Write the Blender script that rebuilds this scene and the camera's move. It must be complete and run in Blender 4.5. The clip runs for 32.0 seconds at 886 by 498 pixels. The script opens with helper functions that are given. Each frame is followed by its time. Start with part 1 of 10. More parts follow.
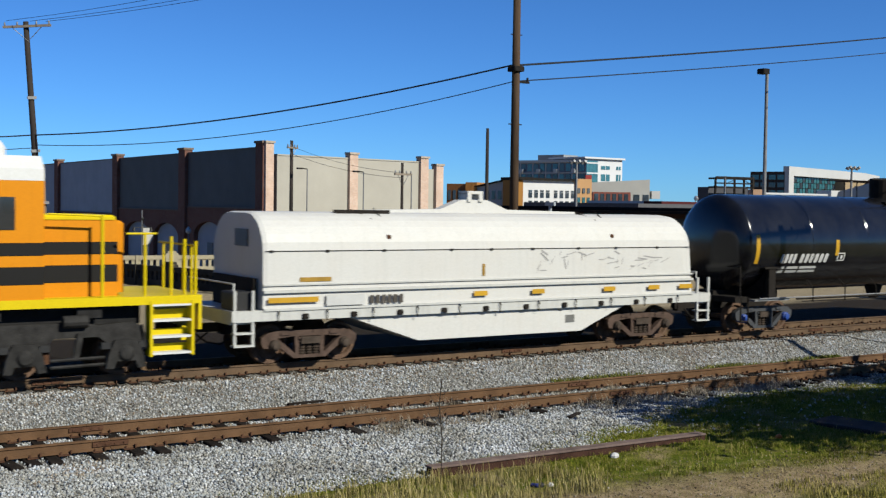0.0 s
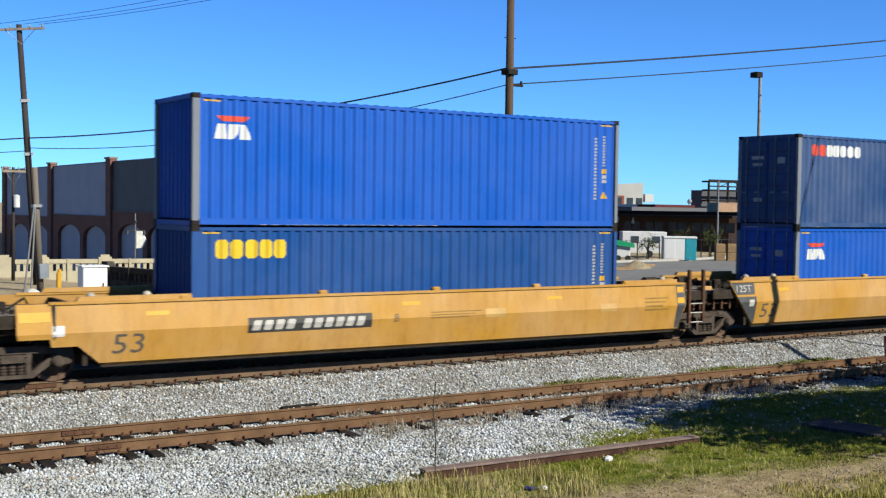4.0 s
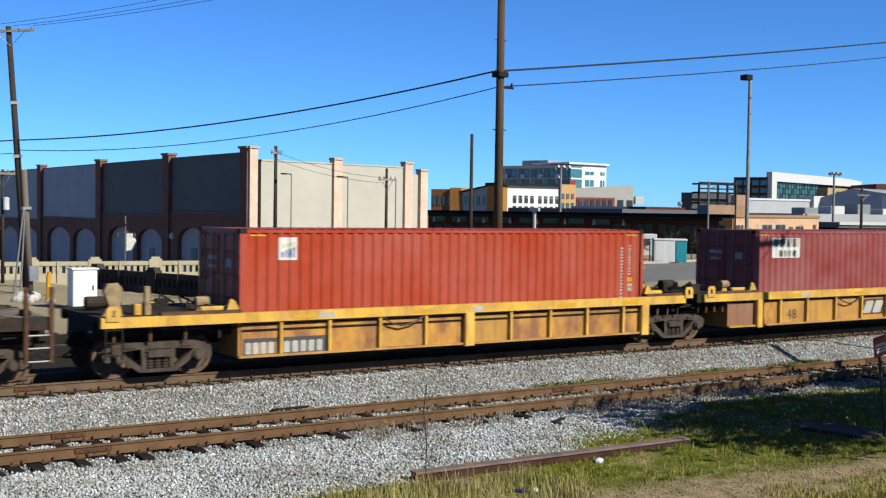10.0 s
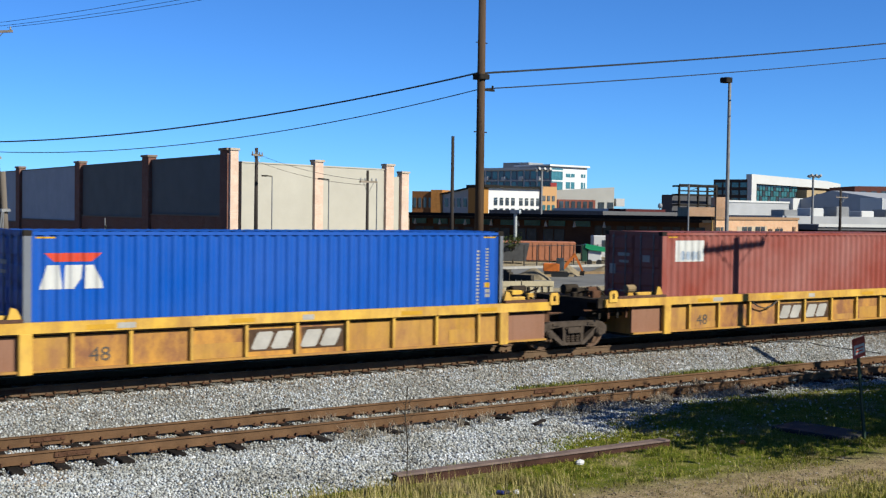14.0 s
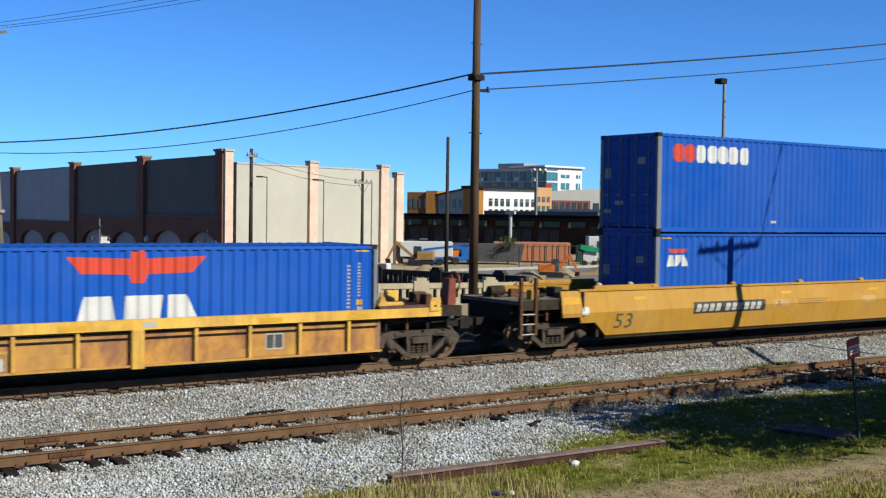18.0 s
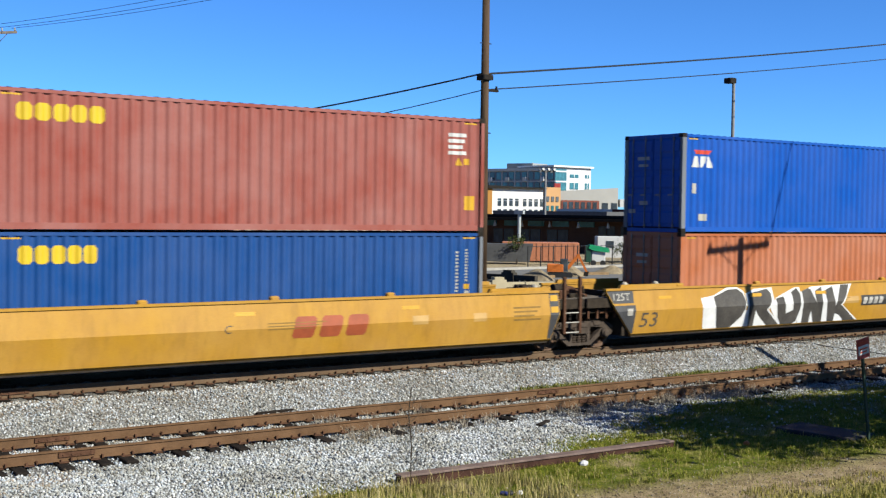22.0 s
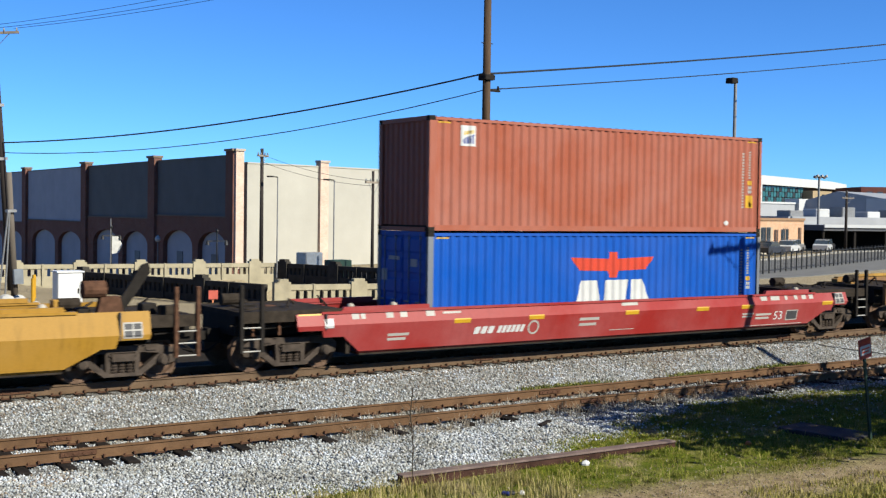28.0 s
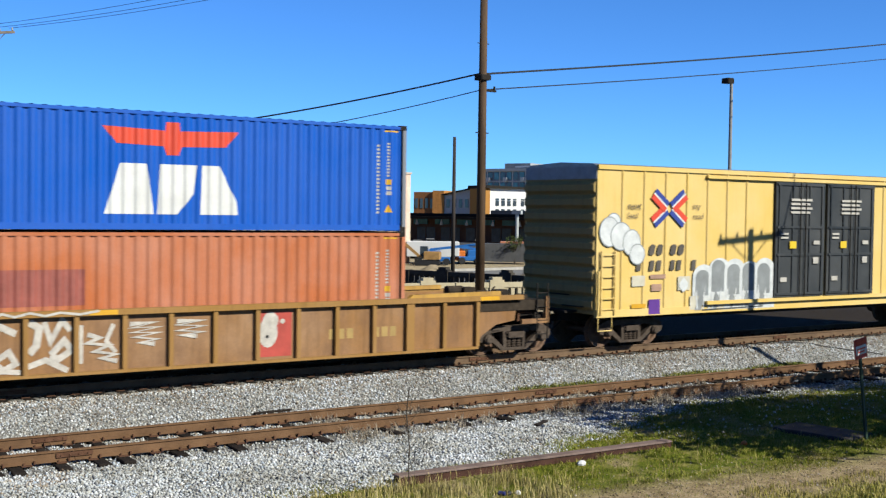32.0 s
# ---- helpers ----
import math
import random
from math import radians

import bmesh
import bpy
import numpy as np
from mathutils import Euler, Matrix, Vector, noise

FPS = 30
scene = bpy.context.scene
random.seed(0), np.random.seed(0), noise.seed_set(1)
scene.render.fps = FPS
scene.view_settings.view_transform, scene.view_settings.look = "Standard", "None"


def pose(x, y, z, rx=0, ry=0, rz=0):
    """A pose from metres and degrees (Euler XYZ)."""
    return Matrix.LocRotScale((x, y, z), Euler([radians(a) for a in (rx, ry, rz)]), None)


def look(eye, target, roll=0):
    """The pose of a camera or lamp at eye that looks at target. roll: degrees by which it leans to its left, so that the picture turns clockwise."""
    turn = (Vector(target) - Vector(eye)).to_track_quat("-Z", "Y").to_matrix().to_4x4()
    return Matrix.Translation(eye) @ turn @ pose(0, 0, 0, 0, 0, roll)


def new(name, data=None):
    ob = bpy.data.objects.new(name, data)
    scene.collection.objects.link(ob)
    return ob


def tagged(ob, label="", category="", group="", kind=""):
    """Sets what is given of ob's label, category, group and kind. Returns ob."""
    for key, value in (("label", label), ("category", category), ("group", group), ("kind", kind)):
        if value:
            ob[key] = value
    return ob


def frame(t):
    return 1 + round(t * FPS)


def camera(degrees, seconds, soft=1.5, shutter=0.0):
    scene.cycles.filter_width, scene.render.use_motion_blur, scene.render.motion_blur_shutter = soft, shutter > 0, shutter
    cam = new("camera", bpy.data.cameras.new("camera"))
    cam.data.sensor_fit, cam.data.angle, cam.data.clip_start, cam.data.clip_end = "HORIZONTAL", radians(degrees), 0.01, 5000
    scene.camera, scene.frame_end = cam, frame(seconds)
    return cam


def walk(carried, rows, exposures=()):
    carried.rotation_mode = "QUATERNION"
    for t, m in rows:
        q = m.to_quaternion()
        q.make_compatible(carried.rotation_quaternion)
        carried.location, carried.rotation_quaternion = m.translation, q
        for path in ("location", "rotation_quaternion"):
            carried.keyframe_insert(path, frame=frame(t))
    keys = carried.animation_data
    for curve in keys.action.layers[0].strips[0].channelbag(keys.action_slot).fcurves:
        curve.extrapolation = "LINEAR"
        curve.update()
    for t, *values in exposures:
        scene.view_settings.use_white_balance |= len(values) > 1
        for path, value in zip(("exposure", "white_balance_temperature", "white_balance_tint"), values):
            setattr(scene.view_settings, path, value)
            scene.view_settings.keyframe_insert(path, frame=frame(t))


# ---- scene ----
# the camera stands beside the line and pans a little
EYE = (0.0, -25.61, 3.73)
cam = camera(41.257, 32.0, soft=1.3, shutter=0.2)
PAN = [
    (0, 32.800, -2.190), (0.5, 32.800, -2.190), (1, 32.800, -2.190), (1.5, 32.919, -2.144), (2, 33.078, -2.130),
    (2.5, 33.078, -2.134), (3, 33.197, -2.093), (3.5, 33.188, -2.052), (4.2, 33.05, -2.03), (5, 32.85, -2.03),
    (5.5, 32.800, -2.040), (6, 32.800, -2.100), (6.5, 32.800, -2.107), (7, 33.037, -2.058), (7.5, 32.800, -2.024),
    (8, 32.800, -2.024), (8.5, 32.800, -2.024), (9, 33.037, -2.016), (9.5, 33.315, -1.966), (10, 33.554, -1.916),
    (10.5, 33.754, -1.903), (11, 33.913, -1.865), (11.5, 34.058, -1.857), (12, 34.161, -1.845), (12.5, 34.274, -1.815),
    (13, 34.354, -1.807), (13.5, 34.433, -1.804), (14, 34.474, -1.800), (14.5, 34.530, -1.776), (15.5, 34.61, -1.763),
    (16.5, 34.659, -1.756), (17, 34.675, -1.754), (17.5, 34.675, -1.754), (18, 34.715, -1.753), (18.5, 34.715, -1.753),
    (19, 34.554, -1.758), (19.5, 34.554, -1.758), (20, 34.554, -1.758), (20.5, 34.594, -1.757), (21, 34.281, -1.768),
    (21.5, 34.274, -1.768), (22, 34.289, -1.768), (22.5, 34.338, -1.766), (23, 33.913, -1.780), (23.5, 33.754, -1.785),
    (24, 33.754, -1.785), (24.5, 33.793, -1.784), (25, 33.953, -1.779), (25.5, 33.913, -1.780), (26.5, 34.02, -1.776),
    (27.5, 34.114, -1.773), (28, 34.210, -1.770), (28.5, 34.225, -1.770), (29, 34.217, -1.770), (29.5, 34.234, -1.769),
    (30, 34.313, -1.766), (30.5, 34.394, -1.764), (31, 34.394, -1.764), (31.5, 34.394, -1.764), (32, 34.394, -1.764)]
ROLL = 0.811


def aim(yaw, pitch):
    a, b = radians(yaw), radians(pitch)
    return (EYE[0] + math.sin(a) * math.cos(b), EYE[1] + math.cos(a) * math.cos(b), EYE[2] + math.sin(b))


# the camera opens up a little once the pale covered wagon has passed
GAIN = 1.06
walk(cam, [(t, look(EYE, aim(yaw, pitch), ROLL)) for t, yaw, pitch in PAN],
     [(t, GAIN + e, 6500, 6) for t, e in ((0, -0.42), (1, -0.54), (2, -0.1), (3, 0.15), (5, 0.12), (7, 0.11), (9, -0.03), (12, -0.07), (15, -0.11), (17, -0.12), (19, -0.02), (21, 0.11), (23, 0.12), (25, 0.06), (28, 0.08), (30, 0.13), (32, 0.08))])

# clear winter daylight: the sun stands behind the camera to its right
SUN_AZ, SUN_EL = 22.0, 35.0    # from the track's normal towards +x; height
TO_SUN = Vector((math.sin(radians(SUN_AZ)) * math.cos(radians(SUN_EL)), -math.cos(radians(SUN_AZ)) * math.cos(radians(SUN_EL)), math.sin(radians(SUN_EL))))
world = bpy.data.worlds.new("sky")
scene.world = world
world.use_nodes = True
wn = world.node_tree
sky = wn.nodes.new("ShaderNodeTexSky")
sky.sky_type, sky.sun_disc = "NISHITA", False
sky.sun_elevation, sky.sun_rotation = radians(SUN_EL), radians(180 - SUN_AZ)
sky.altitude, sky.air_density, sky.dust_density, sky.ozone_density = 100, 0.66, 0.05, 2.0
wn.nodes["Background"].inputs[1].default_value = 0.053
deep = wn.nodes.new("ShaderNodeMix")     # the deep blue of a dry, clear day
deep.data_type, deep.blend_type = "RGBA", "MULTIPLY"
deep.inputs[0].default_value, deep.inputs[7].default_value = 1.0, (0.41, 0.85, 1.46, 1)
wn.links.new(sky.outputs[0], deep.inputs[6])
wn.links.new(deep.outputs[2], wn.nodes["Background"].inputs[0])
sun = new("sun", bpy.data.lights.new("sun", "SUN"))
sun.data.energy, sun.data.angle, sun.data.color = 5.0, radians(0.5), (1.0, 0.95, 0.84)
sun.matrix_world = look((0, 0, 60), tuple(Vector((0, 0, 60)) - TO_SUN))

# ---- materials ----
MATS = {}
BASE_DIM = 0.465    # scales the base colours listed below down, so shade looks deeper at raised exposure


def node_mat(name):
    m = bpy.data.materials.new(name)
    m.use_nodes = True
    return m, m.node_tree.nodes, m.node_tree.links, m.node_tree.nodes["Principled BSDF"]


def ramp(nodes, stops):
    r = nodes.new("ShaderNodeValToRGB")
    while len(r.color_ramp.elements) < len(stops):
        r.color_ramp.elements.new(0.5)
    for e, (p, c) in zip(r.color_ramp.elements, stops):
        e.position, e.color = p, (*c, 1) if len(c) == 3 else c
    return r


def mul(c, k):
    return tuple(min(1.0, x * k) for x in c)


def coords(nodes, links, scale=(1, 1, 1), shift=True):
    """Object coordinates, moved by chance from object to object."""
    tc, mp = nodes.new("ShaderNodeTexCoord"), nodes.new("ShaderNodeMapping")
    mp.inputs["Scale"].default_value = scale
    links.new(tc.outputs["Object"], mp.inputs["Vector"])
    if shift:
        oi, mu = nodes.new("ShaderNodeObjectInfo"), nodes.new("ShaderNodeMath")
        mu.operation = "MULTIPLY"
        mu.inputs[1].default_value = 37.0
        links.new(oi.outputs["Random"], mu.inputs[0])
        links.new(mu.outputs[0], mp.inputs["Location"])
    return mp


def noise_tex(nodes, links, mp, scale, detail=4, rough=0.6):
    n = nodes.new("ShaderNodeTexNoise")
    n.inputs["Scale"].default_value, n.inputs["Detail"].default_value, n.inputs["Roughness"].default_value = scale, detail, rough
    links.new(mp.outputs[0], n.inputs["Vector"])
    return n


def mix(nodes, links, fac, a, b, mode="MIX"):
    x = nodes.new("ShaderNodeMix")
    x.data_type, x.blend_type = "RGBA", mode
    for sock, val in ((x.inputs[0], fac), (x.inputs[6], a), (x.inputs[7], b)):
        if isinstance(val, (int, float)):
            sock.default_value = val
        elif isinstance(val, tuple):
            sock.default_value = (*val, 1)
        else:
            links.new(val, sock)
    return x.outputs[2]


def mat(name, col, rough=0.6, metal=0.0, var=0.18, scale=3.0, fine=40.0, bump=0.15, rnd=0.0, stretch=(1, 1, 1)):
    """A plain worn surface: colour that varies at two scales, with a fine relief."""
    if name in MATS:
        return MATS[name]
    m, nodes, links, b = node_mat(name)
    mp = coords(nodes, links, stretch)
    col = mul(col, BASE_DIM)
    n1, n2 = noise_tex(nodes, links, mp, scale), noise_tex(nodes, links, mp, fine, 3)
    r1 = ramp(nodes, [(0.3, mul(col, 1 - var)), (0.7, mul(col, 1 + var))])
    links.new(n1.outputs[0], r1.inputs[0])
    r2 = ramp(nodes, [(0.3, (1 - var * 0.7,) * 3), (0.7, (1, 1, 1))])
    links.new(n2.outputs[0], r2.inputs[0])
    c = mix(nodes, links, 1.0, r1.outputs[0], r2.outputs[0], "MULTIPLY")
    if rnd:
        oi = nodes.new("ShaderNodeObjectInfo")
        r3 = ramp(nodes, [(0, (1 - rnd,) * 3), (1, (1, 1, 1))])
        links.new(oi.outputs["Random"], r3.inputs[0])
        c = mix(nodes, links, 1.0, c, r3.outputs[0], "MULTIPLY")
    links.new(c, b.inputs["Base Color"])
    b.inputs["Roughness"].default_value, b.inputs["Metallic"].default_value = rough, metal
    b.inputs["Specular IOR Level"].default_value = 0.08 if rough >= 0.7 else 0.3     # dust and rust hardly shine
    if bump:
        bp = nodes.new("ShaderNodeBump")
        bp.inputs["Strength"].default_value, bp.inputs["Distance"].default_value = bump, 0.02
        links.new(n2.outputs[0], bp.inputs["Height"])
        links.new(bp.outputs[0], b.inputs["Normal"])
    MATS[name] = m
    return m


def paint(name, col, rust=0.25, fade=0.25, rough=0.45, grime=0.25, rustcol=(0.12, 0.05, 0.025), blot=0.0):
    """Painted steel that has weathered: faded patches, upright dirt streaks, rust spots."""
    if name in MATS:
        return MATS[name]
    m, nodes, links, b = node_mat(name)
    mp, ms = coords(nodes, links), coords(nodes, links, (7.0, 7.0, 0.35))
    col = mul(col, BASE_DIM)
    n1 = noise_tex(nodes, links, mp, 0.5, 5)
    r1 = ramp(nodes, [(0.35, col), (0.75, tuple(x + (0.55 - x) * fade * 0.5 for x in col))])
    links.new(n1.outputs[0], r1.inputs[0])
    n2 = noise_tex(nodes, links, ms, 1.0, 5, 0.65)
    r2 = ramp(nodes, [(0.5, (0, 0, 0)), (0.78, (grime,) * 3)])
    links.new(n2.outputs[0], r2.inputs[0])
    c = mix(nodes, links, r2.outputs[0], r1.outputs[0], mul(col, 0.35))
    n3 = noise_tex(nodes, links, mp, 4.0, 7, 0.75)
    lo = 0.78 - 0.2 * rust
    r3 = ramp(nodes, [(lo, (0, 0, 0)), (lo + 0.05, (0.9, 0.9, 0.9))])
    links.new(n3.outputs[0], r3.inputs[0])
    c = mix(nodes, links, r3.outputs[0], c, rustcol)
    if blot:     # broad rusty stains that run down
        nb = noise_tex(nodes, links, coords(nodes, links, (1.6, 1.6, 0.9)), 1.0, 6, 0.7)
        rb = ramp(nodes, [(0.40, (0, 0, 0)), (0.66, (blot,) * 3)])
        links.new(nb.outputs[0], rb.inputs[0])
        c = mix(nodes, links, rb.outputs[0], c, mul(rustcol, 0.7))
    n4 = noise_tex(nodes, links, mp, 30.0, 3)
    r4 = ramp(nodes, [(0.3, (0.88,) * 3), (0.7, (1, 1, 1))])
    links.new(n4.outputs[0], r4.inputs[0])
    c = mix(nodes, links, 1.0, c, r4.outputs[0], "MULTIPLY")
    links.new(c, b.inputs["Base Color"])
    rr = ramp(nodes, [(0.3, (rough - 0.08,) * 3), (0.7, (rough + 0.15,) * 3)])
    links.new(n1.outputs[0], rr.inputs[0])
    links.new(rr.outputs[0], b.inputs["Roughness"])
    b.inputs["Specular IOR Level"].default_value = 0.15
    bp = nodes.new("ShaderNodeBump")
    bp.inputs["Strength"].default_value, bp.inputs["Distance"].default_value = 0.25, 0.01
    links.new(n3.outputs[0], bp.inputs["Height"])
    links.new(bp.outputs[0], b.inputs["Normal"])
    MATS[name] = m
    return m


def brick_mat(name, col, col2, mortar, scale=1.0):
    if name in MATS:
        return MATS[name]
    m, nodes, links, b = node_mat(name)
    tc, sep, com = nodes.new("ShaderNodeTexCoord"), nodes.new("ShaderNodeSeparateXYZ"), nodes.new("ShaderNodeCombineXYZ")
    links.new(tc.outputs["Object"], sep.inputs[0])
    add = nodes.new("ShaderNodeMath")
    links.new(sep.outputs[0], add.inputs[0])
    links.new(sep.outputs[1], add.inputs[1])
    links.new(add.outputs[0], com.inputs[0])
    links.new(sep.outputs[2], com.inputs[1])
    t = nodes.new("ShaderNodeTexBrick")
    t.inputs["Scale"].default_value = scale
    t.inputs["Brick Width"].default_value, t.inputs["Row Height"].default_value, t.inputs["Mortar Size"].default_value = 0.21, 0.075, 0.008
    t.inputs["Color1"].default_value, t.inputs["Color2"].default_value, t.inputs["Mortar"].default_value = (*col, 1), (*col2, 1), (*mortar, 1)
    links.new(com.outputs[0], t.inputs["Vector"])
    n = noise_tex(nodes, links, com, 0.8, 5)
    r = ramp(nodes, [(0.3, (0.54,) * 3), (0.7, (0.72,) * 3)])
    links.new(n.outputs[0], r.inputs[0])
    links.new(mix(nodes, links, 1.0, t.outputs[0], r.outputs[0], "MULTIPLY"), b.inputs["Base Color"])
    b.inputs["Roughness"].default_value, b.inputs["Specular IOR Level"].default_value = 0.85, 0.1
    MATS[name] = m
    return m


def island_mat(name, cols, rough=0.9, trans=0.0):
    """Small loose pieces in one mesh: each takes one of a range of colours."""
    if name in MATS:
        return MATS[name]
    m, nodes, links, b = node_mat(name)
    g = nodes.new("ShaderNodeNewGeometry")
    r = ramp(nodes, [(i / max(1, len(cols) - 1), c) for i, c in enumerate(cols)])
    links.new(g.outputs["Random Per Island"], r.inputs[0])
    n = noise_tex(nodes, links, coords(nodes, links, shift=False), 0.9, 6, 0.65)    # paler and dirtier patches
    q = ramp(nodes, [(0.33, (0.40, 0.385, 0.355)), (0.5, (0.57, 0.57, 0.56)), (0.66, (0.655, 0.67, 0.70))])
    links.new(n.outputs[0], q.inputs[0])
    links.new(mix(nodes, links, 1.0, r.outputs[0], q.outputs[0], "MULTIPLY"), b.inputs["Base Color"])
    b.inputs["Roughness"].default_value, b.inputs["Specular IOR Level"].default_value = rough, 0.1
    MATS[name] = m
    return m


def glass_mat(name, col, rough=0.06):
    """Window glass that shows the sky and hides a dark room."""
    if name in MATS:
        return MATS[name]
    m, nodes, links, b = node_mat(name)
    mp = coords(nodes, links)
    n = noise_tex(nodes, links, mp, 1.3, 3)
    r = ramp(nodes, [(0.3, mul(col, 0.7)), (0.7, mul(col, 1.3))])
    links.new(n.outputs[0], r.inputs[0])
    links.new(r.outputs[0], b.inputs["Base Color"])
    b.inputs["Roughness"].default_value = rough
    b.inputs["IOR"].default_value = 1.6
    MATS[name] = m
    return m


STEEL = mat("worn_dark_steel", (0.032, 0.027, 0.023), 0.8, 0.0, 0.3, 5)
FRAME = mat("bogie_cast_iron", (0.105, 0.08, 0.063), 0.75, 0.0, 0.35, 6, 50, 0.3)
SPRINGM = mat("spring_iron", (0.075, 0.055, 0.042), 0.8, 0.0, 0.35, 8, 50, 0.3)
RUST = mat("rusty_iron", (0.15, 0.075, 0.045), 0.85, 0.0, 0.35, 7, 60, 0.4)
BLACK = mat("black_rubber", (0.02, 0.02, 0.021), 0.6, 0.0, 0.3)
WHEELM = mat("wheel_iron", (0.20, 0.125, 0.085), 0.7, 0.0, 0.35, 6)
WHITE = mat("white_lettering", (0.78, 0.78, 0.76), 0.55, 0, 0.08, 2, 20, 0)
YELLOW = mat("yellow_decal", (0.75, 0.42, 0.02), 0.5, 0, 0.1, 2, 20, 0)
REDLOGO = mat("red_lettering", (0.75, 0.07, 0.03), 0.5, 0, 0.1, 2, 20, 0)
SIGNYEL = mat("yellow_lettering", (0.8, 0.55, 0.02), 0.5, 0, 0.08, 2, 20, 0)
BLACKP = mat("black_lettering", (0.025, 0.025, 0.027), 0.5, 0, 0.2, 2, 20, 0)
BLUEP = mat("blue_lettering", (0.03, 0.06, 0.32), 0.5, 0, 0.1, 2, 20, 0)
GREYP = mat("grey_stencil", (0.10, 0.085, 0.07), 0.6, 0, 0.2, 2, 20, 0)
DULLW = mat("dull_white_lettering", (0.55, 0.52, 0.47), 0.6, 0, 0.15, 2, 20, 0)

# ---- building kit ----
class M:
    """A mesh in the making."""

    def __init__(self):
        self.v, self.f, self.smooth = [], [], False

    def add(self, verts, faces):
        n = len(self.v)
        self.v += [tuple(p) for p in verts]
        self.f += [tuple(i + n for i in q) for q in faces]
        return self

    def box(self, x0, x1, y0, y1, z0, z1):
        return self.add([(x0, y0, z0), (x1, y0, z0), (x1, y1, z0), (x0, y1, z0), (x0, y0, z1), (x1, y0, z1), (x1, y1, z1), (x0, y1, z1)],
                        [(3, 2, 1, 0), (4, 5, 6, 7), (0, 1, 5, 4), (1, 2, 6, 5), (2, 3, 7, 6), (3, 0, 4, 7)])

    def cbox(self, x0, x1, y0, y1, z0, z1, c=0.02):
        """A box with its upright and top edges cut off."""
        a = [(x0 + c, y0), (x1 - c, y0), (x1, y0 + c), (x1, y1 - c), (x1 - c, y1), (x0 + c, y1), (x0, y1 - c), (x0, y0 + c)]
        mx, my = (x0 + x1) / 2, (y0 + y1) / 2
        t = [(mx + (x - mx) * (1 - 2 * c / max(x1 - x0, 4 * c)), my + (y - my) * (1 - 2 * c / max(y1 - y0, 4 * c))) for x, y in a]
        vs = [(*p, z0) for p in a] + [(*p, z1 - c) for p in a] + [(*p, z1) for p in t]
        fs = [tuple(reversed(range(8))), tuple(range(16, 24))]
        for k in (0, 8):
            fs += [(k + i, k + (i + 1) % 8, k + 8 + (i + 1) % 8, k + 8 + i) for i in range(8)]
        return self.add(vs, fs)

    def prism(self, pts, axis, a0, a1):
        """A flat outline drawn out along an axis: x takes (y, z), y takes (x, z), z takes (x, y)."""
        put = {"x": lambda p, a: (a, p[0], p[1]), "y": lambda p, a: (p[0], a, p[1]), "z": lambda p, a: (p[0], p[1], a)}[axis]
        area = sum(p[0] * q[1] - q[0] * p[1] for p, q in zip(pts, pts[1:] + pts[:1]))
        if (area > 0) != (axis != "y"):
            pts = pts[::-1]
        n = len(pts)
        vs = [put(p, a0) for p in pts] + [put(p, a1) for p in pts]
        fs = [tuple(reversed(range(n))), tuple(range(n, 2 * n))] + [(i, (i + 1) % n, n + (i + 1) % n, n + i) for i in range(n)]
        return self.add(vs, fs)

    def cyl(self, p0, p1, r, n=10, r2=None):
        p0, p1 = Vector(p0), Vector(p1)
        r2 = r if r2 is None else r2
        q = (p1 - p0).to_track_quat("Z", "Y")
        ring = [q @ Vector((math.cos(2 * math.pi * i / n), math.sin(2 * math.pi * i / n), 0)) for i in range(n)]
        vs = [p0 + d * r for d in ring] + [p1 + d * r2 for d in ring]
        return self.add(vs, [tuple(reversed(range(n))), tuple(range(n, 2 * n))] + [(i, (i + 1) % n, n + (i + 1) % n, n + i) for i in range(n)])

    def tube(self, pts, r, n=6):
        """One bent bar through all the points."""
        pts = [Vector(p) for p in pts]
        vs, fs = [], []
        for i, p in enumerate(pts):
            q = (pts[min(i + 1, len(pts) - 1)] - pts[max(i - 1, 0)]).to_track_quat("Z", "Y")
            vs += [p + q @ Vector((r * math.cos(2 * math.pi * k / n), r * math.sin(2 * math.pi * k / n), 0)) for k in range(n)]
        for i in range(len(pts) - 1):
            fs += [(i * n + k, i * n + (k + 1) % n, (i + 1) * n + (k + 1) % n, (i + 1) * n + k) for k in range(n)]
        fs += [tuple(reversed(range(n))), tuple(range((len(pts) - 1) * n, len(pts) * n))]
        return self.add(vs, fs)

    def lathe(self, prof, axis="x", n=24, c=(0, 0, 0)):
        """Rings of (place along the axis, radius)."""
        vs, fs = [], []
        for a, r in prof:
            for i in range(n):
                u, w = r * math.cos(2 * math.pi * i / n), r * math.sin(2 * math.pi * i / n)
                vs.append({"x": (a, u, w), "y": (w, a, u), "z": (u, w, a)}[axis])
        vs = [(x + c[0], y + c[1], z + c[2]) for x, y, z in vs]
        for k in range(len(prof) - 1):
            fs += [(k * n + i, k * n + (i + 1) % n, (k + 1) * n + (i + 1) % n, (k + 1) * n + i) for i in range(n)]
        fs += [tuple(reversed(range(n))), tuple(range((len(prof) - 1) * n, len(prof) * n))]
        return self.add(vs, fs)

    def mesh(self, name):
        me = bpy.data.meshes.new(name)
        me.from_pydata(self.v, [], self.f)
        if self.smooth:
            me.polygons.foreach_set("use_smooth", [True] * len(me.polygons))
        me.update()
        return me


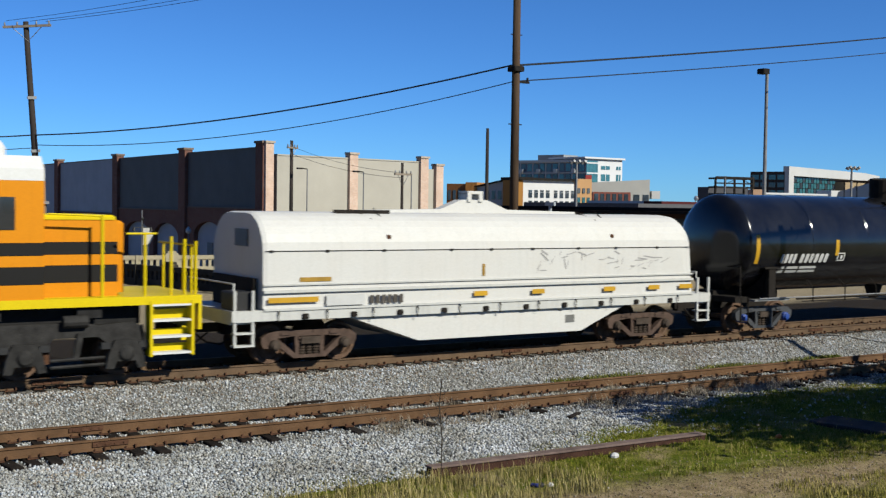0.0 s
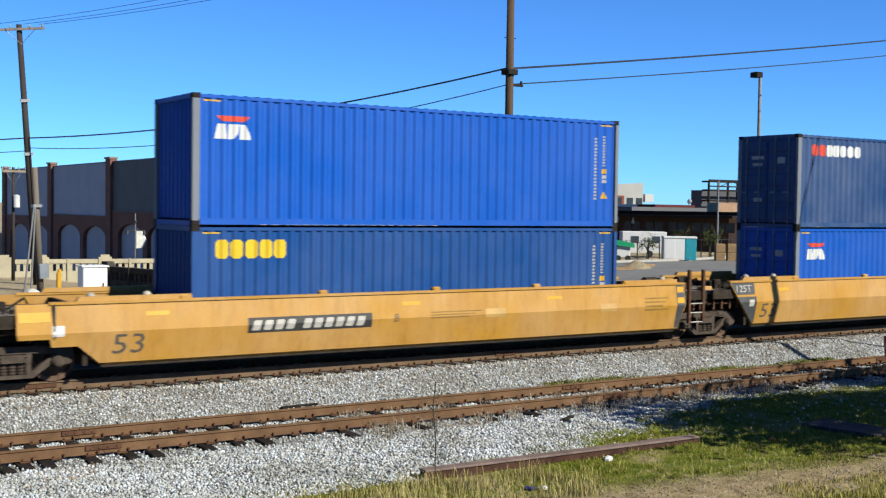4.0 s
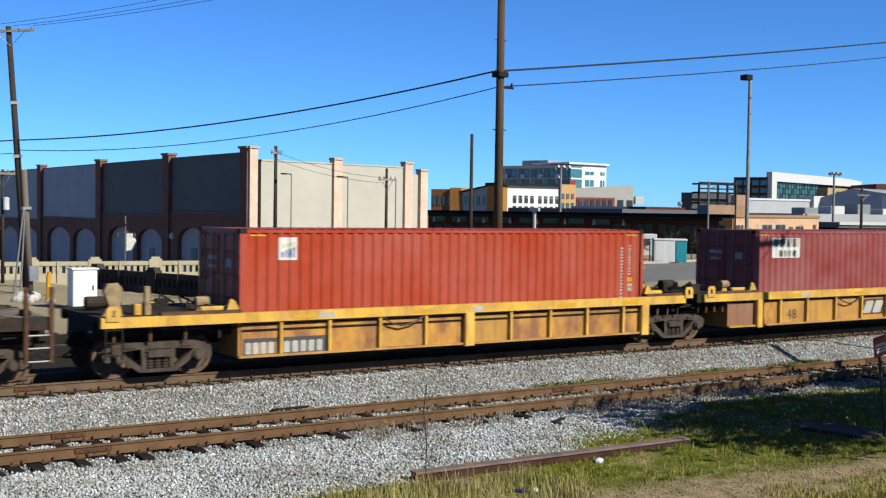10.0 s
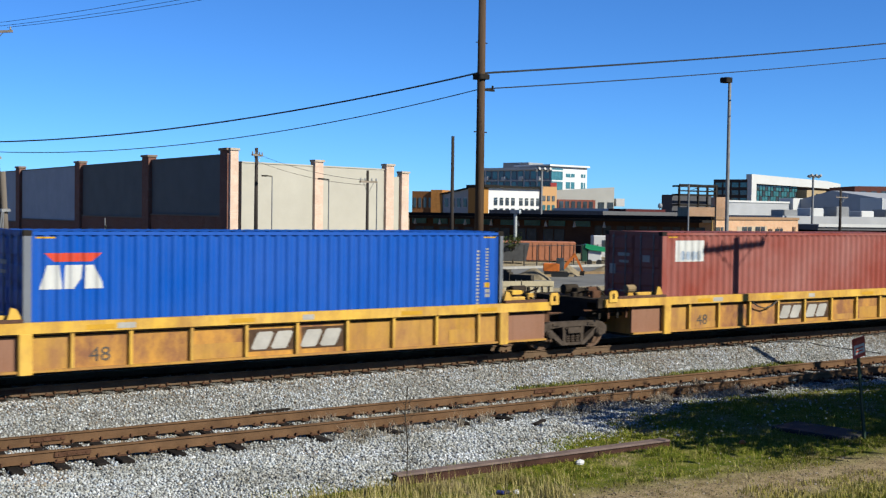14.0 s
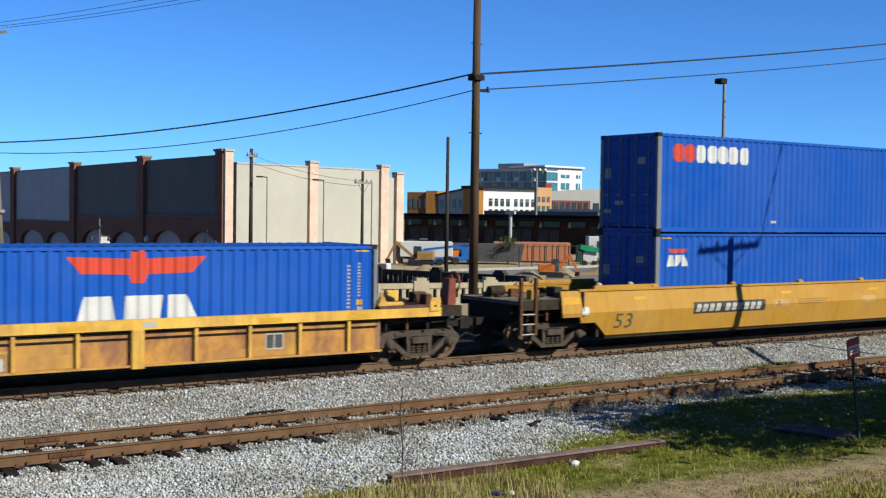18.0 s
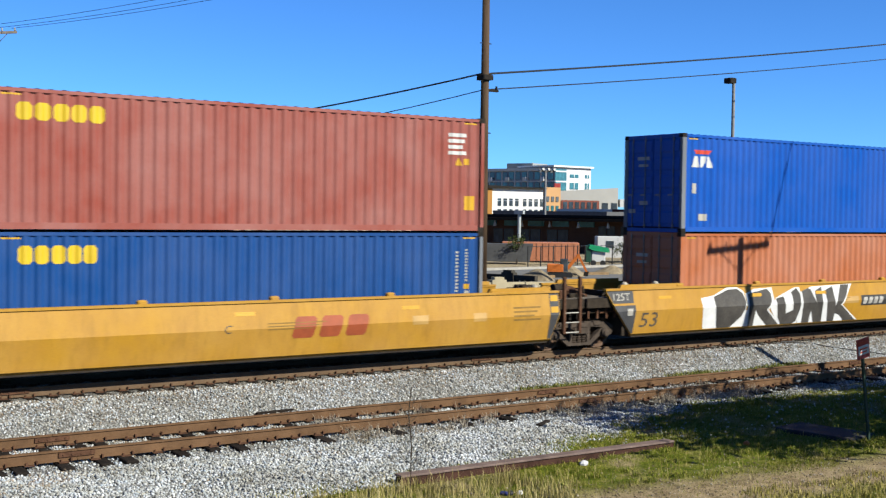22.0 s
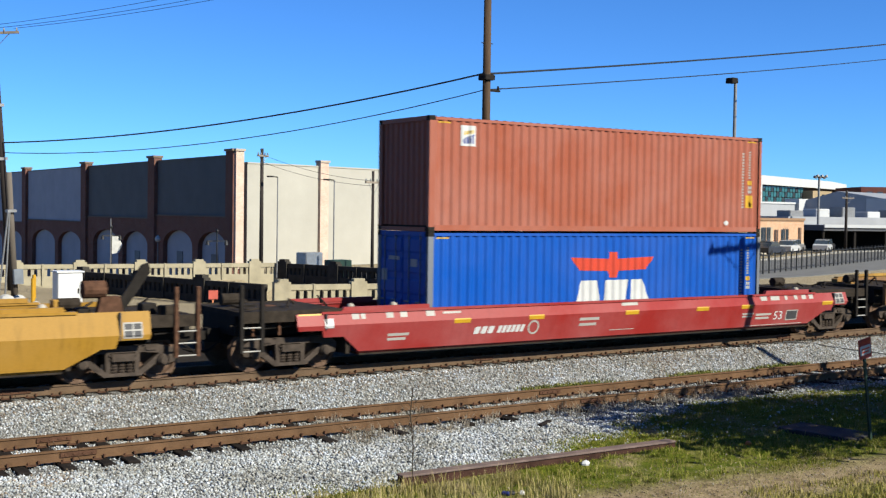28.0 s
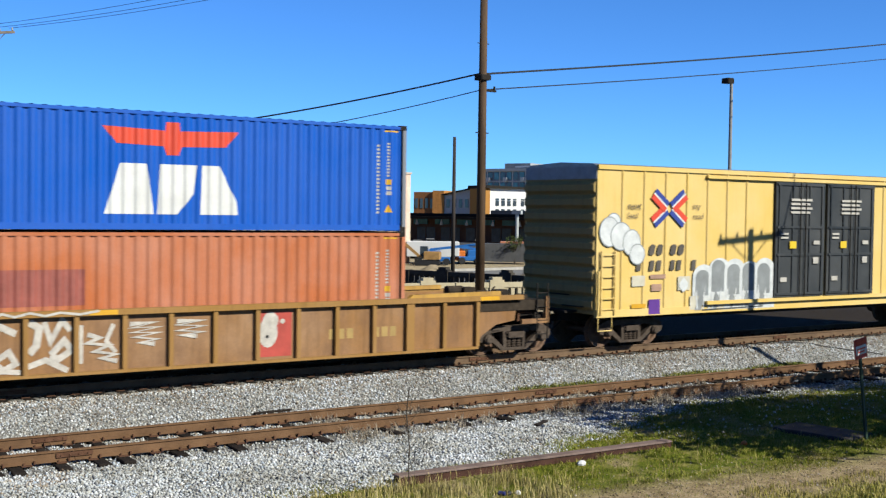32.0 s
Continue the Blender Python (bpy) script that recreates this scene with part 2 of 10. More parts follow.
SINGLES = {"brake_gear": "brake_gear", "spray_tag": "spray_tag", "mark": "mark", "writing": "writing", "reflectors": "reflector", "stencils": "stencil", "paint_patches": "paint_patch",
           "hood_clamps": "hood_clamp", "sill_brackets": "sill_bracket", "joint_bar": "joint_bar", "height_warning": "height_warning", "edge_tape": "edge_tape", "door_writing": "door_writing", "graffiti": "graffiti",
           "owner_mark": "owner_mark", "number": "number", "container_guides": "container_guide", "small_writing": "small_writing", "data_lines": "data_line", "tape": "tape", "steps": "step_tread",
           "rust_plate": "decal", "pole_clips": "pole_clip", "lamp_heads": "lamp_head", "pole_steps": "pole_step", "equipment_box": "equipment_box", "underframe": "underframe", "end_post": "end_post", "step_side": "step_side", "label": "label", "emblem": "emblem", "faded_patch": "faded_patch"}


def pieces(shape):
    """The separate pieces of a mesh in the making; pieces of paint that touch stay together."""
    where = {}
    root = list(range(len(shape.v)))

    def top(i):
        while root[i] != i:
            root[i] = root[root[i]]
            i = root[i]
        return i

    for i, p in enumerate(shape.v):
        k = (round(p[0], 3), round(p[1], 3), round(p[2], 3))
        root[top(i)] = top(where.setdefault(k, i))
    for f in shape.f:
        for i in f[1:]:
            root[top(i)] = top(f[0])
    groups = {}
    for f in shape.f:
        groups.setdefault(top(f[0]), []).append(f)
    out = []
    for fs in groups.values():
        ids = sorted({i for f in fs for i in f})
        at = {i: k for k, i in enumerate(ids)}
        q = M()
        q.v, q.f, q.smooth = [shape.v[i] for i in ids], [tuple(at[i] for i in f) for f in fs], shape.smooth
        out.append(q)
    return out


def part(name, shape, material, parent, label="", at=None):
    """One mesh object under a thing or a part."""
    if name in SINGLES and isinstance(shape, M):
        each = pieces(shape)
        if 1 < len(each) <= 60:
            return [part(SINGLES[name], q.mesh(SINGLES[name]), material, parent, label, at) for q in each][0]
    ob = new(name, shape.mesh(name) if isinstance(shape, M) else shape)
    if not ob.data.materials:
        ob.data.materials.append(material)
    elif material and ob.data.materials[0] is not material:
        ob.material_slots[0].link = "OBJECT"
        ob.material_slots[0].material = material
    ob.parent = parent
    if at is not None:
        ob.matrix_basis = at
    if label:
        tagged(ob, label)
    return ob


def thing(name, label, category, at=None, group="", kind=""):
    ob = tagged(new(name), label, category, group, kind)
    ob.empty_display_size = 0.3
    if at is not None:
        ob.matrix_basis = at
    return ob


def solo(name, shape, material, label, category="", group="", kind="", at=None):
    """A thing, or a piece of the setting, that is one mesh."""
    ob = new(name, shape.mesh(name) if isinstance(shape, M) else shape)
    ob.data.materials.append(material)
    if at is not None:
        ob.matrix_basis = at
    return tagged(ob, label, category, group, kind)


def clip(poly, x0, x1):
    for sgn, lim in ((1, x0), (-1, -x1)):
        out = []
        for a, b in zip(poly, poly[1:] + poly[:1]):
            da, db = sgn * a[0] - lim, sgn * b[0] - lim
            if da >= 0:
                out.append(a)
            if (da >= 0) != (db >= 0):
                k = da / (da - db)
                out.append((a[0] + (b[0] - a[0]) * k, a[1] + (b[1] - a[1]) * k))
        poly = out
    return poly


def stamp(polys, profile, lift=0.004):
    """Flat convex outlines (x, z) laid as paint on a wall that follows profile, a list of (x, y) from left to right."""
    m = M()
    for poly in polys:
        lo, hi = min(p[0] for p in poly), max(p[0] for p in poly)
        for (xa, ya), (xb, yb) in zip(profile, profile[1:]):
            if xb <= lo or xa >= hi or xb - xa < 1e-6:
                continue
            c = clip(poly, xa, xb)
            if len(c) < 3:
                continue
            area = sum(p[0] * q[1] - q[0] * p[1] for p, q in zip(c, c[1:] + c[:1]))
            if abs(area) < 1e-7:
                continue
            c = c if area > 0 else c[::-1]
            m.add([(x, ya + (yb - ya) * (x - xa) / (xb - xa) - lift, z) for x, z in c], [tuple(range(len(c)))])
    return m


def rect(x, z, w, h, slant=0.0):
    return [(x, z), (x + w, z), (x + w + slant, z + h), (x + slant, z + h)]


def blocks(n, x, z, w, h, gap=0.15, cut=0.22, slant=0.0):
    """n blocks in a row that stand for the letters of a mark."""
    out, step = [], w / n
    for i in range(n):
        a, b, c = x + i * step, x + (i + 1) * step - gap * step, cut * min(step, h)
        out.append([(a + c, z), (b - c, z), (b, z + c), (b + slant, z + h - c), (b - c + slant, z + h), (a + c + slant, z + h), (a + slant, z + h - c), (a, z + c)])
    return out


def bars(n, x, z, w, h, gap=0.3):
    """n lines of small writing as bars, from the top down."""
    step = h / n
    return [rect(x, z + h - (i + 1) * step, w * (1 - 0.25 * ((i * 7) % 3) / 2), step * (1 - gap)) for i in range(n)]


def column(n, x, z, w, h, gap=0.25):
    step = h / n
    return [rect(x, z + h - (i + 1) * step, w, step * (1 - gap)) for i in range(n)]


def lettering(text, x, z, height, spread=1.0, shear=0.0):
    """Triangles (x, z) of a word in the built-in font, its lower left corner at (x, z)."""
    cu = bpy.data.curves.new("word", "FONT")
    cu.body, cu.size, cu.resolution_u, cu.shear = text, 1.0, 2, shear
    ob = new("word", cu)
    me = bpy.data.meshes.new_from_object(ob.evaluated_get(bpy.context.evaluated_depsgraph_get()))
    me.calc_loop_triangles()
    vs = [v.co.copy() for v in me.vertices]
    x0, y0, y1 = min(v.x for v in vs), min(v.y for v in vs), max(v.y for v in vs)
    k = height / (y1 - y0)
    tris = [[(x + (vs[i].x - x0) * k * spread, z + (vs[i].y - y0) * k) for i in t.vertices] for t in me.loop_triangles]
    bpy.data.objects.remove(ob)
    bpy.data.curves.remove(cu)
    bpy.data.meshes.remove(me)
    return tris


def disc(x, z, r, n=16, rz=None):
    return [(x + r * math.cos(2 * math.pi * i / n), z + (rz or r) * math.sin(2 * math.pi * i / n)) for i in range(n)]
# ---- ground, ballast and tracks ----
SIDING_Y, SIDING_Z = -4.28, -0.50


def lerp_profile(table, v):
    for (a, p), (b, q) in zip(table, table[1:]):
        if v <= b:
            k = min(1.0, max(0.0, (v - a) / (b - a)))
            return p + (q - p) * k
    return table[-1][1]


BED = [(-60, -1.1), (-14, -0.74), (-9.2, -0.70), (-6.4, -0.74), (-5.7, -0.76), (-2.9, -0.755), (-2.5, -0.66), (-1.75, -0.22), (1.75, -0.22), (2.6, -0.30), (11.5, -0.30), (14, -0.53), (16, -0.55)]


PIT = [(18.5, 34.9), (22.8, 21.6), (36.8, 19.1), (39.1, 23.3), (32.8, 40.3), (17.3, 42.4)]     # the underpass between its parapets


def ground_z(x, y):
    z = lerp_profile(BED, y)
    if 17 < x < 40 and 18 < y < 43:
        d = min(((bx - ax) * (y - ay) - (by - ay) * (x - ax)) / math.hypot(bx - ax, by - ay) for (ax, ay), (bx, by) in zip(PIT, PIT[1:] + PIT[:1]))
        z -= 4.5 * min(1.0, max(0.0, (d + 0.2) / 0.6))
    if y < -6.3:
        k = min(1.0, (-6.3 - y) / 1.5)
        z += k * (0.07 * noise.noise((x * 0.35, y * 0.35, 0)) + 0.03 * noise.noise((x * 1.4, y * 1.4, 3)))
        z += 0.12 * max(0.0, min(1.0, (x - 17) / 6)) * k
    if y > 43.5 and x < 60:     # the sunken street before the arcade
        z -= 5.6 * min(1.0, (y - 43.5) / 2.5) * max(0.0, min(1.0, (36.2 - x) / 0.9))
    return z


def edge_y(x):
    """Where the stone ballast gives way to grass."""
    return lerp_profile([(0, -9.25), (12, -9.1), (14.2, -8.3), (16.1, -7.6), (17.6, -6.9), (19, -6.2), (20.6, -5.75), (60, -5.75)], x) + 0.5 * noise.noise((x * 0.9, 5.0, 0))


def stretch_list(parts):
    out = []
    for a, b, n in parts:
        out += [a + (b - a) * i / n for i in range(n)]
    return out + [parts[-1][1]]


def make_ground():
    xs = stretch_list([(-3000, -200, 6), (-200, -10, 14), (-10, 4, 8), (4, 40, 120), (40, 120, 24), (120, 400, 10), (400, 3500, 8)])
    ys = stretch_list([(-1500, -60, 6), (-60, -20, 12), (-20, -1, 76), (-1, 4, 12), (4, 18, 11), (18, 44, 44), (44, 60, 12), (60, 160, 12), (160, 400, 8), (400, 3500, 8)])
    nx = len(xs)
    vs = [(x, y, ground_z(x, y)) for y in ys for x in xs]
    fs = [(j * nx + i, j * nx + i + 1, (j + 1) * nx + i + 1, (j + 1) * nx + i) for j in range(len(ys) - 1) for i in range(nx - 1)]
    m, nodes, links, b = node_mat("ground_soil_gravel_grass")
    mp = coords(nodes, links, shift=False)
    sep = nodes.new("ShaderNodeSeparateXYZ")
    links.new(mp.outputs[0], sep.inputs[0])
    big, mid, fin = noise_tex(nodes, links, mp, 0.5, 5), noise_tex(nodes, links, mp, 3.0, 5), noise_tex(nodes, links, mp, 24.0, 4, 0.7)
    vor = nodes.new("ShaderNodeTexVoronoi")
    vor.inputs["Scale"].default_value = 22
    links.new(mp.outputs[0], vor.inputs["Vector"])

    def math_node(op, a, bb):
        n = nodes.new("ShaderNodeMath")
        n.operation = op
        for s, v in zip(n.inputs, (a, bb)):
            if isinstance(v, (int, float)):
                s.default_value = v
            else:
                links.new(v, s)
        return n.outputs[0]

    grav = ramp(nodes, [(0.0, (0.05, 0.047, 0.042)), (0.5, (0.2, 0.19, 0.175)), (1.0, (0.36, 0.35, 0.335))])
    links.new(vor.outputs["Color"], grav.inputs[0])
    soil = ramp(nodes, [(0.3, (0.20, 0.145, 0.08)), (0.7, (0.43, 0.335, 0.20))])
    links.new(mid.outputs[0], soil.inputs[0])
    green = ramp(nodes, [(0.3, (0.055, 0.085, 0.006)), (0.5, (0.12, 0.14, 0.014)), (0.75, (0.26, 0.225, 0.07))])
    links.new(mid.outputs[0], green.inputs[0])
    # grass against bare soil, by a slow noise and a worn path
    path = math_node("ABSOLUTE", math_node("ADD", math_node("ADD", sep.outputs[1], 12.6), math_node("MULTIPLY", math_node("SUBTRACT", sep.outputs[0], 15.0), 0.12)), 0)
    pathf = ramp(nodes, [(0.12, (1, 1, 1)), (0.26, (0, 0, 0))])
    links.new(math_node("MULTIPLY", math_node("ADD", path, math_node("MULTIPLY", mid.outputs[0], 0.8)), 0.16), pathf.inputs[0])
    bare = ramp(nodes, [(0.53, (0, 0, 0)), (0.62, (0.8, 0.8, 0.8))])
    links.new(big.outputs[0], bare.inputs[0])
    lawn = mix(nodes, links, bare.outputs[0], green.outputs[0], soil.outputs[0])
    lawn = mix(nodes, links, pathf.outputs[0], lawn, soil.outputs[0])
    # how far a place lies beyond the ballast's edge
    e = math_node("ADD", math_node("ADD", sep.outputs[1], 8.9), math_node("MULTIPLY", math_node("SUBTRACT", big.outputs[0], 0.5), 2.0))
    right = math_node("MULTIPLY", math_node("MAXIMUM", math_node("SUBTRACT", sep.outputs[0], 12.5), 0.0), -0.44)
    right = math_node("MAXIMUM", right, -3.2)
    ef = ramp(nodes, [(0.45, (1, 1, 1)), (0.6, (0, 0, 0))])
    links.new(math_node("MULTIPLY", math_node("ADD", math_node("ADD", e, right), 1.0), 0.5), ef.inputs[0])
    near = mix(nodes, links, ef.outputs[0], grav.outputs[0], lawn)
    far = mix(nodes, links, big.outputs[0], (0.30, 0.245, 0.16), (0.42, 0.345, 0.225))
    # near-black strip behind the rails: the train's shade put into the soil colour
    shade_soil = mix(nodes, links, mid.outputs[0], (0.022, 0.017, 0.012), (0.045, 0.036, 0.027))
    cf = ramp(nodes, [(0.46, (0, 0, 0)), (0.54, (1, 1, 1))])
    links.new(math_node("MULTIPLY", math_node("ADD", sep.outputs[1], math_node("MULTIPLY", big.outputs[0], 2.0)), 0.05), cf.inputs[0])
    far = mix(nodes, links, cf.outputs[0], shade_soil, far)
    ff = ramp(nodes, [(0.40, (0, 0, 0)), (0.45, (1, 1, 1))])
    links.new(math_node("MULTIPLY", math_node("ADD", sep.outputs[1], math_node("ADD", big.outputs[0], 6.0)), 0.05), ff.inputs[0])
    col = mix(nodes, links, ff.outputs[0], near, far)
    fr = ramp(nodes, [(0.32, (0.30, 0.29, 0.27)), (0.5, (0.60,) * 3), (0.7, (0.78,) * 3)])
    links.new(fin.outputs[0], fr.inputs[0])
    links.new(mix(nodes, links, 1.0, col, fr.outputs[0], "MULTIPLY"), b.inputs["Base Color"])
    b.inputs["Roughness"].default_value, b.inputs["Specular IOR Level"].default_value = 0.95, 0.05
    bp = nodes.new("ShaderNodeBump")
    bp.inputs["Strength"].default_value, bp.inputs["Distance"].default_value = 0.8, 0.04
    links.new(fin.outputs[0], bp.inputs["Height"])
    links.new(bp.outputs[0], b.inputs["Normal"])
    me = bpy.data.meshes.new("ground")
    me.from_pydata(vs, [], fs)
    me.polygons.foreach_set("use_smooth", [True] * len(fs))
    me.materials.append(m)
    tagged(new("ground", me), "bare soil, patchy grass and grey gravel ground", kind="structure")


def loose(name, pts, sizes, flat, cols, label, category, turn=True):
    """Thousands of small uneven stones in one mesh."""
    n = len(pts)
    base = np.array([(1, 0, 0), (0, 1, 0), (-1, 0, 0), (0, -1, 0), (0, 0, 1), (0, 0, -1)], float)
    tri = np.array([(0, 1, 4), (1, 2, 4), (2, 3, 4), (3, 0, 4), (1, 0, 5), (2, 1, 5), (3, 2, 5), (0, 3, 5)])
    rs = np.random.RandomState(5)
    v = base[None] * (1 + 0.5 * (rs.rand(n, 6, 1) - 0.5)) + 0.25 * (rs.rand(n, 6, 3) - 0.5)
    v *= np.array(sizes)[:, None, None] * np.array([1, 0.8, flat])
    a = rs.rand(n) * 6.283
    c, s = np.cos(a)[:, None], np.sin(a)[:, None]
    tilt = (rs.rand(n)[:, None] - 0.5) * 1.2
    x, y, z = v[:, :, 0], v[:, :, 1], v[:, :, 2]
    x, z = x * np.cos(tilt) - z * np.sin(tilt), x * np.sin(tilt) + z * np.cos(tilt)
    w = np.stack([x * c - y * s, x * s + y * c, z], 2) + np.array(pts)[:, None, :]
    faces = (tri[None] + 6 * np.arange(n)[:, None, None]).reshape(-1, 3)
    me = bpy.data.meshes.new(name)
    me.vertices.add(n * 6)
    me.vertices.foreach_set("co", w.reshape(-1))
    me.loops.add(len(faces) * 3)
    me.loops.foreach_set("vertex_index", faces.reshape(-1))
    me.polygons.add(len(faces))
    me.polygons.foreach_set("loop_start", np.arange(len(faces)) * 3)
    me.update(calc_edges=True)
    me.materials.append(island_mat(name + "_stone", cols))
    return tagged(new(name, me), label, category, kind="stuff")


def make_ballast():
    rs = np.random.RandomState(11)
    clean, rusty, n = ([], []), ([], []), 0
    while n < 190000:
        x, y = 3 + 40 * rs.rand() ** 1.15, -9.6 + 8.3 * rs.rand()
        e = edge_y(x)
        if y < e - 0.4 * rs.rand() - 0.25 and rs.rand() > 0.03:
            continue
        if -5.72 < y < -5.0 and rs.rand() < 0.66:
            continue
        if -6.0 < y < -2.6 and rs.rand() < 0.2 or y > -6.5 and x > 19 and y < -2.6 and rs.rand() < 0.35:
            continue
        # rust and brake dust lie thick beside the running rails, and in loose patches further out
        dust = 0.5 * max(0.0, 1 - abs(y + 1.3) / 1.1) + 0.45 * max(0.0, 1 - abs(y + 4.2) / 1.0) + 0.5 * max(0.0, noise.noise((x * 0.45, y * 0.8, 7)) - 0.1)
        pts, sizes = rusty if rs.rand() < dust else clean
        r = 0.012 + 0.030 * rs.rand() ** 2.0
        pts.append((x, y, ground_z(x, y) + r * (0.8 * rs.rand() - 0.1)))
        sizes.append(r)
        n += 1
    loose("ballast_stones", *clean, 0.75, [(0.07, 0.07, 0.07), (0.36, 0.38, 0.39), (0.54, 0.55, 0.54), (0.20, 0.195, 0.18), (0.65, 0.66, 0.66), (0.36, 0.41, 0.46), (0.48, 0.46, 0.40), (0.12, 0.12, 0.12), (0.83, 0.84, 0.85)], "grey and white crushed stone ballast beside the rails", "ballast")
    loose("rusty_ballast_stones", *rusty, 0.75, [(0.07, 0.05, 0.035), (0.25, 0.19, 0.14), (0.36, 0.30, 0.24), (0.17, 0.12, 0.08), (0.44, 0.40, 0.34), (0.29, 0.25, 0.20)], "rust-stained crushed stone ballast along the rails", "ballast")
    pts, sizes = [], []
    for _ in range(5200):     # crumbs and pebbles on the bare path and among the grass
        x = 9 + 15 * rs.rand()
        y = -12.4 - 0.12 * (x - 15) + 1.1 * rs.normal()
        if y < edge_y(x):
            r = 0.008 + 0.022 * rs.rand() ** 3
            pts.append((x, y, ground_z(x, y) + r * 0.3))
            sizes.append(r)
    loose("path_pebbles", pts, sizes, 0.6, [(0.06, 0.045, 0.03), (0.22, 0.17, 0.11), (0.40, 0.34, 0.25), (0.12, 0.09, 0.06), (0.55, 0.50, 0.42)], "brown crumbs and pebbles on the bare path", "pebbles")
    pts, sizes = [], []
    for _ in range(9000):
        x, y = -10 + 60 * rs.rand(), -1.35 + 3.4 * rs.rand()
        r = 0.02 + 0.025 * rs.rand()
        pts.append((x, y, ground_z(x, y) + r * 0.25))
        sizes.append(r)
    # near-black tones: oil, and the shade beneath the cars put into the colour
    loose("track_ballast_stones", pts, sizes, 0.75, [(0.025, 0.02, 0.015), (0.06, 0.048, 0.037), (0.13, 0.105, 0.08)], "oil-dark crushed stone between the running rails, darkened further as shade", "ballast")


def rail_shape(x0, x1):
    half = [(0.0, 0.0), (0.036, 0.0), (0.037, -0.03), (0.011, -0.045), (0.010, -0.155), (0.072, -0.175), (0.072, -0.188)]
    pts = half[1:] + [(-a, b) for a, b in reversed(half[1:])]
    return M().prism(pts, "x", x0, x1)


def make_track(name, y, z, label, rail_m, tie_m, ties, worn=0.0):
    """A track: two rails, its sleepers nearby one by one, the rest of them joined."""
    t = thing(name, label, "railway track", pose(0, y, z), kind="structure")
    for s in (-0.7525, 0.7525):
        for a, b in ((-400, -20), (-20, 6.3), (6.3, 18.2), (18.2, 30.1), (30.1, 60), (60, 600)):
            r = part("rail", rail_shape(a + 0.004, b - 0.004), rail_m, t, "rust-brown steel rail with a worn head")
            r.location = (0, s, 0)
        joint = M()
        for jx in (6.3, 18.2, 30.1):
            for d in (-0.03, 0.03):
                joint.box(jx - 0.32, jx + 0.32, s + d - 0.008, s + d + 0.008, -0.125, -0.045)
                for k in (-0.24, -0.08, 0.08, 0.24):
                    joint.cyl((jx + k, s + d, -0.085), (jx + k, s + d * 1.7, -0.085), 0.018, 6)
        part("joint_bar", joint, RUST, t, "bolted steel joint bars")
    rs = random.Random(name)
    tie = M().cbox(-0.115, 0.115, -1.3, 1.3, -0.375, -0.202, 0.015).mesh("sleeper")
    tie.materials.append(tie_m)
    plate, rest = M(), M()
    x = -60.0
    while x < 260:
        if -4 < x < 48:
            part("sleeper", tie, tie_m, t, at=pose(x + worn * rs.uniform(-0.13, 0.13), rs.uniform(-0.06, 0.06) + worn * rs.uniform(-0.16, 0.16), rs.uniform(-0.012, 0.004) - worn * rs.choice((0, 0, 0.02, 0.07, 0.13)), 0, 0, rs.uniform(-2.5, 2.5) * (1 + 1.6 * worn)))
        else:
            rest.box(x - 0.115, x + 0.115, -1.3, 1.3, -0.375, -0.202)
        if -10 < x < 60:
            for s in (-0.7525, 0.7525):
                plate.box(x - 0.09, x + 0.09, s - 0.17, s + 0.17, -0.202, -0.188)
                for d in (-0.09, 0.09):
                    plate.box(x - 0.05, x - 0.02, s + d - 0.015, s + d + 0.015, -0.19, -0.15)
                    plate.box(x + 0.12, x + 0.15, s + d - 0.03, s + d + 0.03, -0.19, -0.13)
        x += ties + rs.uniform(-0.05, 0.05)
    tagged(part("far_sleepers", rest, tie_m, t), kind="stuff")
    tagged(part("tie_plates", plate, RUST, t, "rusty tie plates, spikes and rail anchors"), kind="stuff")
    return t


make_ground()
make_ballast()
RAILM = mat("rail_rust", (0.205, 0.116, 0.062), 0.75, 0.1, 0.25, 2, 40, 0.3)
TIEM = mat("old_creosote_timber", (0.035, 0.028, 0.024), 0.9, 0, 0.4, 6, 60, 0.6, 0.4, (1, 0.2, 1))
make_track("main_track", 0.0, 0.0, "main line track with rusty rails on dark timber sleepers", mat("main_rail", (0.20, 0.13, 0.08), 0.7, 0.0, 0.25, 2, 40, 0.3), TIEM, 0.53)
make_track("siding_track", SIDING_Y, SIDING_Z, "unused siding with rust-brown rails and weathered sleepers", RAILM, TIEM, 0.55, 1.0)

# ---- the train ----
# x of the train's mark at each whole second; every vehicle keeps its own distance from the mark
MARK = [199.88, 190.04, 180.19, 170.35, 160.50, 150.66, 140.82, 130.97, 121.20, 111.44, 101.67, 91.90, 82.15, 72.43, 62.69, 53.10, 43.55,
        34.06, 24.38, 14.79, 5.20, -4.28, -13.68, -23.13, -32.48, -41.76, -51.02, -60.23, -69.40, -78.50, -87.53, -96.52, -105.48]
MOVING = []     # (thing, distance from the mark, height)
WHEELS = []     # (wheelset, distance of its axle from the mark)


def rolling(ob, off, z=0.0):
    ob.location = (MARK[0] + off, 0, z)
    MOVING.append((ob, off, z))
    return ob


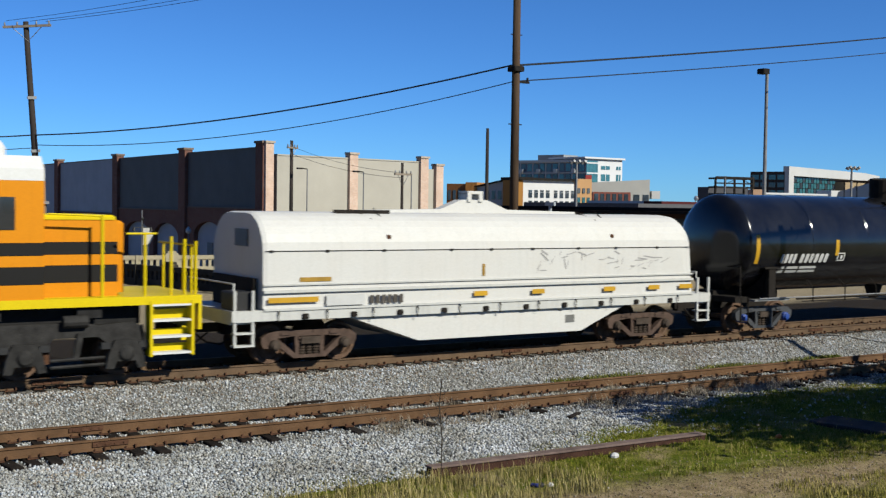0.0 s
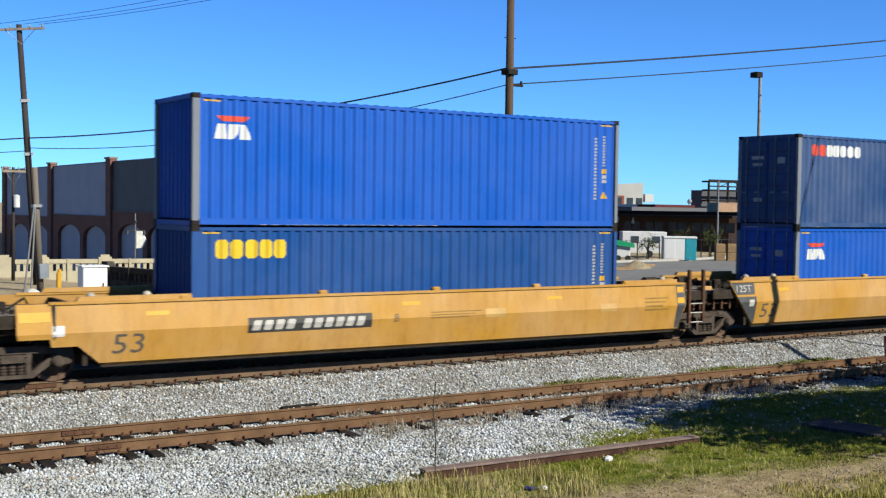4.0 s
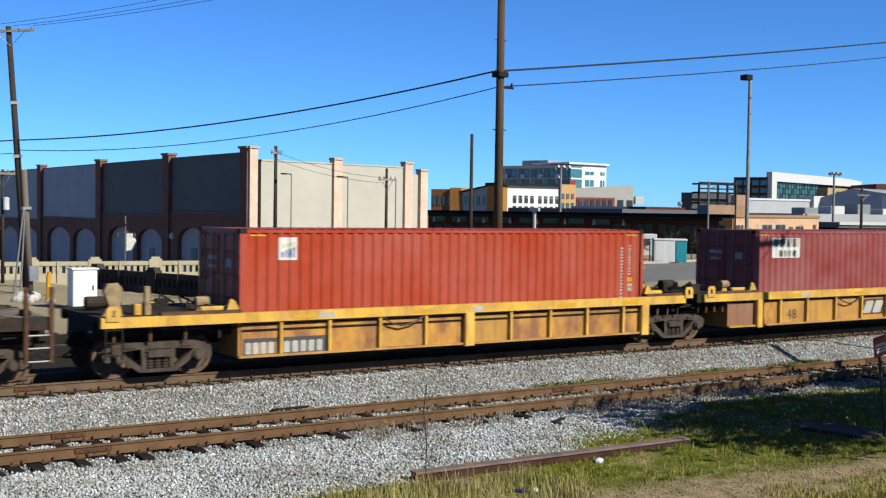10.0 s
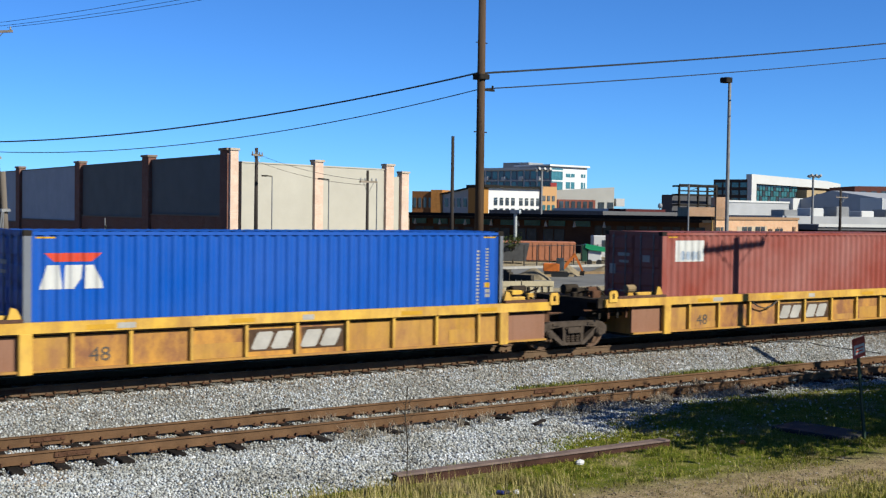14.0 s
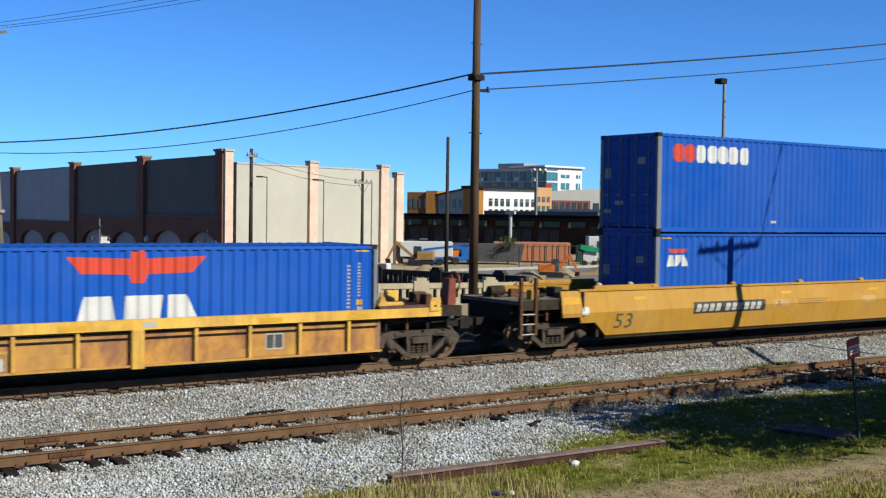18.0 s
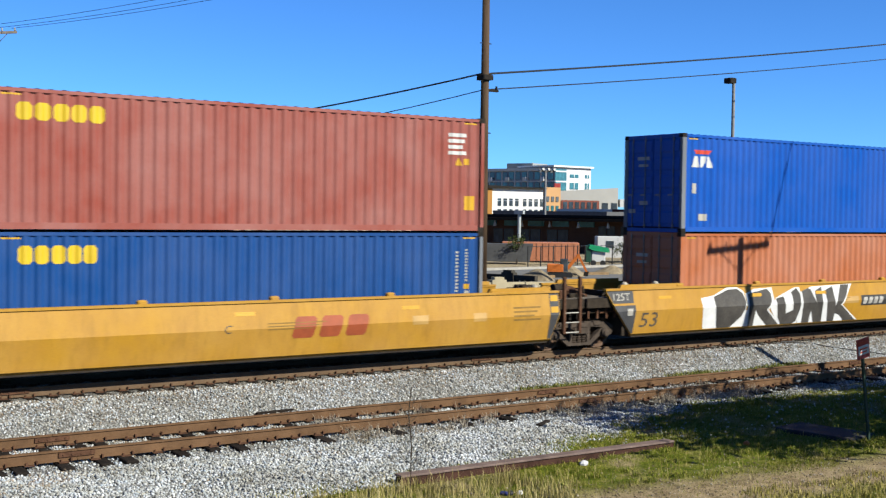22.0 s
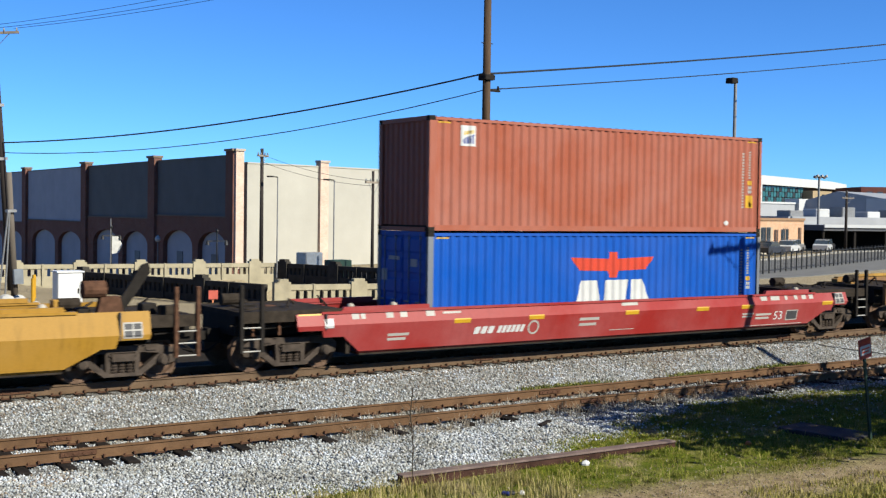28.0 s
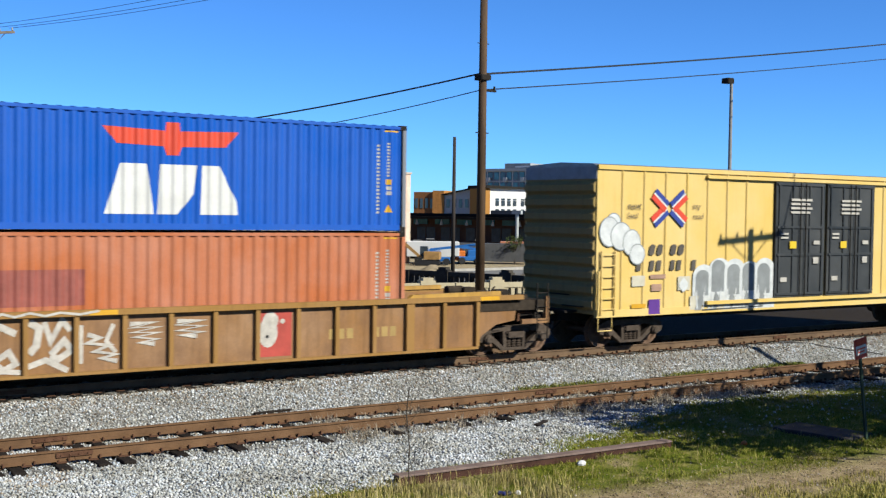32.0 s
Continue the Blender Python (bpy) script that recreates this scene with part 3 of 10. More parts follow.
# bogie, built once
def bogie_meshes():
    fr = M()
    for a, b in ((-1.13, -0.98),):
        fr.prism([(-1.16, 0.40), (-1.22, 0.52), (-1.21, 0.64), (-1.05, 0.74), (-0.80, 0.79), (0.80, 0.79), (1.05, 0.74), (1.21, 0.64), (1.22, 0.52), (1.16, 0.40), (1.02, 0.38), (0.97, 0.54), (0.80, 0.61), (0.44, 0.645), (-0.44, 0.645), (-0.80, 0.61), (-0.97, 0.54), (-1.02, 0.38)], "y", a, b)
        for k in (-0.62, 0.62):     # ribs cast on the top member
            fr.box(k - 0.12, k + 0.12, a - 0.03, a, 0.68, 0.75)
        fr.box(-0.30, 0.30, a - 0.04, a, 0.585, 0.625).box(-0.28, 0.28, a - 0.03, a, 0.50, 0.53)
        for k in (-1, 1):
            fr.prism([(k * 0.98, 0.56), (k * 0.80, 0.60), (k * 0.30, 0.20), (k * 0.42, 0.15)], "y", a, b)
            fr.prism([(k * 0.26, 0.2), (k * 0.36, 0.2), (k * 0.38, 0.66), (k * 0.27, 0.66)], "y", a, b)
        fr.box(-0.42, 0.42, a, b, 0.14, 0.215)
    bol = M().box(-0.24, 0.24, -1.2, 1.2, 0.47, 0.63)
    spr = M()
    for s in (0,):
        for k in (0.0,):
            spr.lathe([(0.215, 0.075), (0.25, 0.085), (0.28, 0.07), (0.31, 0.085), (0.34, 0.07), (0.37, 0.085), (0.40, 0.07), (0.43, 0.085), (0.47, 0.075)], "z", 8, (k, s * 1.06, 0))
    cap = M()
    cap.lathe([(-1.27, 0.05), (-1.26, 0.09), (-1.22, 0.10), (-1.21, 0.125), (-1.10, 0.14), (-0.95, 0.14), (-0.95, 0.1)], "y", 14)
    w = M()
    for s in (-1, 1):
        w.lathe([(s * 0.64, 0.10), (s * 0.66, 0.17), (s * 0.70, 0.36), (s * 0.68, 0.40), (s * 0.68, 0.485), (s * 0.72, 0.457), (s * 0.82, 0.452), (s * 0.82, 0.38), (s * 0.74, 0.35), (s * 0.76, 0.16), (s * 0.84, 0.12)][::s], "y", 28)
        for k in range(5):     # marks cast on the plate
            a = k * 1.2566
            w.cyl((0.27 * math.cos(a), s * 0.735, 0.27 * math.sin(a)), (0.27 * math.cos(a), s * 0.765, 0.27 * math.sin(a)), 0.035, 6)
    w.cyl((0, -1.0, 0), (0, 1.0, 0), 0.08, 10)
    brake = M()
    for k in (-1, 1):
        brake.box(k * 0.36, k * 0.42, -0.8, 0.8, 0.30, 0.40)
        for s in (-1, 1):
            brake.box(k * 0.40, k * 0.45, s * 0.76 - 0.05, s * 0.76 + 0.05, 0.26, 0.56)
    return {n: m.mesh(n) for n, m in (("side_frame", fr), ("bolster", bol), ("spring", spr), ("bearing_cap", cap), ("wheelset", w), ("brake_beam", brake))}


BOGIE = bogie_meshes()
for key, mm in (("side_frame", FRAME), ("bolster", FRAME), ("spring", SPRINGM), ("bearing_cap", FRAME), ("wheelset", WHEELM), ("brake_beam", STEEL)):
    BOGIE[key].materials.append(mm)


def bogie(parent, off, x, cap_m=None, frame_m=None):
    """A two-axle bogie under a vehicle that stands off from the mark."""
    b = part("bogie", BOGIE["bolster"], FRAME, parent, "two-axle bogie with cast side frames", pose(x, 0, 0))
    part("side_frame", BOGIE["side_frame"], frame_m or FRAME, b)
    part("side_frame", BOGIE["side_frame"], frame_m or FRAME, b, "", pose(0, 0, 0, 0, 0, 180))
    for k in (-0.17, 0.0, 0.17):
        for s in (-1, 1):
            part("spring", BOGIE["spring"], SPRINGM, b, at=pose(k, s * 1.06, 0))
    part("brake_beam", BOGIE["brake_beam"], STEEL, b)
    for k in (-0.89, 0.89):
        part("bearing_cap", BOGIE["bearing_cap"], cap_m or FRAME, b, at=pose(k, 0, 0.457))
        part("bearing_cap", BOGIE["bearing_cap"], cap_m or FRAME, b, at=pose(k, 0, 0.457, 0, 0, 180))
        w = part("wheelset", BOGIE["wheelset"], WHEELM, b, "rusty steel wheels on an axle", pose(k, 0, 0.457))
        WHEELS.append((w, off + x + k, k))
    return b


def coupler(parent, x, sgn, name="coupler"):
    c = M().box(min(x, x + sgn * 0.9), max(x, x + sgn * 0.9), -0.09, 0.09, 0.72, 0.92)
    c.prism([(x + sgn * 0.85, -0.16), (x + sgn * 1.15, -0.12), (x + sgn * 1.2, 0.05), (x + sgn * 1.02, 0.16), (x + sgn * 0.85, 0.16)], "z", 0.66, 0.98)
    c.tube([(x + sgn * 0.1, -0.35, 0.75), (x + sgn * 0.4, -0.32, 0.52), (x + sgn * 0.75, -0.28, 0.45), (x + sgn * 1.0, -0.2, 0.55)], 0.022)
    return part(name, c, STEEL, parent, "cast coupler with an air hose")


# -- shipping containers --
PITCH = 0.2784


def wave(x0, x1, y_out, depth, sgn=1, n=None):
    """A corrugated line from x0 to x1: (x, y) with its crests at y_out."""
    n = n or max(1, round((x1 - x0) / PITCH))
    p = (x1 - x0) / n
    out = []
    for i in range(n):
        a = x0 + i * p
        out += [(a, y_out), (a + 0.25 * p, y_out), (a + 0.5 * p, y_out + sgn * depth), (a + 0.75 * p, y_out + sgn * depth)]
    return out + [(x1, y_out)]


CL, CW = 12.192, 1.219
SIDE = wave(0.16, CL - 0.16, -CW + 0.006, 0.036)


def sheet(line, z0, z1, axis="x"):
    """A folded sheet that stands on a line."""
    m, n = M(), len(line)
    pts = line if axis == "x" else [(b, a) for a, b in line]
    m.add([(x, y, z0) for x, y in pts] + [(x, y, z1) for x, y in pts], [(i, i + 1, n + i + 1, n + i) if axis == "x" else (i + 1, i, n + i, n + i + 1) for i in range(n - 1)])
    return m


CMESH = {}


def container_meshes(h):
    if h in CMESH:
        return CMESH[h]
    q = {}
    zb, zt = 0.155, h - 0.085
    q["side_near"] = sheet(SIDE, zb, zt)
    q["side_far"] = sheet([(x, -y) for x, y in reversed(SIDE)], zb, zt)
    q["end_plain"] = sheet([(y, x) for y, x in wave(-CW + 0.09, CW - 0.09, 0.03, 0.045, 1, 9)], zb, zt, "y")
    door = M()
    for a, b in ((-CW + 0.1, -0.015), (0.015, CW - 0.1)):
        door.box(0.03, 0.075, a, b, zb, zt)
        for z in (zb + (zt - zb) * k / 5 for k in range(5)):
            door.prism([(0.03, z + 0.06), (0.012, z + 0.12), (0.012, z + (zt - zb) / 5 - 0.12), (0.03, z + (zt - zb) / 5 - 0.06)], "y", a + 0.05, b - 0.05)
        q["door_a" if a < -0.5 else "door_b"] = door
        door = M()
    for nm, ys in (("lock_rod", (0.0,)),):
        rod = M()
        for y in ys:
            rod.cyl((0.005, y, 0.1), (0.005, y, h - 0.05), 0.018, 6)
            rod.box(-0.008, 0.03, y - 0.03, y + 0.03, 0.16, 0.22)
            rod.box(-0.008, 0.03, y - 0.03, y + 0.03, h - 0.2, h - 0.14)
            rod.box(-0.01, 0.015, y - 0.01, y + 0.2, 1.08, 1.12)
        q[nm] = rod
    roof = M()
    line = wave(0.1, CL - 0.1, h - 0.012, 0.02, -1)
    n = len(line)
    roof.add([(x, -CW + 0.05, z) for x, z in line] + [(x, CW - 0.05, z) for x, z in line], [(i, i + 1, n + i + 1, n + i) for i in range(n - 1)])
    q["roof"] = roof
    q["floor"] = M().box(0.1, CL - 0.1, -CW + 0.06, CW - 0.06, 0.1, 0.155)
    q["corner_post"] = M().prism([(0, 0), (0.16, 0), (0.16, 0.05), (0.09, 0.05), (0.09, 0.1), (0, 0.1)], "z", 0.118, h - 0.118)
    q["top_rail"] = M().box(0.178, CL - 0.178, 0, 0.06, h - 0.10, h - 0.028)
    q["bottom_rail"] = M().box(0.178, CL - 0.178, 0.0, 0.06, 0.03, 0.165)
    q["cross_rail"] = M().box(0, 0.09, -CW + 0.165, CW - 0.165, 0, 0.11)
    cc = M()
    cc.box(0, 0.178, 0, 0.162, 0, 0.118)
    cc.box(0.06, 0.12, -0.002, 0.0, 0.035, 0.085)
    q["corner_casting"] = cc
    CMESH[h] = {k: m.mesh(k) for k, m in q.items()}
    for k, me in CMESH[h].items():
        me.materials.append(STEEL)
    return CMESH[h]


def container(off, z, h, col, label, doors=True, marks=(), endmarks=True, post_m=None):
    c = rolling(thing("shipping_container", label, "container", group="containers on the train"), off, z)
    q = container_meshes(h)
    p = lambda n, key, m=None, at=None, lab="": part(n, q[key], m or col, c, lab, at)
    flip = Matrix.Diagonal((-1, 1, 1, 1))
    far = pose(CL, 0, 0) @ pose(0, 0, 0, 0, 0, 180)
    p("side_panel", "side_near")
    p("side_panel", "side_far")
    if doors:
        p("door", "door_a", lab="closed steel door")
        p("door", "door_b", lab="closed steel door")
        for y in (-0.85, -0.32, 0.32, 0.85):
            p("lock_rod", "lock_rod", mat("galvanised_rod", (0.3, 0.3, 0.3), 0.5, 0.6), pose(0, y, 0), "galvanised locking rod")
    else:
        p("end_panel", "end_plain")
    p("end_panel", "end_plain", at=far)
    p("roof", "roof")
    p("floor", "floor", STEEL)
    for cx, cy, a in ((0, -CW, 0), (CL, -CW, 90), (CL, CW, 180), (0, CW, 270)):
        at = pose(cx, cy, 0, 0, 0, a)
        p("corner_post", "corner_post", post_m, at)
    for cx, cy, a in ((0, -CW, 0), (CL, CW, 180)):
        for zz, tilt in ((0, 0),):
            p("corner_casting", "corner_casting", STEEL, pose(cx, cy, 0, 0, 0, a))
            p("corner_casting", "corner_casting", STEEL, pose(cx, cy, h - 0.118, 0, 0, a))
    for cx, cy in ((CL - 0.178, -CW), (0, CW - 0.162)):
        p("corner_casting", "corner_casting", STEEL, pose(cx, cy, 0))
        p("corner_casting", "corner_casting", STEEL, pose(cx, cy, h - 0.118))
    p("top_rail", "top_rail", at=pose(0, -CW, 0))
    p("top_rail", "top_rail", at=pose(0, CW - 0.06, 0))
    p("bottom_rail", "bottom_rail", at=pose(0, -CW, 0))
    p("bottom_rail", "bottom_rail", at=pose(0, CW - 0.06, 0))
    for zz in (0, h - 0.115):
        p("end_rail", "cross_rail", at=pose(0, 0, zz))
        p("end_rail", "cross_rail", at=pose(CL - 0.09, 0, zz))
    for name, polys, m, lab in marks:
        if polys:
            part(name, stamp(polys, SIDE), m, c, lab)
    if endmarks and doors:
        e = M()
        rs = random.Random(round(off * 10))
        for y, zz, w, hh in ((0.15, h - 0.75, 0.5, 0.1), (0.2, h - 0.95, 0.4, 0.08), (0.75, h - 1.3, 0.25, 0.3), (-0.7, h - 0.9, 0.3, 0.2), (0.2, 0.8, 0.35, 0.12), (0.72, 0.55, 0.3, 0.12)):
            if rs.random() < 0.75:
                e.box(0.004, 0.012, y, y + w, zz, zz + hh)
        part("door_writing", e, DULLW, c, "small white door stencils and plates")
    return c


def end_writing(h, x=11.35):
    """The columns of small writing at a container's end."""
    return [("writing", column(19, x + 0.02, h - 2.15, 0.075, 1.7, 0.45) + column(11, x + 0.31, h - 1.25, 0.07, 0.85, 0.45) + column(2, x + 0.30, h - 1.70, 0.12, 0.24), DULLW, "columns of small white stencilled writing"),
            ("height_warning", [rect(x + 0.28, h - 1.45, 0.14, 0.13), [(x + 0.24, h - 2.12), (x + 0.46, h - 2.12), (x + 0.35, h - 1.93)]], YELLOW, "yellow height warning stickers")]


def strips(h):
    return ("edge_tape", [rect(0.25, h - 0.17, 0.4, 0.035), rect(CL - 0.62, h - 0.17, 0.4, 0.035)], YELLOW, "yellow and black height tape")


def eagle(x, z, k):
    """A red winged emblem, k wide."""
    w = []
    for s in (-1, 1):
        w.append([(x + s * 0.06 * k, z + 0.0 * k), (x + s * 0.06 * k, z + 0.11 * k), (x + s * 0.5 * k, z + 0.125 * k), (x + s * 0.40 * k, z + 0.01 * k)])
    w.append([(x - 0.05 * k, z + 0.17 * k), (x - 0.07 * k, z + 0.0 * k), (x - 0.045 * k, z - 0.06 * k), (x + 0.045 * k, z - 0.06 * k), (x + 0.07 * k, z + 0.0 * k), (x + 0.05 * k, z + 0.17 * k)])
    return w


def big_mark(x, z, w, h):
    """Three broad white shapes of a large mark."""
    u = w / 3.2
    return [[(x, z), (x + 1.15 * u, z), (x + 0.98 * u, z + h), (x + 0.36 * u, z + h)], [(x + 1.24 * u, z), (x + 1.72 * u, z), (x + 2.12 * u, z + 0.42 * h), (x + 2.2 * u, z + h), (x + 1.3 * u, z + h)], [(x + 2.28 * u, z), (x + 3.25 * u, z), (x + 3.2 * u, z + 0.27 * h), (x + 2.76 * u, z + h), (x + 2.32 * u, z + h)]]


def small_mark(x, h, k=1.0):
    """A small white mark under a red bar near a container's end."""
    return [("emblem", [[(x + 0.14 * k, h - 0.47 - 0.12 * k), (x + 0.66 * k, h - 0.47 - 0.12 * k), (x + 0.80 * k, h - 0.47), (x, h - 0.47)]], REDLOGO, "red bar emblem"), ("mark", big_mark(x - 0.06 * k, h - 0.51 - 0.47 * k, 0.86 * k, 0.33 * k), WHITE, "small white company mark")]

# -- well cars --
WELLYP = paint("well_faded_yellow", (0.60, 0.31, 0.045), 0.2, 0.22, 0.5, 0.35, (0.26, 0.12, 0.035), 0.3)
WELLY = paint("well_yellow", (0.624, 0.326, 0.032), 0.2, 0.10, 0.5, 0.35, (0.26, 0.12, 0.035), 0.3)
WELLT = paint("well_tan", (0.52, 0.275, 0.035), 0.2, 0.06, 0.5, 0.4, (0.2, 0.1, 0.03))
WELLO = paint("well_old_yellow", (0.68, 0.36, 0.06), 0.7, 0.08, 0.6, 0.6, (0.26, 0.12, 0.06), 0.75)
WELLP = paint("well_rusty_panel", (0.34, 0.145, 0.065), 0.35, 0.06, 0.7, 0.5, (0.62, 0.31, 0.05), 0.8)
WELLE = paint("well_rusty_end", (0.36, 0.17, 0.10), 0.5, 0.12, 0.7, 0.4, (0.20, 0.09, 0.045), 0.4)
CHORD = paint("well_chord_yellow", (0.98, 0.58, 0.075), 0.5, 0.14, 0.55, 0.45, (0.24, 0.105, 0.045), 0.6)
WELLR = paint("well_red", (0.42, 0.035, 0.03), 0.1, 0.15, 0.45, 0.2, (0.16, 0.03, 0.02))
WELLB = paint("well_brown", (0.36, 0.175, 0.055), 0.6, 0.2, 0.7, 0.6, (0.14, 0.075, 0.04), 0.7)
BROWNG = paint("well_brown_guide", (0.62, 0.36, 0.07), 0.6, 0.1, 0.7, 0.5, (0.18, 0.09, 0.04), 0.7)
BROWNY = paint("well_brown_post", (0.38, 0.20, 0.05), 0.6, 0.08, 0.7, 0.5, (0.16, 0.09, 0.04))
# grimy steel, darkened further so the end hollows look deep in shade
DECKM = mat("grimy_shaded_deck_steel", (0.055, 0.042, 0.031), 0.85, 0.0, 0.4, 5, 40, 0.3)
DECKB = mat("rust_brown_deck", (0.16, 0.085, 0.06), 0.85, 0.0, 0.4, 5, 40, 0.3)
TANV = mat("tan_valve_paint", (0.42, 0.30, 0.17), 0.7, 0.0, 0.35, 5)
DUSTD = mat("dusty_deck_steel", (0.26, 0.22, 0.18), 0.9, 0.0, 0.5, 3, 40, 0.3)
RUSTK = mat("dark_rust_panel", (0.13, 0.075, 0.045), 0.75, 0, 0.4, 4)
PANELK = mat("faded_black_panel", (0.045, 0.043, 0.042), 0.6, 0, 0.3, 3)
WHEELO = mat("orange_red_iron", (0.24, 0.05, 0.025), 0.6, 0, 0.25, 4)
GREYPATCH = mat("dark_grey_paint", (0.075, 0.075, 0.08), 0.6, 0, 0.25, 3)
ORANGEY = mat("safety_yellow", (0.75, 0.40, 0.02), 0.45, 0, 0.1, 3)


def plate(levels, t=0.08, far=False):
    """A bent side plate: levels of (z, y, x0, x1) from the top down."""
    m, n = M(), len(levels)
    s = -1 if far else 1
    vs = []
    for inner in (0, 1):
        for z, y, a, b in levels:
            vs += [(a, s * (y + inner * t), z), (b, s * (y + inner * t), z)]
    fs = []
    for i in range(n - 1):
        o, p = 2 * i, 2 * n + 2 * i
        fs += [(o, o + 2, o + 3, o + 1), (p, p + 1, p + 3, p + 2), (o, p, p + 2, o + 2), (o + 1, o + 3, p + 3, p + 1)]
    e, k = 2 * (n - 1), 2 * n
    fs += [(0, 1, k + 1, k), (e, k + e, k + e + 1, e + 1)]
    if far:
        fs = [f[::-1] for f in fs]
    return m.add(vs, fs)


def stamp_z(polys, levels, lift=0.004):
    """Paint (x, z) laid on a bent side plate."""
    m = M()
    for poly in polys:
        for (za, ya, *_), (zb, yb, *_) in zip(levels, levels[1:]):
            c = clip([(z, x) for x, z in poly], zb, za)
            if len(c) < 3:
                continue
            area = sum(p[0] * q[1] - q[0] * p[1] for p, q in zip(c, c[1:] + c[:1]))
            if abs(area) < 1e-7:
                continue
            c = c if area < 0 else c[::-1]
            m.add([(x, ya + (yb - ya) * (z - za) / (zb - za) - lift, z) for z, x in c], [tuple(range(len(c)))])
    return m


def spray(parent, pts, w, levels, lift, m, label=""):
    """One sprayed line on a side plate: a ribbon with mitred bends, each bend a hair above the one before."""
    lv = sorted((l[0], l[1]) for l in levels)
    vs = []
    for i, (x, z) in enumerate(pts):
        d = Vector((0.0, 0.0))
        for p, q in zip(pts[max(0, i - 1):i + 1], pts[max(0, i - 1) + 1:i + 2]):
            d += Vector((q[0] - p[0], q[1] - p[1])).normalized()
        long = d.length / (1 if i in (0, len(pts) - 1) else 2)
        d = d.normalized() if d.length > 1e-4 else Vector((1.0, 0.0))
        k = 0.5 * w / max(0.45, long)
        for s in (-1, 1):
            zz = z + s * d.x * k
            vs.append((x - s * d.y * k, lerp_profile(lv, zz) - lift - 0.002 - 0.0005 * i, zz))
    g = M()
    g.add(vs, [(2 * i, 2 * i + 1, 2 * i + 3, 2 * i + 2) for i in range(len(pts) - 1)])
    return part("spray_line", g, m, parent, label)


def ladder(parent, x, y, z0, z1, w=0.36, m=None, name="ladder", n=4):
    s = M()
    for k in (0, w):
        s.cyl((x + k, y, z0), (x + k, y, z1), 0.022, 6)
    for i in range(n):
        z = z0 + (z1 - z0) * (i + 0.3) / n
        s.cyl((x, y, z), (x + w, y, z), 0.016, 6)
    return part(name, s, m or CHORD, parent)


def end_ladder(parent, x, m, w=0.5):
    """Two stout end posts with rungs between them."""
    for k in (0.0, w):
        part("end_post", M().cbox(x + k - 0.045, x + k + 0.045, -1.46, -1.36, 0.52, 2.05, 0.012), STEEL if m is WELLR else RUST, parent, "rusty steel end post")
    for z in (0.55, 0.82, 1.08):
        part("rung", M().cyl((x, -1.43, z), (x + w, -1.43, z), 0.017, 6), DULLW, parent)


def end_deck(parent, x0, x1, m, top=1.36, seed=0, full=False, deck=None):
    """The platform over a bogie, with its brake gear and loose ironwork."""
    part("end_platform", M().box(x0, x1, -1.30, 1.30, top - 0.10, top), deck or DECKM, parent, "grimy steel platform over the bogie")
    # the wide upper box is added: a dark mass for the under-deck shade
    part("centre_sill", M().box(x0, x1, -0.95, 0.95, 0.86, top - 0.10).box(x0, x1, -0.3, 0.3, 0.62, 0.86), STEEL, parent)
    for s in (-1, 1):
        y0, y1 = sorted((s * 1.30, s * 1.40))
        part("end_sill", M().box(x0, x1, y0, y1, top - 0.24, top + 0.02), DECKM, parent)
    rs = random.Random(seed)
    for _ in range(6):
        a, y = rs.uniform(x0, x1 - 0.3), rs.uniform(-1.1, 0.9)
        part("brake_gear", M().cbox(a, a + rs.uniform(0.15, 0.4), y, y + rs.uniform(0.12, 0.4), top, top + (0.08 if m is WELLR else 1.0) * rs.uniform(0.08, 0.3), 0.02), rs.choice((DECKM, STEEL, RUST, DECKM if m is WELLR else m)), parent, "brake valve box")
    for _ in range(5):
        a, y = rs.uniform(x0, x1), rs.uniform(-1.2, 0.6)
        part("brake_pipe", M().tube([(a, y, top + 0.05), (a + rs.uniform(-0.3, 0.5), y + 0.3, top + rs.uniform(0.1, 0.3)), (min(a + rs.uniform(0.2, 0.8), x1), y + 0.7, top + 0.06)], 0.025), rs.choice((DECKM, STEEL)), parent)
    for k in range(4):
        a = x0 + (x1 - x0) * (k + 0.4) / 4
        part("hanger", M().box(a, a + 0.06, -1.28, -1.22, top - 0.55, top - 0.1), rs.choice((RUST, STEEL)), parent)
        part("rod", M().cyl((a - 0.5, -1.2, top - 0.3 - 0.1 * (k % 2)), (a + 0.6, -1.2, top - 0.34), 0.025, 6), rs.choice((RUST, STEEL, DECKM)), parent)
    part("air_reservoir", M().lathe([(x0 + 0.2, 0.05), (x0 + 0.22, 0.14), (x0 + 0.7, 0.14), (x0 + 0.72, 0.05)], "x", 12, (0, 0.35, top + 0.18)), DECKM, parent)


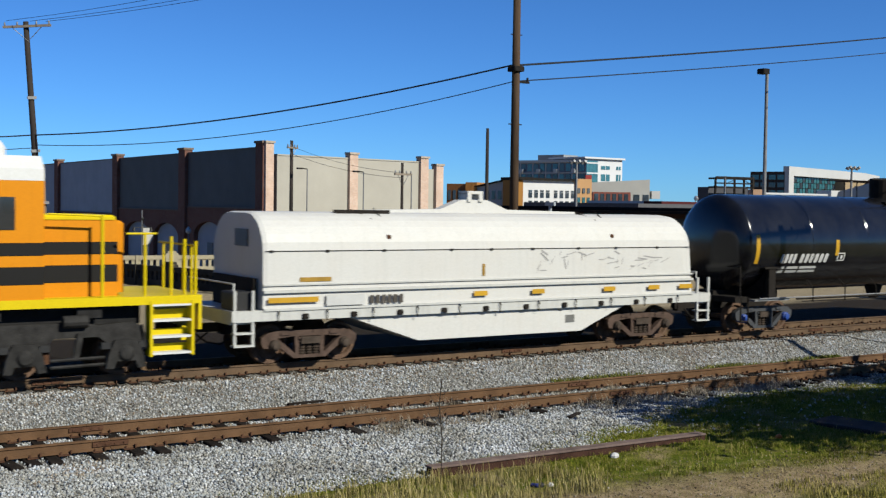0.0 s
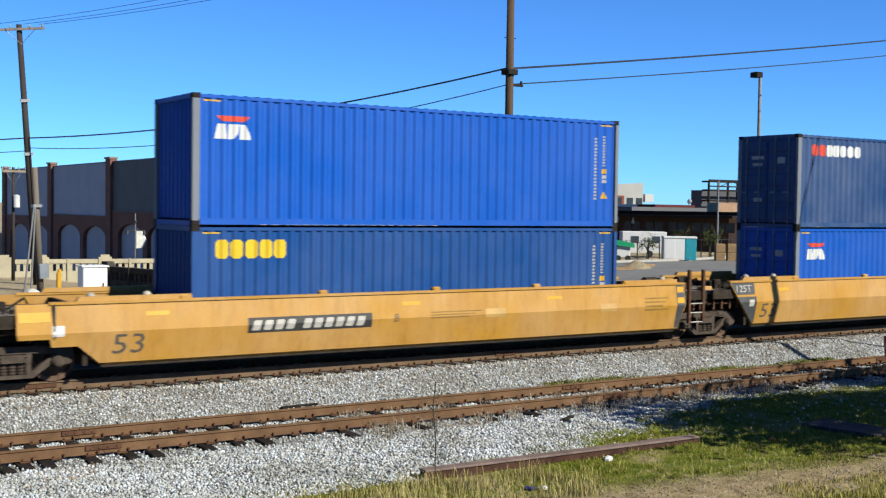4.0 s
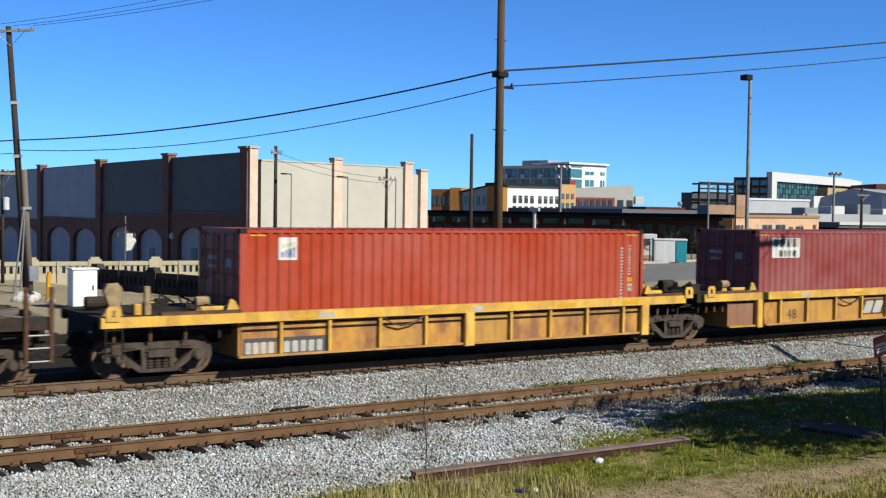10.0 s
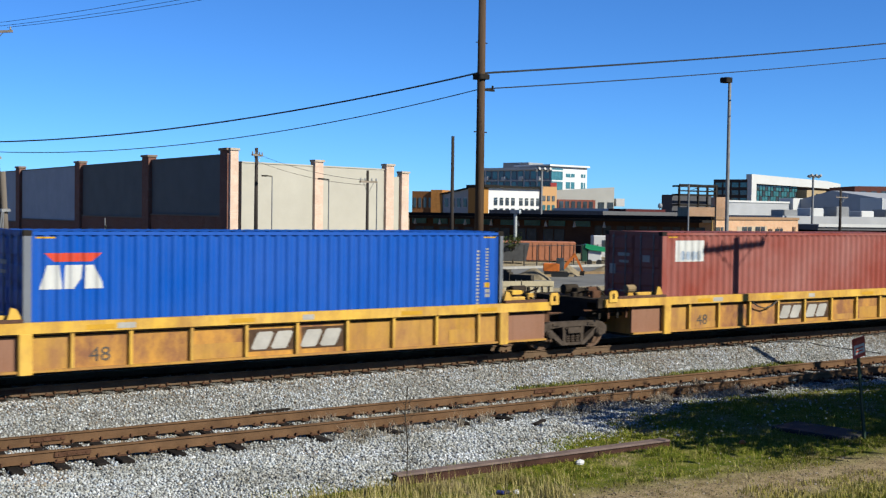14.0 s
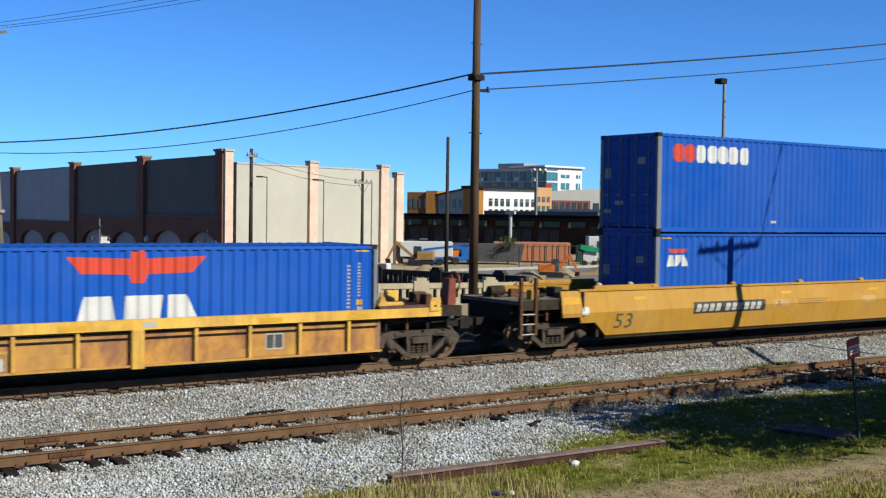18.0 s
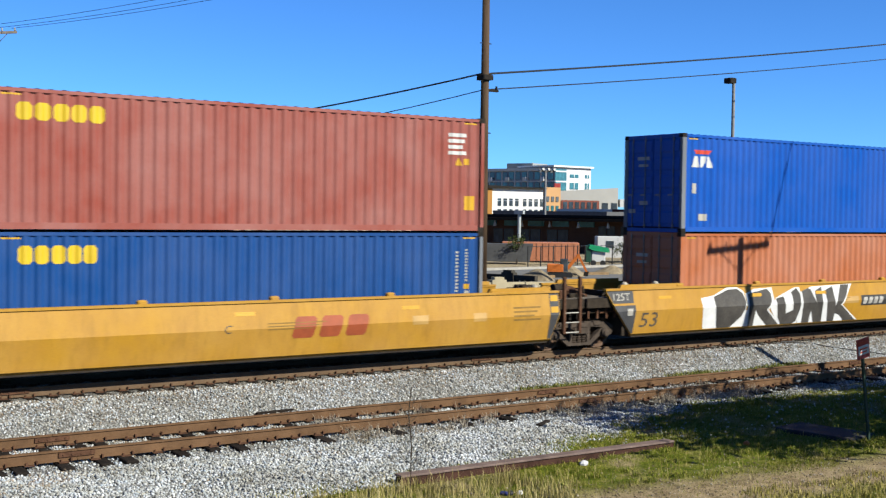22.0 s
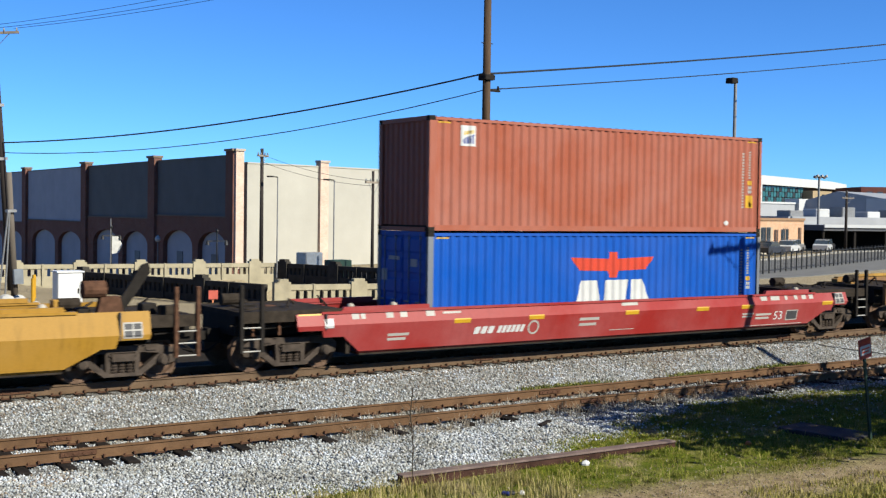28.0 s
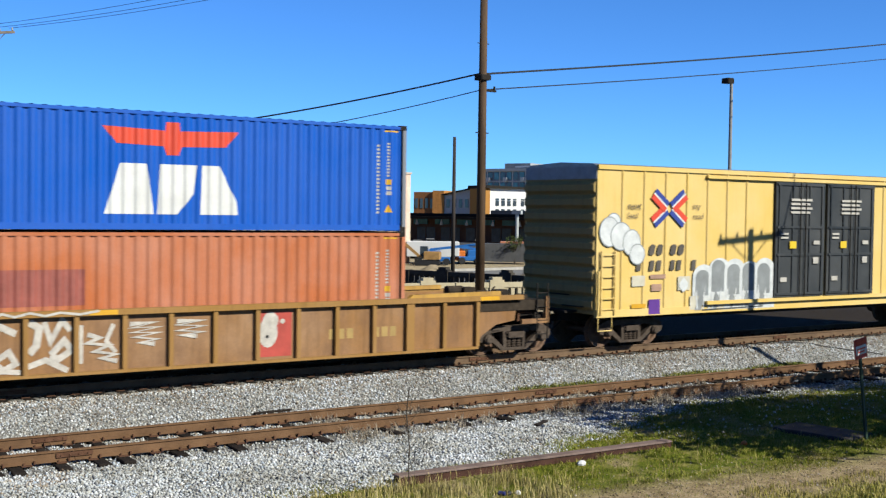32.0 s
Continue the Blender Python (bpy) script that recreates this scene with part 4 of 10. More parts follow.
def mark_panel(parent, lv, x, z, w, h, n, slant=0.0, m=None, back=None):
    """A dark panel with the letters of a mark as blocks."""
    if back is not False:
        part("mark_panel", stamp_z([rect(x, z, w, h)], lv, 0.003), back or PANELK, parent, "dark painted panel")
    if n == 10:     # four letters, a gap, six figures
        u = 0.95 * w / 10.8
        ch = blocks(4, x + 0.03 * w, z + 0.16 * h, 4 * u, 0.66 * h, 0.3, 0.1, 0.05) + blocks(6, x + 0.03 * w + 4.5 * u, z + 0.16 * h, 6 * u, 0.66 * h, 0.3, 0.1, 0.05)
    else:
        ch = blocks(n, x + 0.03 * w, z + 0.18 * h, 0.95 * w, 0.64 * h, 0.22, 0.1, slant)
    part("mark", stamp_z(ch, lv, 0.006), m or DULLW, parent, "white block marking")


def well53(off, label, m, left="mid", right="mid", number=None, ttx=None, letter="", top=1.66, stripe=True, seed=1, num=True):
    """A well car unit for long containers. Its mark is its container's lower end."""
    c = rolling(thing("well_car", label, "rail car", group="well cars of the train"), off)
    # (z, y, left end, right end) of the side plate: a full end reaches out over its bogie
    zs = [(top, -1.43), (1.06, -1.53), (0.95, -1.505), (0.949, -1.505), (0.78, -1.466), (0.779, -1.466), (0.40, -1.38), (0.34, -1.30)]
    lx = (-3.75, -3.75, -3.72, -3.1, -3.05, -2.52, -2.06, -2.0) if left == "end" else (-3.1, -2.72, -2.6, -2.6, -2.44, -2.44, -2.06, -2.0)
    rx = (16.1, 16.1, 16.08, 15.4, 15.35, 15.05, 14.3, 14.25) if right == "end" else (14.55, 14.55, 14.52, 14.52, 14.46, 14.46, 14.35, 14.3)
    lv = [(z, y, a, b) for (z, y), a, b in zip(zs, lx, rx)]
    part("side_plate", plate(lv), m, c)
    part("side_plate", plate(lv, far=True), m, c)
    part("top_chord", M().box(-3.1, 14.55, -1.47, -1.33, top - 0.02, top + 0.035), m, c)
    part("top_chord", M().box(-3.1, 14.55, 1.33, 1.47, top - 0.02, top + 0.035), m, c)
    for a, b in ((-2.55, -0.06), (12.26, 14.3)):
        for s in (-1, 1):
            y0, y1 = sorted((s * 1.31, s * 1.42))
            part("guide_flange", M().prism([(a, top + 0.03), (b, top + 0.03), (b - 0.02, top + 0.13), (a + 0.06, top + 0.13)], "y", y0, y1), m, c)
    part("well_floor", M().box(-2.0, 14.3, -1.3, 1.3, 0.30, 0.36), DECKM, c)
    for x in (-2.4, 14.35):
        # bulkheads take the dark deck colour to imitate shade behind the bogies
        part("bulkhead", M().box(x, x + 0.1, -1.36, 1.36, 0.36, top - 0.08), DECKM, c)
    bogie(c, off, -3.74)
    end_deck(c, -5.05 if left == "end" else -3.72, -2.4, m, 1.42, seed, left == "end", DUSTD if m in (WELLY, WELLYP) else None)
    end_deck(c, 14.45, 15.5 if right == "mid" else 17.2, m, 1.42, seed + 9, right == "end", DUSTD if m in (WELLY, WELLYP) else None)
    if left == "end":
        coupler(c, -5.0, -1)
        end_ladder(c, -5.1, m)
        part("seam", M().box(-3.02, -2.99, -1.536, -1.40, 0.96, top - 0.01), GREYPATCH, c)
        part("reflector", stamp_z([rect(-3.05, 1.0, 0.24, 0.22)], lv, 0.012), WHITE, c, "white reflective square")
        part("end_patch", stamp_z([rect(-3.7, 1.3, 0.62, 0.2)], lv, 0.006), ORANGEY, c, "bright yellow patch")
    if right == "end":
        bogie(c, off, 15.62)
        coupler(c, 17.1, 1)
        end_ladder(c, 16.7, m)
        part("seam", M().box(15.42, 15.45, -1.536, -1.40, 0.96, top - 0.01), GREYPATCH, c)
        part("data_panel", stamp_z([rect(15.5, 1.0, 0.42, 0.32)], lv, 0.006), GREYPATCH, c, "dark data panel")
        part("data_frame", stamp_z([rect(15.5, 1.30, 0.42, 0.03), rect(15.5, 0.99, 0.42, 0.03), rect(15.5, 1.0, 0.03, 0.32), rect(15.7, 1.0, 0.03, 0.32), rect(15.89, 1.0, 0.03, 0.32), rect(15.5, 1.15, 0.42, 0.03)], lv, 0.009), DULLW, c, "white panel frame")
        if top > 1.4:
            part("brake_cylinder", M().lathe([(14.8, 0.05), (14.82, 0.19), (15.3, 0.19), (15.32, 0.08)], "x", 14, (0, -0.9, 2.0)), RUST, c, "rusty brake cylinder")
            part("brake_lever", M().prism([(15.5, 1.5), (15.75, 1.5), (16.35, 2.35), (16.3, 2.55), (16.15, 2.5)], "y", -0.8, -0.72), STEEL, c, "dark brake lever")
            part("cylinder_bracket", M().prism([(15.1, 1.42), (15.7, 1.42), (15.6, 1.85), (15.2, 1.85)], "y", -1.0, -0.8), RUST, c)
    else:
        part("end_patch", stamp_z([[(14.22, 0.42), (14.34, 0.42), (14.53, 1.06), (14.53, 1.64), (14.22, 1.64)]], lv, 0.003), GREYPATCH, c, "dark grey painted end patch")
        for z in (1.12, 1.42):
            part("end_patch", stamp_z([rect(14.25, z, 0.25, 0.16)], lv, 0.006), ORANGEY, c, "yellow square")
        end_ladder(c, 14.78, m, 0.55)
    knob = M().lathe([(0.0, 0.05), (0.02, 0.09), (0.08, 0.10), (0.13, 0.07), (0.15, 0.03)], "z", 12)
    knob.smooth = True
    for x in (-2.2, -1.0, 13.9):
        part("guide_knob", knob.mesh("guide_knob"), mat("pale_worn_steel", (0.50, 0.45, 0.37), 0.6, 0, 0.25), c, "pale worn guide knob", pose(x, -1.22, top + 0.05))
    lug = M()
    for x in (-0.35, 12.3, 3.0, 6.1, 9.2):
        lug.cbox(x, x + 0.22, -1.45, -1.3, top + 0.03, top + 0.12, 0.03)
    if num:
        part("container_guides", lug, m, c)
    if stripe:
        part("grey_patch", stamp_z([[(-2.82, 1.22), (-2.02, 1.22), (-2.02, 0.42), (-2.08, 0.42), (-2.72, 1.06)], [(-3.05, 1.62), (-2.08, 1.62), (-2.08, 1.28), (-2.84, 1.28)]], lv, 0.003), GREYPATCH, c, "dark grey painted end patch")
        part("load_limit", stamp_z(lettering("125T", -2.83, 1.36, 0.2, 1.15), lv, 0.006), DULLW, c, "white stencilled load limit")
        part("reflector", stamp_z([rect(-2.33, 0.93, 0.2, 0.2)], lv, 0.007), DULLW, c, "white reflective square")
    if num:
        part("length_number", stamp_z(lettering("53", -1.82, 0.58, 0.42, 1.28, 0.06), lv), GREYP, c, "dark stencilled number 53")
    if number:
        mark_panel(c, lv, number, 0.88, 3.15, 0.34, 10)
    if ttx:
        x, kind = ttx
        if kind == "panel":
            mark_panel(c, lv, x, 0.76, 2.55, 0.5, 3, 0.12, WHITE)
        else:
            part("mark", stamp_z(blocks(3, x, 0.80, 2.1, 0.5, 0.2, 0.12, 0.08), lv), mat("faded_red_mark", (0.42, 0.09, 0.03), 0.6), c, "faded red block mark")
    if letter:
        part("unit_letter", stamp_z(lettering(letter, 4.95, 0.98, 0.19, 1.0, 0.2), lv), GREYP, c, "stencilled unit letter")
    rs = random.Random(seed)
    if not num:
        return c, lv
    part("stencils", stamp_z(bars(4, 13.0, 0.95, 0.9, 0.42, 0.6) + bars(3, 6.0, 1.02, 1.5, 0.2, 0.6), lv), mat("faint_stencil", (0.33, 0.2, 0.06), 0.7), c, "faint stencilled lines")
    part("reflectors", stamp_z([rect(x, 1.36, 0.5, 0.09) for x in (-1.1, 5.2, 9.6)], lv), ORANGEY, c, "yellow reflector strips")
    patch = mat("fresh_yellow_patch", (0.62, 0.38, 0.12), 0.55, 0, 0.15, 2)
    part("paint_patches", stamp_z([rect(rs.uniform(4, 12), 0.98, rs.uniform(0.4, 0.8), 0.22) for _ in range(2)], lv, 0.003), patch, c, "paler touched-up paint")
    return c, lv


def well48(off, label, left="mid", right="mid", number=None, ttx=True, seed=3, tx0=-3.23, tx1=14.7, x0=-1.3, x1=13.5):
    """A ribbed well unit of the older five-unit car."""
    c = rolling(thing("well_car", label, "rail car", group="ribbed well cars of the train"), off)
    for s in (-1, 1):
        y0, y1 = sorted((s * 1.34, s * 1.50))
        part("top_chord", M().box(-3.2 if left == "end" else -2.4, 13.6 if right == "mid" else 13.9, y0, y1, 1.16, 1.38), CHORD, c)
        a, b = sorted((s * 1.30, s * 1.36))
        edges = [x0, -0.02, 0.93, 2.17, 3.53, 4.83, 6.1, 7.43, 8.72, 9.98, 11.28, 12.05, x1]
        pick = random.Random(seed * 3 + s)
        for u0, u1 in zip(edges, edges[1:]):
            if u1 - u0 > 0.1:
                part("side_panel", M().box(u0, u1, a, b, 0.38, 1.16), WELLE if u1 < 0 or u0 > 12 else pick.choice((WELLP, WELLP, WELLO)), c, "rust-stained steel side panel")
        a, b = sorted((s * 1.30, s * 1.45))
        part("bottom_sill", M().box(x0, x1, a, b, 0.36, 0.41), WELLO, c)
        for x in (0.93, 2.17, 3.53, 4.83, 7.43, 8.72, 9.98, 11.28) + ((6.1,) if x0 < -1 else ()):
            a, b = sorted((s * 1.36, s * 1.46))
            part("post", M().prism([(x - 0.05, a), (x + 0.05, a), (x + 0.035, b), (x - 0.035, b)] if s > 0 else [(x - 0.035, a), (x + 0.035, a), (x + 0.05, b), (x - 0.05, b)], "z", 0.41, 1.16), CHORD, c)
        for x in (-0.02, 12.05) if x0 < -1 else ((6.1, 12.05) if left == "end" else (6.1,)):
            a, b = sorted((s * 1.36, s * 1.51))
            part("jacking_bracket", M().cbox(x - 0.14, x + 0.14, a, b, 0.33, 1.17, 0.02), CHORD, c)
        rod = M().cyl((x0 + 0.1, s * 1.40, 1.10), (x1 - 0.1, s * 1.40, 1.10), 0.014, 6)
        part("pipe", rod, STEEL, c)
        if x0 > -1:
            part("pipe", M().cyl((x0 + 0.1, s * 1.40, 0.98), (x1 - 0.1, s * 1.40, 0.98), 0.016, 6), STEEL, c)
    lvp = [(1.16, -1.365, x0, x1), (0.38, -1.365, x0, x1)]
    rs = random.Random(seed)
    part("well_floor", M().box(x0, x1, -1.3, 1.3, 0.30, 0.36), DECKM, c)
    for x in (x0 + 0.02, x1 - 0.1):
        part("bulkhead", M().box(x, x + 0.08, -1.33, 1.33, 0.36, 1.2), WELLO, c)
    bogie(c, off, tx0)
    end_deck(c, -3.2 if left == "end" else -2.6, x0 + 0.05, CHORD, 1.38, seed)
    end_deck(c, x1 - 0.05, 13.7 if right == "mid" else 14.6, CHORD, 1.38, seed + 5)
    for x in (-0.25, 12.25):
        part("container_stop", M().prism([(x - 0.12, 1.38), (x + 0.2, 1.38), (x + 0.16, 1.52), (x + 0.08, 1.66), (x - 0.02, 1.69), (x - 0.06, 1.55)], "y", -1.34, -1.27), CHORD, c)
    for x in (-2.3 if left == "mid" else -3.1, 13.55):
        hook = M().prism([(x, 1.30), (x + 0.11, 1.30), (x + 0.11, 1.62), (x + 0.05, 1.62), (x, 1.55)], "y", -1.53, -1.50)
        hook.prism([(x + 0.19, 1.30), (x + 0.30, 1.30), (x + 0.30, 1.55), (x + 0.25, 1.62), (x + 0.19, 1.62)], "y", -1.53, -1.50)
        hook.box(x + 0.11, x + 0.19, -1.53, -1.50, 1.54, 1.62).box(x + 0.11, x + 0.19, -1.53, -1.50, 1.30, 1.40)
        tagged(part("slotted_tab", hook.mesh("slotted_tab"), CHORD, c), "worn yellow lifting tab with a slot")
    if left == "end":
        coupler(c, -3.2, -1)
        ladder(c, -3.1, -1.46, 0.5, 1.30, 0.36, STEEL, "ladder", 3)
        part("brake_bracket", M().prism([(-3.05, 1.38), (-2.6, 1.38), (-2.68, 1.62), (-2.62, 1.95), (-2.72, 2.08), (-2.95, 2.06), (-3.02, 1.9), (-2.9, 1.6)], "y", -1.1, -0.95), TANV, c, "tan brake bracket")
        part("brake_post", M().cbox(-2.15, -2.03, -1.15, -1.03, 1.38, 2.0, 0.015), TANV, c)
    if right == "end":
        bogie(c, off, tx1)
        coupler(c, 14.6, 1)
        hb = part("brake_wheel", M().tube([(14.8, -0.75 + 0.26 * math.cos(k * 0.3491), 1.95 + 0.26 * math.sin(k * 0.3491)) for k in range(19)], 0.03), WHEELO, c, "orange-red hand brake wheel")
        for k in range(6):
            part("spoke", M().cyl((14.8, -0.75, 1.95), (14.8, -0.75 + 0.25 * math.cos(k * 1.047), 1.95 + 0.25 * math.sin(k * 1.047)), 0.018, 6), WHEELO, hb)
        part("brake_stand", M().prism([(14.5, 1.38), (14.75, 1.38), (14.75, 2.05), (14.55, 2.05)], "y", -0.92, -0.58), WHEELO, c, "orange-red brake stand")
    part("reflectors", stamp_z([rect(x, 1.2, 0.6, 0.1) for x in (1.2, 4.4, 8.9, 11.2)], [(1.38, -1.50), (1.16, -1.50)]), ORANGEY, c, "yellow reflector strips")
    part("tape", stamp_z([rect(1.85, 1.2, 0.4, 0.12), rect(6.2, 1.2, 0.3, 0.12)], [(1.38, -1.50), (1.16, -1.50)]), DULLW, c, "pale worn tape")
    bays = [(-0.02, 0.93), (0.93, 2.17), (2.17, 3.53), (3.53, 4.83), (4.83, 6.1), (6.1, 7.43), (7.43, 8.72), (8.72, 9.98), (9.98, 11.28), (11.28, 12.05)]
    for u0, u1 in bays:
        if rs.random() < 0.3 and not 4.8 < u0 < 7.4:
            k = rs.uniform(0.0, 0.35)
            part("paint_patch", stamp_z([rect(u0 + 0.06 + k * (u1 - u0), 0.42, (u1 - u0) * (1 - k) - 0.12, rs.uniform(0.16, 0.42))], lvp, 0.003), WELLO, c, "patch of newer yellow paint")
    if right == "end":
        part("data_panel", stamp_z([rect(9.15, 0.58, 0.42, 0.34)], lvp, 0.006), GREYPATCH, c, "dark data panel")
    for q in (rect(9.13, 0.90, 0.46, 0.03), rect(9.13, 0.56, 0.46, 0.03), rect(9.13, 0.57, 0.03, 0.35), rect(9.56, 0.57, 0.03, 0.35), rect(9.34, 0.57, 0.03, 0.35)) if right == "end" else ():
        part("data_frame", stamp_z([q], lvp, 0.009), DULLW, c, "white panel frame")
    for u in (-0.9, 12.32):
        part("deck_edge", M().box(u - (1.0 if u < 0 else 0.2), u + (0.85 if u < 0 else 1.2), -1.46, -1.30, 1.382, 1.45), DECKB, c, "rust-brown deck edge")
        part("guide_bar", M().cbox(u, u + 0.7, -1.16, -1.02, 1.40, 1.52, 0.03), CHORD, c, "worn yellow guide bar")
        part("air_valve", M().lathe([(u + 0.1, 0.04), (u + 0.12, 0.12), (u + 0.42, 0.12), (u + 0.44, 0.05)], "x", 12, (0, -0.55, 1.58)), TANV, c, "tan air valve cylinder")
        part("valve_bracket", M().prism([(u + 0.15, 1.38), (u + 0.4, 1.38), (u + 0.33, 1.5), (u + 0.2, 1.5)], "y", -0.6, -0.5), CHORD, c)
    if ttx:
        part("mark_panel", stamp_z([rect(4.9, 0.52, 1.14, 0.5)], lvp, 0.003), RUSTK, c, "dark rusty panel")
        part("mark_panel", stamp_z([rect(6.25, 0.52, 1.1, 0.5)], lvp, 0.003), RUSTK, c, "dark rusty panel")
        part("mark", stamp_z(blocks(2, 4.98, 0.56, 0.98, 0.4, 0.16, 0.12, 0.14), lvp, 0.006), DULLW, c, "worn white block mark")
        part("mark", stamp_z(blocks(2, 6.22, 0.56, 1.02, 0.4, 0.16, 0.12, 0.14), lvp, 0.006), DULLW, c, "worn white block mark")
        part("length_number", stamp_z(lettering("48", 1.3, 0.52, 0.3, 1.1), lvp), GREYP, c, "faded stencilled number 48")
    if number is not None:
        for u0, u1 in bays[:number]:
            part("dark_band", stamp_z([rect(u0 + 0.05, 0.40, u1 - u0 - 0.1, 0.38)], lvp, 0.005), GREYPATCH, c, "dark grey painted band")
        for (u0, u1), n in ((bays[number], 4), (bays[number + 1], 5)):
            part("dark_band", stamp_z([rect(u0 + 0.05, 0.40, u1 - u0 - 0.1, 0.38)], lvp, 0.003), GREYPATCH, c, "dark grey painted band")
            part("mark", stamp_z(blocks(n, u0 + 0.1, 0.43, u1 - u0 - 0.2, 0.26, 0.28, 0.1), lvp, 0.006), DULLW, c, "white block marking")
    hose = M().tube([(3.58, -1.47, 1.14), (3.8, -1.5, 1.0), (4.1, -1.5, 0.92), (4.45, -1.5, 0.98), (4.75, -1.47, 1.14)], 0.02)
    if seed % 2:
        part("hanging_hose", hose, BLACK, c, "black hose that hangs from the chord")
    return c, lvp


# -- the ribbed brown well car at the tail --
SPRAYL = mat("white_spray_paint", (0.60, 0.56, 0.50), 0.65, 0, 0.25, 6)


def well_brown(off, label):
    c = rolling(thing("well_car", label, "rail car", group="well cars of the train"), off)
    lvp = [(1.55, -1.38, -3.0, 15.0), (0.30, -1.38, -2.0, 14.2)]
    for s in (-1, 1):
        far = s > 0
        part("side_panel", plate([(1.55, -1.38, -3.9, 15.6), (0.95, -1.38, -3.9, 15.5), (0.86, -1.38, -2.75, 14.9), (0.6, -1.38, -2.3, 14.45), (0.30, -1.38, -2.1, 14.25)], 0.06, far), WELLB, c, "rust-brown steel side panel")
        a, b = sorted((s * 1.34, s * 1.52))
        part("top_chord", M().box(-3.95, 15.7, a, b, 1.50, 1.62), BROWNY, c)
        part("bottom_sill", M().box(-2.1, 14.25, a, b, 0.28, 0.34), BROWNY, c)
        for i in range(16):
            x = -1.05 + i * 1.02
            w = 0.11 if i in (1, 13) else 0.05
            part("post", M().box(x - w, x + w, *sorted((s * 1.38, s * 1.49)), 0.34, 1.50), BROWNY, c)
        for a0, b0 in ((-3.0, 0.15), (12.2, 15.0)):
            part("guide_flange", M().prism([(a0, 1.62), (b0, 1.62), (b0, 1.73), (a0 + 0.1, 1.70)], "y", *sorted((s * 1.3, s * 1.44))), BROWNG, c)
    part("well_floor", M().box(-2.0, 14.2, -1.3, 1.3, 0.28, 0.34), DECKM, c)
    for x in (-2.3, 14.2):
        part("bulkhead", M().box(x, x + 0.1, -1.33, 1.33, 0.34, 1.5), WELLB, c)
    bogie(c, off, -3.77)
    bogie(c, off, 15.7)
    end_deck(c, -5.05, -2.3, BROWNY, 1.45, 21)
    end_deck(c, 14.3, 16.6, BROWNY, 1.45, 22)
    frame_l = M().box(-5.1, -4.98, -1.45, -1.33, 0.85, 1.55).box(-4.2, -4.1, -1.45, -1.33, 0.85, 1.5).box(-5.1, -3.9, -1.45, -1.35, 0.85, 0.97)
    part("end_frame", frame_l, WELLB, c)
    part("end_frame", M().box(16.5, 16.6, -1.45, -1.33, 0.85, 1.55).box(15.7, 16.6, -1.45, -1.35, 0.85, 0.97), WELLB, c)
    ladder(c, 16.2, -1.44, 0.45, 1.9, 0.36, STEEL)
    coupler(c, -5.1, -1)
    coupler(c, 16.6, 1)
    part("reflectors", stamp_z([rect(-3.3, 1.51, 1.2, 0.1), rect(4.3, 1.51, 0.6, 0.1), rect(14.3, 1.51, 0.6, 0.1)], [(1.62, -1.52), (1.5, -1.52)]), ORANGEY, c, "yellow reflector strips")
    lines = [([(2.08, 0.42), (2.08, 1.28), (2.42, 1.05), (2.5, 1.36), (2.86, 1.18)], 0.09), ([(2.42, 0.62), (2.72, 0.82), (2.86, 0.58), (2.62, 0.46), (2.42, 0.62)], 0.08),
             ([(3.12, 1.4), (3.32, 1.28), (3.26, 0.92), (3.12, 0.76)], 0.1), ([(3.42, 1.4), (3.55, 1.0), (3.78, 1.42), (3.95, 1.2)], 0.08), ([(3.55, 0.72), (3.82, 1.0), (3.98, 0.8), (3.7, 0.62), (3.55, 0.72)], 0.09),
             ([(2.1, 0.38), (2.6, 0.44), (2.95, 0.40)], 0.07), ([(3.1, 0.5), (3.45, 0.62), (3.9, 0.38)], 0.08), ([(4.15, 0.5), (4.15, 1.3)], 0.08),
             ([(4.3, 1.1), (4.55, 1.02), (4.3, 0.92), (4.75, 0.86), (4.45, 0.74), (4.9, 0.66), (4.6, 0.6), (4.93, 0.52)], 0.07), ([(4.85, 1.3), (4.7, 0.95), (4.9, 0.7)], 0.06),
             ([(5.2, 1.28), (5.75, 1.3), (5.25, 1.2), (5.85, 1.2), (5.25, 1.1), (5.85, 1.08), (5.3, 1.0), (5.8, 0.94), (5.45, 0.88), (5.75, 0.84)], 0.07),
             ([(6.25, 1.3), (6.85, 1.3), (6.25, 1.22), (6.88, 1.18), (6.25, 1.1), (6.85, 1.05), (6.35, 1.0), (6.7, 0.96)], 0.07), ([(1.12, 1.32), (1.85, 1.3), (1.15, 1.24), (1.88, 1.2), (1.3, 1.16)], 0.08)]
    for k, (pts, w) in enumerate(lines):
        spray(c, pts, 1.5 * w, lvp, 0.004 + 0.005 * (k % 3), SPRAYL, "white spray-painted scrawl")
    spray(c, [(2.4, 1.53), (2.55, 1.60), (2.8, 1.53), (3.1, 1.6), (3.4, 1.53), (3.7, 1.59), (4.1, 1.54), (4.5, 1.6)], 0.05, [(1.62, -1.524), (1.5, -1.524)], 0.003, SPRAYL)
    part("spray_patch", stamp_z([rect(8.16, 0.40, 0.86, 1.02)], lvp, 0.003), mat("spray_red", (0.5, 0.07, 0.05), 0.6), c, "red spray-painted patch")
    part("spray_disc", stamp_z([disc(8.42, 0.95, 0.24, 16, 0.34)], lvp, 0.006), SPRAYL, c, "white lobe painted on red")
    part("spray_disc", stamp_z([disc(8.48, 1.22, 0.2)], lvp, 0.0065), SPRAYL, c)
